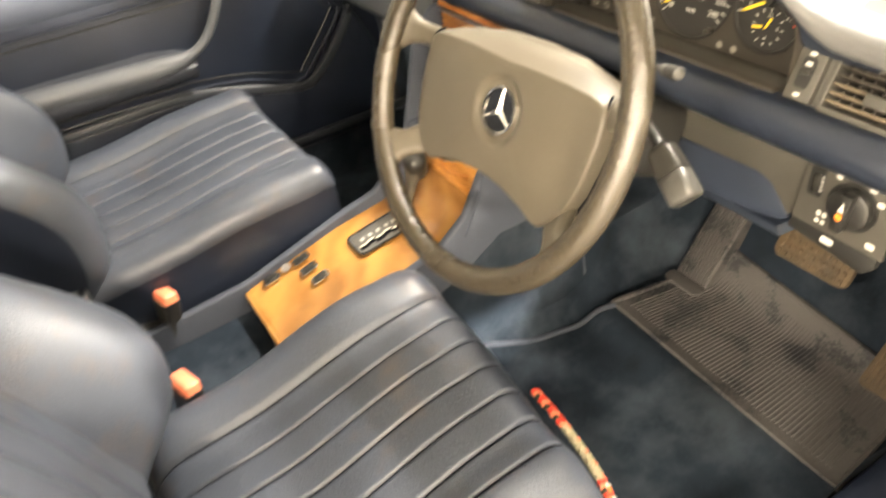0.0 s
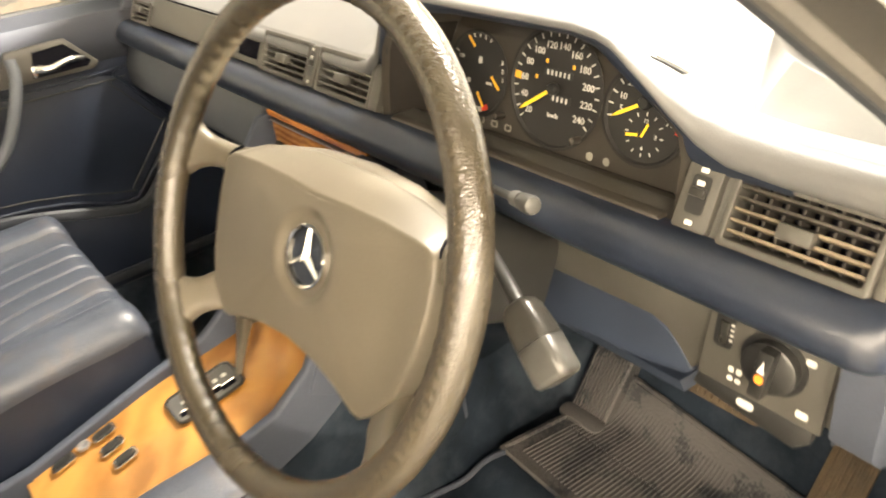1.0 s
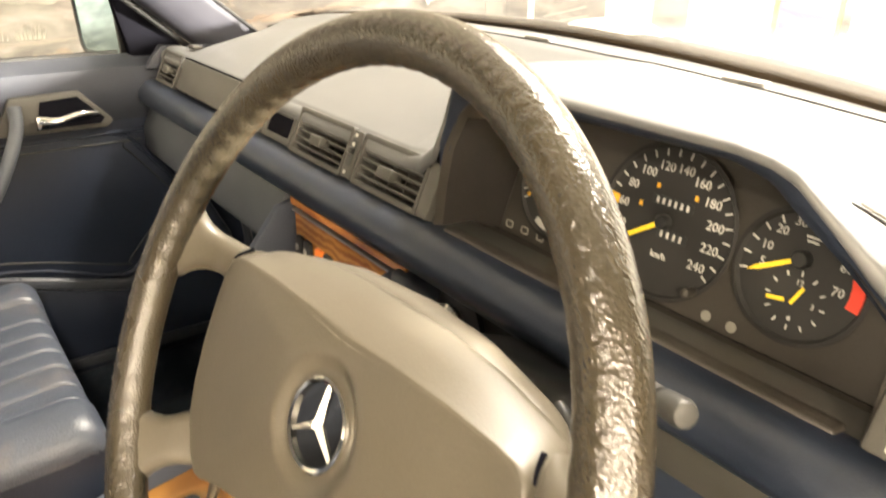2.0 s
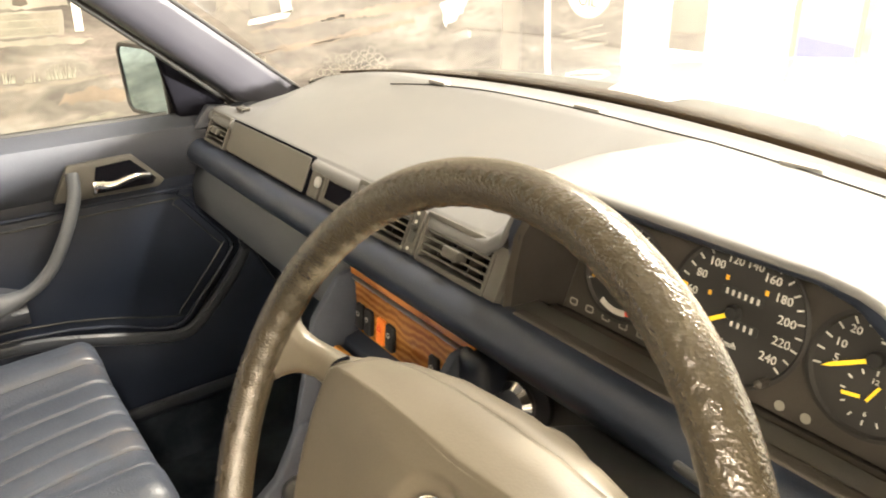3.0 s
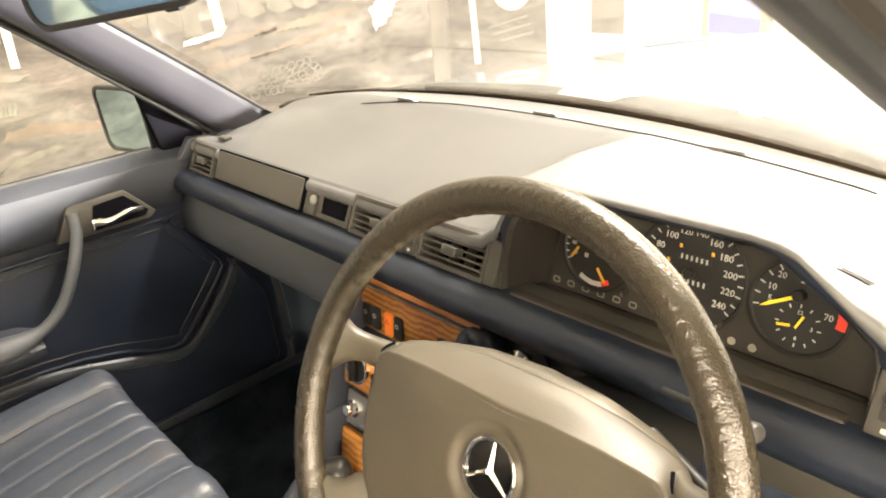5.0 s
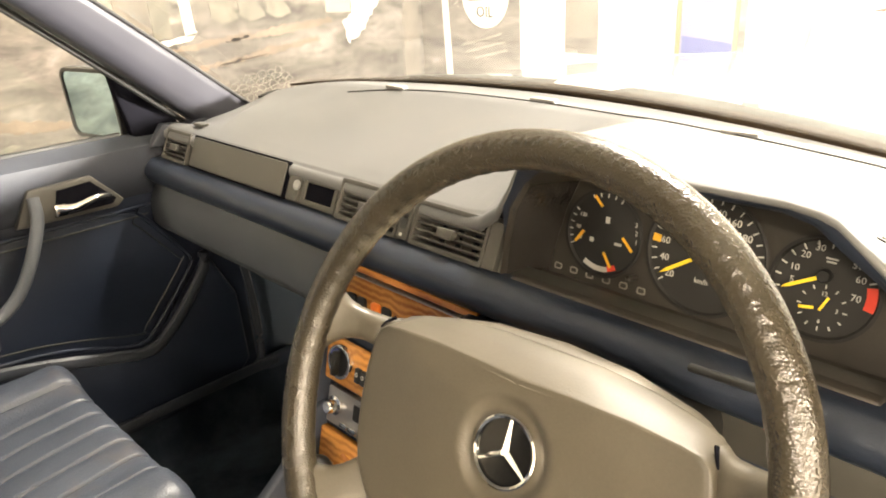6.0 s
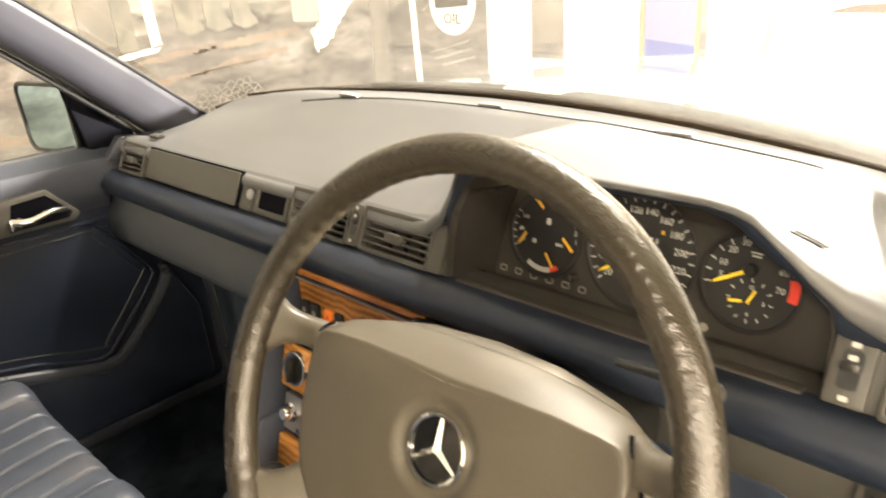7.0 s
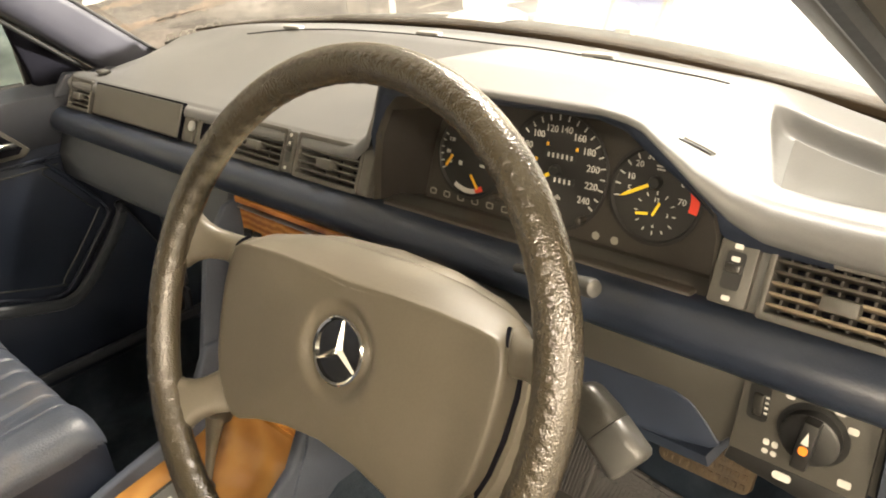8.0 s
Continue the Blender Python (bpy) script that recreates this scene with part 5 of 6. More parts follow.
rings = [pad_ring(0.80, 0, 0.014, -0.066), pad_ring(0.95, 0, 0.022, -0.060), pad_ring(1.0, 0.0015, 0.0235, -0.0545), pad_ring(1.0, 0, 0.0215, -0.0500), pad_ring(1.0, 0, 0.0110, -0.0380), pad_ring(1.0, 0, 0.0018, -0.0262), pad_ring(1.0, 0.0003, 0.0004, -0.0245), pad_ring(1.0, 0.0012, 0.0, -0.0230), pad_ring(1.0, 0.0026, 0.0, -0.0222), pad_ring(1.0, 0.0060, 0.0, -0.0217)]
for k, d in ((0.86, -0.0214), (0.72, -0.0206), (0.56, -0.0196), (0.38, -0.0184), (0.2, -0.0176), (0.02, -0.0172)):
    rings.append(pad_ring(k, 0, 0, d))
padm = loft(rings)
# round dish for the badge
BC = Vector((0.0035, -0.0135))
inv = WM.inverted()
near = [f for f in padm.faces if (inv @ f.calc_center_median()).z > -0.0222]
bmesh.ops.subdivide_edges(padm, edges=list({e for f in near for e in f.edges}), cuts=6, use_grid_fill=True)
for v in padm.verts:
    q = inv @ v.co
    r = math.hypot(q.x - BC.x, q.y - BC.y)
    if q.z > -0.0226 and r < 0.06:
        q.z -= 0.0062 * (1 - sstep(0.030, 0.0415, r))
        v.co = WM @ q
part("horn_pad", padm, PAD, wheel, "taupe moulded horn pad", 42)
for s in (-1, 1):
    notch = smooth_path([WM @ Vector((s * x, y, d)) for x, y, d in ((0.1400, 0.0455, -0.034), (0.1440, 0.0400, -0.0275), (0.1468, 0.0350, -0.0252))], 4)
    part("spoke_joint", tube(notch, lambda k: 0.0017 - 0.0010 * k, 6), MATT_BLACK, wheel, "dark joint between pad and spoke")


def crossbar(x):
    """Section of the moulded bar that carries the upper spokes: low and high edge, front and depth."""
    s = abs(x)
    low = lerp_table(s, [(0.0, -0.02), (0.135, 0.004), (0.150, 0.015), (0.165, 0.0175), (0.178, 0.0160), (0.186, 0.0110), (0.193, 0.002)])
    high = lerp_table(s, [(0.0, 0.0680), (0.06, 0.0655), (0.11, 0.0560), (0.135, 0.0470), (0.150, 0.0425), (0.165, 0.0430), (0.178, 0.0450), (0.186, 0.0500), (0.193, 0.059)])
    front = lerp_table(s, [(0.0, -0.052), (0.12, -0.046), (0.142, -0.034), (0.149, -0.0262), (0.153, -0.0240), (0.166, -0.0205), (0.180, -0.0120), (0.192, -0.003)])
    thick = lerp_table(s, [(0.0, 0.040), (0.12, 0.034), (0.15, 0.026), (0.176, 0.020), (0.192, 0.013)])
    return low, high, front, thick


rings = []
for i in range(97):
    x = -0.193 + 0.386 * i / 96
    low, high, front, thick = crossbar(x)
    w, h = high - low, thick
    r = min(w, h) * 0.42
    rings.append([WM @ Vector((x, (low + high) / 2 + p, front - thick / 2 + q)) for p, q in rounded(w, h, r, 5)])
part("spoke_bar", loft(rings), PAD, wheel, "taupe moulded bar of the upper spokes", 60)


def lower_spoke(a):
    """Arm from behind the pad's cut corner, flaring into the rim."""
    d = Vector((math.cos(a), math.sin(a)))
    n2 = Vector((-d.y, d.x))
    rings = []
    for r, w, z, th in ((0.140, 0.044, -0.044, 0.026), (0.154, 0.042, -0.037, 0.025), (0.160, 0.038, -0.0300, 0.024), (0.170, 0.034, -0.0225, 0.022), (0.180, 0.036, -0.0150, 0.020), (0.188, 0.044, -0.009, 0.017), (0.196, 0.060, -0.003, 0.012)):
        rings.append([WM @ Vector((d.x * r + n2.x * x, d.y * r + n2.y * x, z + y)) for x, y in rounded(w, th, th * 0.42, 5)])
    return loft(rings)


for a in (radians(-36), radians(216)):
    part("spoke", lower_spoke(a), PAD, wheel, "taupe moulded lower spoke", 60)


def frame_ring(k, d):
    return [WM @ Vector((x * k, (y * 0.55 if y > 0 else y * k), d)) for x, y in outline]


part("spoke_frame", loft([frame_ring(0.85, -0.090), frame_ring(1.02, -0.080), frame_ring(1.060, -0.066), frame_ring(1.060, -0.054), frame_ring(1.04, -0.048), frame_ring(0.98, -0.046)]), PAD, wheel, "taupe frame behind the pad", 40)
part("pad_gap", loft([frame_ring(1.012, -0.0475), frame_ring(1.018, -0.0440), frame_ring(0.975, -0.0400), frame_ring(0.96, -0.036)]), MATT_BLACK, wheel, "dark gap between pad and frame", 40)
part("rear_cover", lathe([(0.045, -0.135), (0.055, -0.12), (0.058, -0.095), (0.0, -0.08)], WM, 32), PAD, wheel, "taupe hub cover")
BM = WM @ pose(BC.x, BC.y, -0.0248)
badge = part("badge", lathe([(0.0262, 0), (0.0262, 0.002), (0.0, 0.002)], BM, 40), GLOSS_BLACK, wheel, "round black badge with a chrome ring")
part("badge_ring", lathe([(0.0272, 0.0015), (0.0272, 0.0042), (0.0258, 0.005), (0.0240, 0.0042), (0.0240, 0.0015)], BM, 48), CHROME, badge, "chrome ring")
for a in (90, 210, 330):
    am = BM @ pose(0, 0, 0.002, 0, 0, a)
    bm = bmesh.new()
    v = [bm.verts.new(am @ Vector(p)) for p in ((-0.002, 0, 0.004), (0.0, 0.0032, 0.0), (0.0248, 0.0010, 0.001), (0.0248, -0.0010, 0.001), (0.0, -0.0032, 0.0), (0.0248, 0, 0.0025))]
    for f in ((0, 1, 2, 5), (0, 5, 3, 4)):
        bm.faces.new([v[i] for i in f])
    part("badge_arm", bm, CHROME, badge, "chrome bar of the badge", 10)

# ---- centre stack ----
stack = thing("centre_stack", (0, -0.03, 0.50), "sloping centre stack with wood veneer and controls", "centre console")
SA = math.degrees(math.atan(0.25))


def stack_at(x, z, lift=0.0):
    """On the stack's sloping face; lift: towards the driver."""
    return face_at(x, -0.045 - (0.70 - z) * 0.25, z, SA) @ pose(0, 0, lift)


part("body", prism([(0.10, 0.80), (0.004, 0.80), (-0.004, 0.706), (-0.030, 0.700), (-0.092, 0.50), (-0.125, 0.46), (0.10, 0.40)], 0.228, side_at(-0.114), 0.003), KNEE, stack, "blue plastic stack body")
for s in (-1, 1):
    part("side_frame", prism([(0.02, 0.795), (-0.030, 0.785), (-0.070, 0.735), (-0.118, 0.555), (-0.150, 0.495), (-0.110, 0.47), (0.02, 0.47)], 0.012, side_at(-0.126 if s < 0 else 0.114), 0.003), VINYL_LIGHT, stack, "slate blue edge of the stack")
# ashtray lid with a turned wooden front, then the switch row
part("ashtray_lid", loft([[(x, y, z) for x in (x0,) for y, z in ((0.01, 0.800), (-0.008, 0.799), (-0.014, 0.795), (-0.014, 0.787), (-0.009, 0.782), (0.01, 0.781))] for x0 in (-0.113, -0.11, 0.134, 0.137)]), DARK_WOOD, stack, "dark polished wooden ashtray lid")
# pale strip drawn for the highlight along the lid's foot
part("lid_highlight", box((0.012, -0.0105, 0.7795), (0.25, 0.006, 0.0025), 0.001), GREY_METAL, stack, "thin pale strip for the highlight on the lid's lower edge")
part("switch_panel", box((0.010, -0.004, 0.7405), (0.246, 0.012, 0.074), 0.002), ZEBRANO, stack, "striped wood switch panel")


def rocker(x, material, label, mark):
    t = part("rocker_switch", prism(rounded(0.017, 0.034, 0.003), 0.006, face_at(x, -0.010, 0.731, 6), 0.0015), material, stack, label)
    if mark == "tri":
        part("symbol", ring_prism([(-0.005, -0.003), (0.005, -0.003), (0.0, 0.006)], [(-0.003, -0.002), (0.003, -0.002), (0.0, 0.0036)], 0.0005, face_at(x, -0.0165, 0.736, 6)), RED, t)
    else:
        part("symbol", ring_prism(circle(0.0035, 12), circle(0.0022, 12), 0.0005, face_at(x, -0.0165, 0.736, 6)), WHITE_MARK, t)


rocker(-0.098, BLACK, "black rocker switch", "o")
rocker(-0.074 - 0.003, BLACK, "black rocker switch", "o")
rocker(-0.048, ORANGE, "orange hazard light switch", "tri")
rocker(-0.027, BLACK, "black rocker switch", "o")
rocker(0.062, BLACK, "black rocker switch", "o")
# heater controls
hp = part("heater_panel", prism(rounded(0.215, 0.062, 0.005), 0.008, stack_at(0, 0.668, -0.004), 0.0015), ZEBRANO, stack, "striped wood heater panel")
for x in (-0.070, 0.070):
    wm = stack_at(x, 0.672, 0.004)
    k = part("temperature_wheel", ring_prism(circle(0.0235, 36), circle(0.0195, 36), 0.010, wm, 0.0015), CHROME, stack, "chrome-edged temperature wheel")
    part("wheel_face", lathe([(0.0193, 0.004), (0.0185, 0.009), (0.0, 0.010)], wm, 28), BLACK, k)
    part("blue_sector", prism([(0, 0)] + [(0.0185 * math.cos(radians(a)), 0.0185 * math.sin(radians(a))) for a in range(95, 156, 10)], 0.0005, wm @ pose(0, 0, 0.0102)), PAINT_BLUE, k, "blue cold mark")
    part("wheel_grip", box((0, 0, 0.014), (0.007, 0.034, 0.012), 0.002, wm), STALK, k)
for i, x in enumerate((-0.036, -0.024, -0.012, 0.0, 0.012, 0.024)):
    part("push_button", box((x, -0.008 + 0.0, 0.0065), (0.010, 0.020, 0.006), 0.0015, stack_at(0, 0.672)), BLACK, stack, "black push button")
    part("push_symbol", ring_prism(circle(0.003, 8, x, -0.006), circle(0.0018, 8, x, -0.006), 0.0004, stack_at(0, 0.672, 0.0096)), WHITE_MARK, stack)
# radio
radio = thing("car_radio", (0, -0.06, 0.612), "chrome-faced car radio in the centre stack", "car radio")
part("face_plate", prism(rounded(0.186, 0.052, 0.003), 0.010, stack_at(0, 0.607, -0.004), 0.001), GREY_METAL, radio, "silver face plate")
part("tuning_window", prism(rounded(0.085, 0.022, 0.002), 0.0006, stack_at(0.005, 0.614, 0.0062)), BLACK, radio)
for x in (-0.074, 0.074):
    km = stack_at(x, 0.610, 0.006)
    k = part("knob", lathe([(0.0135, 0), (0.0135, 0.004), (0.009, 0.006), (0.009, 0.015), (0.0075, 0.017), (0, 0.017)], km, 24), CHROME, radio, "chrome knob")
for i in range(6):
    part("preset_button", box((-0.052 + 0.019 * i, -0.018, 0.0075), (0.015, 0.007, 0.006), 0.001, stack_at(0.0, 0.607)), CHROME, radio, "small chrome button")
# wooden tray front below the radio
part("tray_front", prism(rounded(0.205, 0.066, 0.006), 0.010, stack_at(0, 0.540, -0.004), 0.002), ZEBRANO, stack, "striped wood panel below the radio")
part("tray_pull", tube(smooth_path([stack_at(-0.05, 0.548, 0.006).translation, stack_at(0.0, 0.542, 0.012).translation, stack_at(0.05, 0.548, 0.006).translation], 4), 0.004, 8), DARK_WOOD, stack)

# ---- centre console ----
con = thing("centre_console", (0, -0.40, 0.20), "low blue console with a burr wood top", "centre console")


def plate_z(y):
    return lerp_table(y, [(-0.50, 0.397), (-0.47, 0.405), (-0.30, 0.4505), (-0.27, 0.4565), (-0.19, 0.468), (-0.14, 0.476)])


for s in (-1, 1):
    side = [(-0.80, 0.20), (-0.80, 0.392), (-0.47, 0.418), (-0.28, 0.472), (-0.20, 0.490), (-0.145, 0.530), (-0.105, 0.60), (-0.06, 0.60), (0.10, 0.45), (0.12, 0.20)]
    part("side_wall", prism(side, 0.016, side_at(-0.122 if s < 0 else 0.106), 0.005, 3), VINYL_LIGHT, con, "slate blue console side")


part("side_carpet", prism([(-0.80, 0.205), (-0.80, 0.335), (-0.30, 0.375), (-0.16, 0.420), (-0.06, 0.480), (0.09, 0.430), (0.11, 0.205)], 0.004, side_at(0.1205), 0.001), CARPET, con, "blue carpet on the console's flank")


def plate(u, v):
    x = -0.105 + 0.21 * u
    if v < 0.75:
        y = -0.472 + 0.325 * v / 0.75
        return (x, y, plate_z(y))
    a = radians(75 * (v - 0.75) / 0.25)
    return (x, -0.147 + 0.045 * math.sin(a), plate_z(-0.147) + 0.012 * math.sin(a) + 0.05 * (1 - math.cos(a)))


part("wood_plate", sheet(plate, 10, 26, 0.008), BURL, con, "glossy orange burr wood plate")
GM = axes((-0.022, -0.240, plate_z(-0.240) + 0.0045), (1, 0, 0), (0, 1, 0.16))
gate = part("gear_gate", prism(rounded(0.058, 0.098, 0.010), 0.002, GM, 0.0006), SILVER_PLASTIC, con, "silver-grey gear gate with a notched slot")
part("gate_rim", ring_prism(rounded(0.066, 0.106, 0.013), rounded(0.058, 0.098, 0.010), 0.0045, GM @ pose(0, 0, -0.001), 0.001), STALK, gate, "dark metal frame")
slot = [(0.010, -0.044), (0.010, -0.026), (0.006, -0.026), (0.006, -0.012), (0.011, -0.012), (0.011, 0.006), (0.007, 0.006), (0.007, 0.022), (0.012, 0.022), (0.012, 0.042), (0.022, 0.042), (0.022, 0.020), (0.018, 0.020), (0.018, 0.004), (0.022, 0.004), (0.022, -0.014), (0.017, -0.014), (0.017, -0.028), (0.020, -0.028), (0.020, -0.044)]
part("gate_slot", prism(slot, 0.0006, GM @ pose(0, 0, 0.0022)), MATT_BLACK, gate, "dark notched slot")
part("gate_edge", tube([GM @ Vector((x, y, 0.0030)) for x, y in slot[:10]], 0.0013, 6), CHROME, gate, "chrome edge of the slot")
for i, y in enumerate((-0.030, -0.014, 0.002, 0.020, 0.034)):
    part("gate_mark", box((-0.006, y, 0.0026), (0.0075, 0.0068, 0.0008), 0.0003, GM), WHITE_MARK, gate)
lev = thing("gear_lever", (-0.020, -0.190, 0.47), "dark gear lever with a rounded knob", "gear lever")
part("rod", loft([[(-0.012 - 0.006 * k + x, y - 0.193 + 0.038 * k, 0.468 + 0.092 * k) for x, y in rounded(w, d, d * 0.4, 3)] for k, w, d in ((0, 0.011, 0.009), (0.3, 0.0125, 0.010), (0.6, 0.018, 0.013), (0.85, 0.026, 0.018), (1.0, 0.032, 0.022))]), PAD, lev, "flat taupe stem, wider at the top", 60)
part("knob", lathe([(0.012, -0.026), (0.017, -0.017), (0.021, -0.004), (0.0220, 0.006), (0.019, 0.016), (0.011, 0.022), (0.0, 0.023)], pose(-0.018, -0.150, 0.572, 10, 0, 0), 24), STALK, lev, "worn dark plastic knob")
# window switches and small controls behind the gate
for x, y in ((-0.083, -0.371), (-0.086, -0.430), (-0.048, -0.371), (-0.011, -0.365)):
    t = thing("window_switch", (x, y, plate_z(y) + 0.004), "small black and chrome window switch in the wood", "switch", "console switches")
    wm = axes((x, y, plate_z(y) + 0.0045), (1, 0, 0), (0, 1, 0.27))
    part("collar", ring_prism(rounded(0.020, 0.034, 0.006), rounded(0.014, 0.028, 0.004), 0.003, wm, 0.0006), CHROME, t, "chrome collar")
    part("rocker", prism(rounded(0.013, 0.027, 0.004), 0.005, wm, 0.001), BLACK, t)
single("console_socket", lathe([(0.009, 0), (0.009, 0.004), (0.006, 0.004), (0.005, 0.001), (0, 0.001)], axes((-0.088, -0.400, plate_z(-0.400) + 0.0045), (1, 0, 0), (0, 1, 0.27)), 16), GREY_METAL, "small round metal socket in the wood", "switch", "console switches")
part("rear_tray", sheet(lambda u, v: (-0.105 + 0.21 * u, -0.80 + 0.325 * v, 0.350 + 0.01 * v), 4, 6, 0.006), CARPET, con, "blue carpeted tray")
part("plate_end", box((0, -0.476, 0.385), (0.21, 0.010, 0.036), 0.002), BURL, con)
part("inner_rib", box((0.0, -0.79, 0.372), (0.21, 0.012, 0.04), 0.003), VINYL_LIGHT, con)

# ---- seats ----


def edge(s, half, r, drop):
    """Across a cushion: s in -1..1 gives the place and the fall below the top."""
    flatp = half - r
    arc = r * math.pi / 2
    total = flatp + arc + drop
    d = abs(s) * total
    sg = 1 if s >= 0 else -1
    if d <= flatp:
        return sg * d, 0.0
    if d <= flatp + arc:
        a = (d - flatp) / r
        return sg * (flatp + r * math.sin(a)), r * (1 - math.cos(a))
    return sg * half, r + (d - flatp - arc)


def pleats(q, half, n, depth, crown=0.5):
    """Sewn flutes across the middle of a cushion, and a seam on either side."""
    if abs(q) > half:
        return -depth * 1.3 * math.exp(-((abs(q) - half) / 0.0045) ** 2)
    ph = (q + half) / (2 * half) * n
    f = abs(ph - round(ph))
    return -depth * (1.25 * math.exp(-(f / 0.05) ** 2) + crown * (1 - math.sin(math.pi * min(1, f * 2) / 2)))


def seat(cx, dz, back_label, wrinkle, mid, flutes, crown, dip, rx, ry, sweep):
    t = thing("front_seat", (cx, -0.48, 0.21), back_label, "car seat", "front seats")
    W, D = 0.246, 0.235

    def cushion(u, v):
        px, fx = edge(2 * u - 1, W, rx, 0.13)
        py, fy = edge(2 * v - 1, D, ry, 0.13)
        y = -0.490 + py - sweep * sstep(-0.10, 0.25, px) * sstep(-0.05, 0.235, py)
        z = 0.528 + dz + 0.10 * (py - D) * 0.85 - dip * sstep(0.14, -0.10, py) + 0.028 * sstep(0.12, 0.19, abs(px)) * (1 - sstep(0.0, 0.22, py) * 0.4)
        z += pleats(px - mid, 0.156, flutes, 0.0055, crown) if fx < 0.03 else 0.0
        z += wrinkle * noise.noise(Vector((px * 8, py * 5, cx * 3)))
        return (cx + px, y, max(0.30 + dz, z - fx - fy))

    NU, NV = 400, 70
    both = sheet(cushion, NU, NV)
    falls = [edge(2 * i / NU - 1, W, rx, 0.13)[1] + edge(2 * j / NV - 1, D, ry, 0.13)[1] for i in range(NU + 1) for j in range(NV + 1)]
    both.verts.ensure_lookup_table()
    both.verts.index_update()
    skirt = both.copy()
    for which, keep_low in ((both, False), (skirt, True)):
        drop_faces = [f for f in which.faces if (sum(falls[v.index] for v in f.verts) / 4 > max(rx, ry) + 0.004) != keep_low]
        bmesh.ops.delete(which, geom=drop_faces, context="FACES")
    for v in skirt.verts:
        v.co.x = cx + (v.co.x - cx) * 0.984
        v.co.y = -0.490 + (v.co.y + 0.490) * 0.984
    part("cushion", both, LEATHER, t, "blue-grey pleated leather cushion", 70)
    # sewn seams as cords, coloured black for the shade in their grooves
    total = W - rx + rx * math.pi / 2 + 0.13
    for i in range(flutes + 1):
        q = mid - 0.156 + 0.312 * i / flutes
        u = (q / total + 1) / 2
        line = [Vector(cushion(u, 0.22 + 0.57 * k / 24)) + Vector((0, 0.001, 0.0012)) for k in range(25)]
        part("seam", tube(line, 0.0019, 6), MATT_BLACK, t, "sewn seam, black for the shade in its groove")
    part("skirt", skirt, VINYL, t, "navy side panel of the cushion", 70)
    part("base", box((cx, -0.49, 0.285 + dz), (0.44, 0.43, 0.09), 0.02), VINYL, t)
    for s in (-1, 1):
        part("runner", box((cx + s * 0.17, -0.48, 0.228), (0.03, 0.50, 0.045), 0.005), BLACK, t)
    tilt = radians(20)
    M = Matrix.Translation((cx, -0.765, 0.449)) @ Matrix.Rotation(tilt, 4, "X")

    BOLSTER = [(-0.31, 0.025), (-0.286, 0.056), (-0.223, 0.096), (-0.167, 0.107), (-0.12, 0.101), (-0.06, 0.080), (0.0, 0.060), (0.15, 0.032), (0.31, 0.010)]
    BU, BV, BR = 150, 72, 0.050

    def back(u, v):
        px, fx = edge(2 * u - 1, W, BR, 0.12)
        pz, fz = edge(2 * v - 1, 0.31, 0.060, 0.03)
        narrow = 1 - 0.14 * sstep(0.05, 0.31, pz)
        rise = sum(lerp_table(pz + o, BOLSTER) for o in (-0.03, -0.015, 0.0, 0.015, 0.03)) / 5
        d = 0.018 + rise * sstep(0.105, 0.185, abs(px)) + 0.012 * math.exp(-((pz + 0.12) / 0.14) ** 2)
        d += pleats(px, 0.105, 4, 0.005, crown) if fx < 0.03 else 0
        d += wrinkle * noise.noise(Vector((px * 9, pz * 6, cx * 5))) + 0.4 * wrinkle * noise.noise(Vector((px * 30 + pz * 18, pz * 11, cx * 5)))
        return M @ Vector((px * narrow, d - fx - fz + 0.04, pz + 0.30))

    bolster = sheet(back, BU, BV)
    sinks = [edge(2 * i / BU - 1, W, BR, 0.12)[1] for i in range(BU + 1) for j in range(BV + 1)]
    bolster.verts.ensure_lookup_table()
    bolster.verts.index_update()
    flank = bolster.copy()
    for which, keep_low in ((bolster, False), (flank, True)):
        bmesh.ops.delete(which, geom=[f for f in which.faces if (sum(sinks[v.index] for v in f.verts) / 4 > BR + 0.002) != keep_low], context="FACES")
    part("backrest", bolster, LEATHER, t, "blue-grey pleated leather backrest", 70)
    for s in (-1, 1):
        half_flank = flank.copy()
        bmesh.ops.delete(half_flank, geom=[v for v in half_flank.verts if (v.co.x - cx) * s < 0], context="VERTS")
        part("side_panel", half_flank, VINYL, t, "navy side of the backrest", 70)
    part("back_shell", loft([[M @ Vector((x * k, -0.13 + dd, 0.30 + y)) for x, y in rounded(0.46, 0.60, 0.08, 5)] for k, dd in ((0.85, 0.0), (1.0, 0.03), (1.0, 0.07))]), VINYL, t)
    hr = part("head_restraint", loft([[M @ Vector((x * k, d, 0.72 + y * k)) for x, y in rounded(0.26, 0.16, 0.05, 5)] for k, d in ((0.8, -0.05), (0.97, -0.03), (1.0, 0.0), (0.96, 0.03), (0.8, 0.045))]), LEATHER, t, "blue-grey leather head restraint", 60)
    for s in (-1, 1):
        part("post", tube([M @ Vector((s * 0.06, -0.01, 0.58)), M @ Vector((s * 0.06, -0.01, 0.66))], 0.006, 8), CHROME, t)
    return t


seat(-0.380, 0.018, "smooth blue leather passenger seat with sewn pleats", 0.002, 0.0, 6, 0.30, 0.014, 0.038, 0.034, 0.0)
seat(0.382, -0.008, "worn blue leather driver's seat with sewn pleats", 0.004, 0.010, 6, 0.12, 0.035, 0.055, 0.050, 0.034)

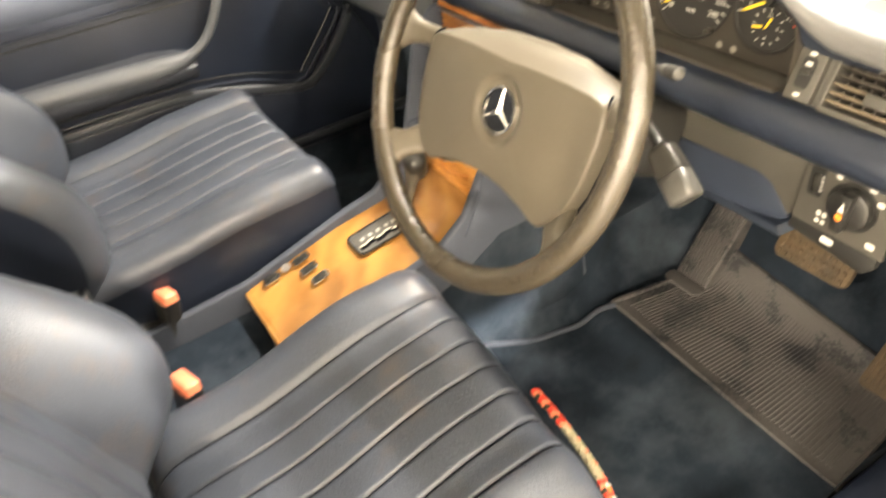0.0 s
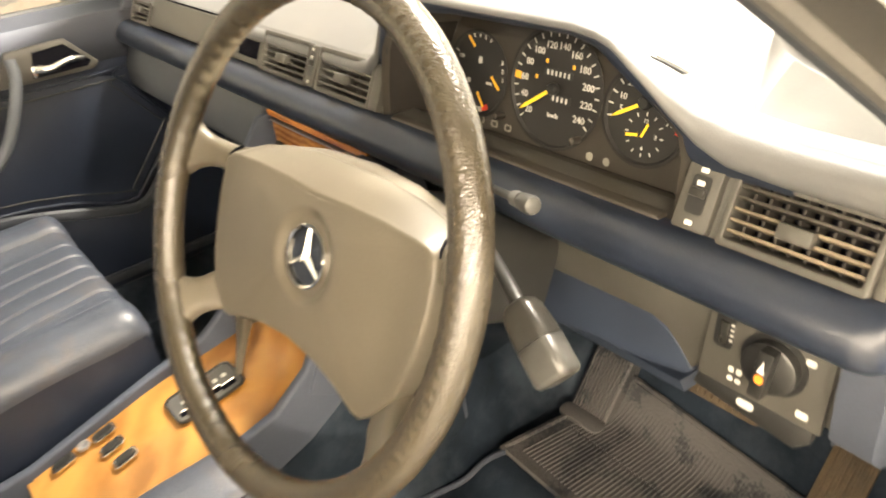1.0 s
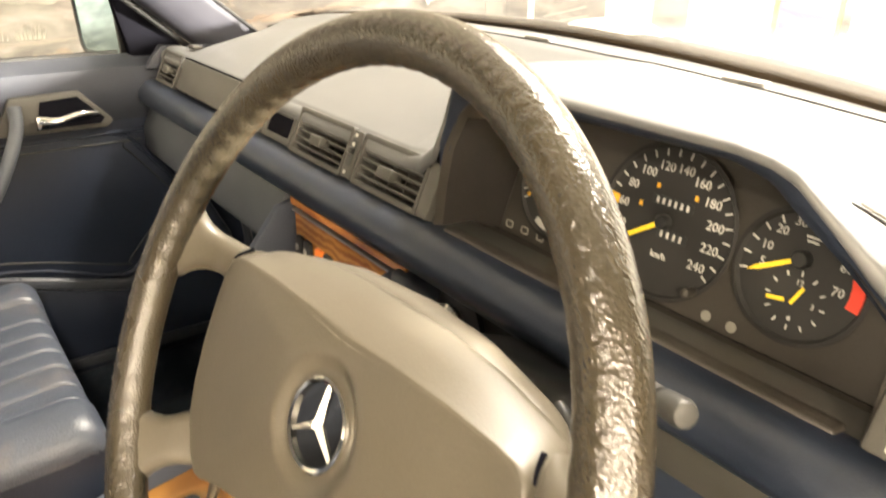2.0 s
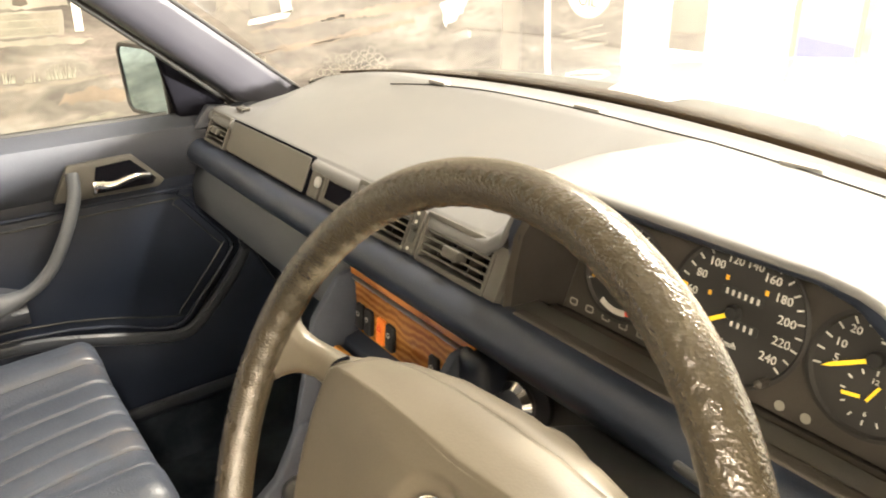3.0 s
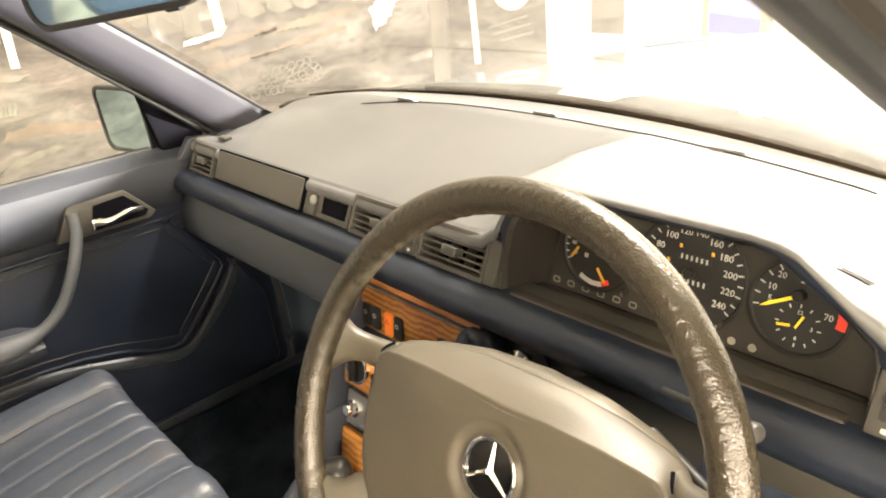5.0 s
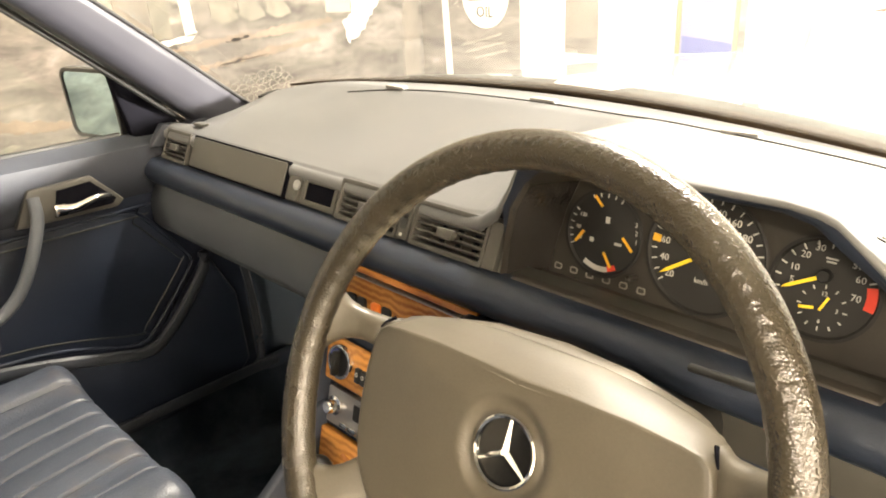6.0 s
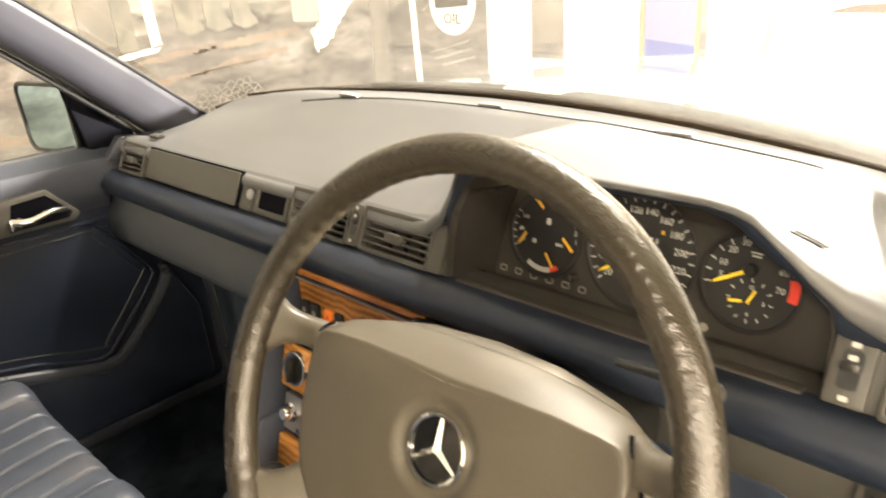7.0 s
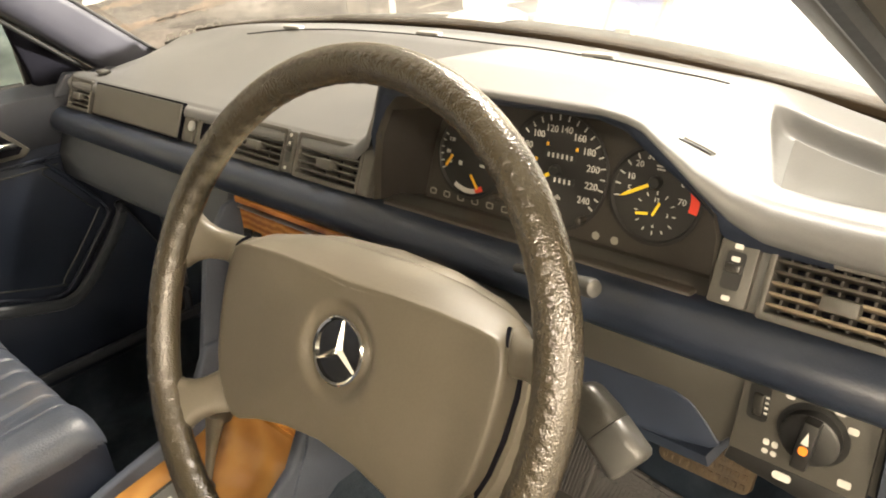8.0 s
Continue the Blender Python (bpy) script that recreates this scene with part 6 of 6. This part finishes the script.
# ---- belts and buckles ----
for x, y, z in ((-0.130, -0.603, 0.449), (0.118, -0.633, 0.468)):
    b = thing("belt_buckle", (x, y, z - 0.12), "black belt buckle with a faded orange button", "belt buckle", "belt buckles")
    bmx = axes((x, y, z), (0.95, 0.3, 0), (0, 0.15, 1))
    part("housing", loft([[bmx @ Vector((p, q, r)) for p, r in rounded(w, w2, 0.006, 3)] for q, w, w2 in ((-0.085, 0.038, 0.022), (-0.02, 0.050, 0.028), (-0.004, 0.052, 0.030))]), BLACK, b)
    part("button", loft([[bmx @ Vector((p, q, r)) for p, r in rounded(w, w2, 0.005, 3)] for q, w, w2 in ((-0.006, 0.049, 0.027), (0.009, 0.047, 0.025), (0.012, 0.041, 0.020))]), PALE_ORANGE, b, "faded orange release button")
    part("stem", tube([bmx @ Vector((0, -0.08, 0)), (x, y - 0.02, z - 0.16)], 0.009, 8), BLACK, b)
lt = thing("belt_tongue", (-0.10, -0.72, 0.45), "black belt catch with a chrome tongue beside the seat", "belt tongue")
part("holder", box((-0.105, -0.722, 0.49), (0.055, 0.035, 0.075), 0.008), BLACK, lt)
part("tongue", box((-0.100, -0.712, 0.531), (0.026, 0.010, 0.012), 0.002), CHROME, lt, "chrome tongue")
part("strap", tube(smooth_path([(-0.115, -0.715, 0.47), (-0.118, -0.69, 0.43), (-0.128, -0.66, 0.41), (-0.135, -0.62, 0.40)], 5), 0.010, 6, flat=0.2), BLACK, lt, "black belt strap")

# ---- pedals, foot rest, mat ----
fr = thing("foot_rest", (0.19, 0.36, 0.20), "ribbed black plastic foot rest", "foot rest")
part("block", prism([(0.285, 0.20), (0.47, 0.20), (0.47, 0.40), (0.44, 0.40)], 0.078, side_at(0.178), 0.004), RUBBER, fr)
part("foot_flange", prism(rounded(0.088, 0.034, 0.014), 0.006, pose(0.218, 0.283, 0.217), 0.002), RUBBER, fr)
FM = axes((0.217, 0.3625, 0.302), (1, 0, 0), (0, 0.155, 0.20))
for i in range(11):
    part("rib", box((-0.032 + 0.0064 * i, 0, 0.001), (0.0028, 0.21, 0.004), 0.001, FM), RUBBER, fr)
bp = thing("brake_pedal", (0.445, 0.34, 0.39), "brown rubber brake pedal with a knurled pad", "pedal")
PM = axes((0.446, 0.326, 0.408), (1, 0, 0), (0, 0.5, 0.86))
part("pad", prism(rounded(0.135, 0.062, 0.014), 0.014, PM, 0.003), BROWN_RUBBER, bp)
for i in range(11):
    for j in range(4):
        part("stud", box((-0.056 + 0.0112 * i, -0.021 + 0.014 * j, 0.0155), (0.0066, 0.0085, 0.004), 0.001, PM), BROWN_RUBBER, bp)
part("arm", tube([(0.446, 0.345, 0.39), (0.446, 0.39, 0.47), (0.44, 0.40, 0.66)], 0.010, 8), BLACK, bp)
ap = thing("accelerator_pedal", (0.605, 0.36, 0.22), "ribbed brown rubber accelerator pedal", "pedal")
AM = axes((0.606, 0.365, 0.288), (1, 0.05, 0), (-0.03, 0.62, 0.50))
part("pad", prism(rounded(0.062, 0.175, 0.010), 0.012, AM, 0.002), BROWN_RUBBER, ap)
for i in range(6):
    part("rib", box((-0.023 + 0.0092 * i, 0, 0.013), (0.0045, 0.160, 0.004), 0.001, AM), BROWN_RUBBER, ap)

mt = thing("floor_mat", (0.42, 0.25, 0.205), "dusty ribbed black rubber floor mat", "floor mat")


def mat_at(u, v):
    """u across, v from the near edge to the far one; the mat climbs the toe board."""
    x = 0.170 + (0.676 - 0.170) * u + 0.045 * v * (1 - u) - 0.03 * v * u
    y = 0.140 - 0.028 * u + 0.235 * v
    z = 0.212 + 0.45 * sstep(0.30, 0.62, y)
    return Vector((x, y, z))


part("base", sheet(mat_at, 40, 24, 0.006), RUBBER, mt)
part("edge_bead", tube([mat_at(i / 20, 0.0) + Vector((0, 0, 0.006)) for i in range(21)] + [mat_at(1, j / 10) + Vector((0, 0, 0.006)) for j in range(1, 11)] + [mat_at(1 - i / 20, 1.0) + Vector((0, 0, 0.006)) for i in range(1, 21)] + [mat_at(0, 1 - j / 10) + Vector((0, 0, 0.006)) for j in range(1, 10)], 0.0055, 6, closed=True), RUBBER, mt, "raised rubber edge")
ribs = bmesh.new()
for i in range(58):
    u = 0.05 + 0.90 * i / 57
    for v0, v1 in ((0.09, 0.48), (0.50, 0.91)):
        pts = [mat_at(u, v0 + (v1 - v0) * k / 8) + Vector((0, 0, 0.0060)) for k in range(9)]
        add(ribs, tube(pts, 0.0023, 5))
tagged(part("ribs", ribs, RUBBER, mt), kind="stuff")
joint = smooth_path([(0.128, -0.22, 0), (0.130, -0.128, 0), (0.150, -0.014, 0), (0.170, 0.076, 0), (0.178, 0.138, 0)], 6)
single("carpet_joint", tube([(p.x, p.y, carpet((p.x + 0.70) / 1.40, (p.y + 1.0) / 1.55)[2] + 0.005) for p in joint], 0.0050, 8), VINYL_LIGHT, "raised blue joint between two carpet pieces", "trim")

# beaded strap lying along the driver's seat front
sp = thing("beaded_strap", (0.58, -0.235, 0.40), "red, white and tan beaded strap hanging by the seat", "strap")
path = smooth_path([(0.425, -0.238, 0.449), (0.470, -0.241, 0.449), (0.515, -0.246, 0.446), (0.560, -0.253, 0.442), (0.600, -0.264, 0.437), (0.635, -0.280, 0.43)], 7)
for i, p in enumerate(path[:-1]):
    k = i / (len(path) - 1)
    c = (RED, PALE_ORANGE, RED)[i % 3] if k < 0.3 else (PALE_BEAD, PALE_BEAD, PALE_ORANGE)[i % 3] if k < 0.68 else (RED, PAINT_WHITE, ORANGE)[i % 3]
    part("bead", box((0, 0, 0), (0.0085, 0.0085, 0.0085), 0.0015, Matrix.Translation(p) @ pose(0, 0, 0, 37 * i, 23 * i, 51 * i)), c, sp)
    q = p + Vector((0.002, -0.006, 0.007))
    part("bead", box((0, 0, 0), (0.0075, 0.0075, 0.0075), 0.0012, Matrix.Translation(q) @ pose(0, 0, 0, 29 * i, 41 * i, 13 * i)), PALE_BEAD if 0.3 <= k < 0.68 else (RED, PALE_ORANGE, BROWN_RUBBER)[i % 3], sp)

# ---- painted shapes on the murals ----
painted("painted_slab", [(0.99, 0.785), (1.20, 0.808), (1.235, 0.845), (1.19, 0.835), (1.00, 0.812)], PAINT_WHITE, "w", "white painted slab in the mural", 0.004, 0.003)
painted("painted_post", bar(1.20, 0.83, 1.15, 1.60, 0.055), PAINT_WHITE, "w", "white painted post in the mural")
painted("painted_post", bar(0.93, 0.86, 0.91, 1.6, 0.16), PAINT_BROWN, "w", "brown painted post in the mural", 0.004, 0.005)
painted("painted_post", bar(1.06, 0.83, 1.05, 1.6, 0.09), PAINT_OLIVE, "w", "grey-brown painted post in the mural", 0.004, 0.004)
painted("painted_post", bar(0.245, 0.825, 0.27, 1.5, 0.034), PAINT_WHITE, "w", "white painted post in the mural", 0.008)
painted("painted_fence", [(-1.6, 0.93), (-0.35, 0.945), (0.06, 0.925), (0.22, 0.935), (0.22, 1.6), (-1.6, 1.6)], PAINT_GREY, "w", "grey painted shed wall in the mural", 0.004, 0.006)
painted("painted_door", [(0.02, 0.94), (0.07, 0.94), (0.06, 1.5), (0.01, 1.5)], PAINT_DARK, "w", "dark painted door post in the mural", 0.006, 0.004)
for i in range(3):
    z = 0.826 + 0.029 * i
    painted("painted_plank", [(-0.55, z + 0.004), (0.165 + 0.006 * i, z), (0.170 + 0.006 * i, z + 0.024), (-0.55, z + 0.028)], PAINT_OLIVE, "w", "olive painted crate plank in the mural", 0.006, 0.0018)
painted("painted_crate", [(-0.56, 0.825), (0.185, 0.815), (0.195, 0.915), (-0.56, 0.925)], PAINT_GREY, "w", "grey painted crate in the mural", 0.004, 0.003)
painted("painted_shadow", [(-0.9, 0.800), (-0.2, 0.790), (0.25, 0.775), (0.30, 0.79), (0.20, 0.806), (-0.2, 0.812), (-0.9, 0.82)], PAINT_GREY, "w", "grey painted shade in the mural", 0.004, 0.005)
painted("painted_shadow", [(-0.6, 0.615), (-0.1, 0.608), (0.12, 0.612), (0.42, 0.630), (0.42, 0.642), (0.10, 0.628), (-0.1, 0.632), (-0.6, 0.65)], PAINT_BROWN, "w", "brown painted road edge in the mural", 0.004, 0.006)
painted("painted_earth", [(0.10, 0.535), (0.28, 0.520), (0.50, 0.500), (0.60, 0.515), (0.42, 0.555), (0.25, 0.585), (0.12, 0.570)], PAINT_RUST, "w", "rust brown painted earth in the mural", 0.004, 0.010)
for y0, z0, y1, z1, w in ((1.00, 0.755, 1.52, 0.80, 0.035), (1.35, 0.775, 2.05, 0.825, 0.045), (0.98, 0.645, 1.45, 0.685, 0.030), (1.30, 0.665, 1.95, 0.735, 0.040)):
    painted("painted_furrow", [(y0, z0), ((y0 + y1) / 2, (z0 + z1) / 2 - w * 0.4), (y1, z1 - w / 3), (y1, z1 + w / 3), ((y0 + y1) / 2, (z0 + z1) / 2 + w * 0.6)], PAINT_RUST, "w", "brown painted furrow in the mural", 0.004, 0.008)
painted("painted_rut", [(-0.10, 0.337), (0.08, 0.412), (0.085, 0.420), (-0.02, 0.382), (-0.11, 0.345)], PAINT_PALE, "w", "pale painted rut in the mural", 0.004, 0.002)
painted("painted_rut", [(0.05, 0.40), (0.20, 0.43), (0.33, 0.455), (0.30, 0.47), (0.15, 0.45), (0.05, 0.42)], PAINT_OLIVE, "w", "olive painted rut in the mural", 0.004, 0.007)
rnd = random.Random(7)
for y0, z0, wide, high, n in ((-0.09, 0.645, 0.13, 0.060, 26), (0.03, 0.640, 0.06, 0.035, 10), (0.135, 0.640, 0.11, 0.085, 24), (-0.45, 0.66, 0.22, 0.06, 26), (1.02, 0.60, 0.10, 0.06, 14)):
    tuft = bmesh.new()
    m = Matrix.Translation((WALL_X, 0, 0)) @ SIDE
    for i in range(n):
        u = rnd.uniform(-1, 1)
        y, h = y0 + u * wide / 2, high * (1 - 0.55 * abs(u)) * rnd.uniform(0.55, 1.0)
        lean = 0.25 * h * u + rnd.uniform(-0.006, 0.006)
        add(tuft, prism([(y - 0.0024, z0 - 0.004), (y + 0.0024, z0 - 0.004), (y + lean, z0 + h)], 0.0045 + 0.0002 * (i % 5), m))
    single("painted_grass", tuft, PAINT_PALE, "pale painted grass tuft in the mural", "mural", "painted mural shapes")
for row in range(4):
    for column in range(9 - row):
        y, z = 1.33 + 0.052 * column + 0.026 * row + rnd.uniform(-0.014, 0.014), 0.475 + 0.036 * row + 0.004 * column + rnd.uniform(-0.008, 0.008)
        radii = [rnd.uniform(0.017, 0.031) for a in range(8)]
        stone, hole = ([(y + (r - inset) * 1.15 * math.cos(radians(45 * a + 20)), z + (r - inset) * 0.80 * math.sin(radians(45 * a + 20))) for a, r in enumerate(radii)] for inset in (0.0, 0.0042))
        single("painted_stone", ring_prism(stone, hole, 0.0035 + 0.0002 * ((row * 3 + column) % 7), Matrix.Translation((WALL_X, 0, 0)) @ SIDE), PAINT_GREY, "grey outline of a painted stone in the mural", "mural", "painted mural shapes")
painted("painted_gable", [(2.02, 0.87), (2.19, 0.855), (2.20, 1.6), (2.02, 1.6)], PAINT_PALE, "w", "pale painted gate post in the mural", 0.004, 0.003)
painted("painted_building", [(2.13, 0.80), (2.16, 0.69), (2.25, 0.73), (2.33, 0.82), (2.46, 0.95), (2.60, 1.7), (2.22, 1.7), (2.20, 0.85)], PAINT_WHITE, "w", "white painted shape in the mural", 0.006, 0.010)
for y in (1.34, 1.50, 1.66):
    painted("painted_pole", [(y - 0.02, 0.90), (y + 0.04, 0.87), (y + 0.13, 0.885), (y + 0.09, 0.96), (y + 0.09, 1.6), (y - 0.02, 1.6)], PAINT_OLIVE, "w", "grey-brown painted stump in the mural", 0.004, 0.006)
painted("painted_pole", [(2.58, 0.3), (2.72, 0.3), (2.72, 1.7), (2.60, 1.7)], PAINT_BROWN, "w", "brown painted post in the mural", 0.004, 0.006)
painted("painted_post", bar(-2.665, 0.40, -2.72, 1.6, 0.05), PAINT_WHITE, "n", "white painted post in the mural")
painted("painted_sign", circle(0.185, 40, -2.36, 0.905), PAINT_GREY, "n", "thin grey outline of the painted sign")
painted("painted_sign_disc", circle(0.178, 40, -2.36, 0.905), PAINT_WHITE, "n", "round white painted sign in the mural", 0.006)
painted("painted_sign_bar", [(-2.49, 0.875), (-2.24, 0.89), (-2.22, 0.965), (-2.50, 0.955)], PAINT_DARK, "n", "grey bar painted across the sign", 0.008)
single("painted_word", writing("OIL", 0.085, face_at(-2.362, WALL_Y, 0.815) @ pose(0, 0, 0.0080), 0.001), PAINT_DARK, "grey painted word on the round sign", "mural", "painted mural shapes")
for x0, z0, x1, z1 in ((-2.60, 0.86, -2.42, 1.00), (-2.56, 0.62, -2.24, 0.70), (-2.52, 0.585, -2.22, 0.655), (-2.46, 0.55, -2.20, 0.61)):
    painted("painted_stroke", bar(x0, z0, x1, z1, 0.012), PAINT_GREY, "n", "grey painted brush stroke in the mural", 0.004, 0.002)
painted("painted_column", [(-2.10, 0.3), (-1.80, 0.3), (-1.79, 1.7), (-2.10, 1.7)], PAINT_WHITE, "n", "white painted column in the mural")
painted("painted_column", [(-1.58, 0.3), (-1.16, 0.3), (-1.16, 1.7), (-1.60, 1.7)], PAINT_WHITE, "n", "white painted column in the mural")
painted("painted_doorway", [(-1.785, 0.70), (-1.585, 0.71), (-1.595, 1.7), (-1.785, 1.7)], PAINT_BROWN, "n", "brown painted doorway in the mural", 0.004, 0.006)
painted("painted_pump", [(-1.13, 0.64), (-0.865, 0.64), (-0.865, 1.7), (-1.13, 1.7)], PAINT_LAVENDER, "n", "lavender painted petrol pump in the mural")
painted("painted_blue_band", [(-1.12, 0.65), (-0.87, 0.655), (-0.87, 0.715), (-1.12, 0.74)], PAINT_BLUE, "n", "blue foot of the painted pump", 0.006, 0.002)
for x in (-1.14, -0.865):
    painted("painted_pump_edge", bar(x, 0.64, x, 1.7, 0.018), PAINT_OCHRE, "n", "ochre edge of the painted pump", 0.008)
# white sheets put the glare on this end of the wall into colour
painted("washed_out_ground", [(-1.8, 0.0), (4.5, 0.0), (4.5, 0.62), (-1.8, 0.62)], PAINT_WHITE, "n", "white sheet for the washed-out lower north wall", 0.002)
painted("washed_out_wall", [(-0.82, 0.62), (4.5, 0.62), (4.5, 2.4), (-0.82, 2.4)], PAINT_WHITE, "n", "white sheet for the washed-out north wall", 0.002)
painted("painted_hose", [(-0.60 + 0.06 * math.cos(radians(a)), 0.85 + 0.20 * math.sin(radians(a))) for a in range(-90, 91, 15)] + [(-0.60 + 0.045 * math.cos(radians(a)), 0.85 + 0.185 * math.sin(radians(a))) for a in range(90, -91, -15)], PAINT_GREY, "n", "grey painted hose in the mural")
painted("painted_car", [(-0.34, 0.865), (0.5, 0.86), (0.5, 0.93), (-0.1, 0.90), (-0.22, 0.895)], PAINT_RED, "n", "red painted shape in the mural")
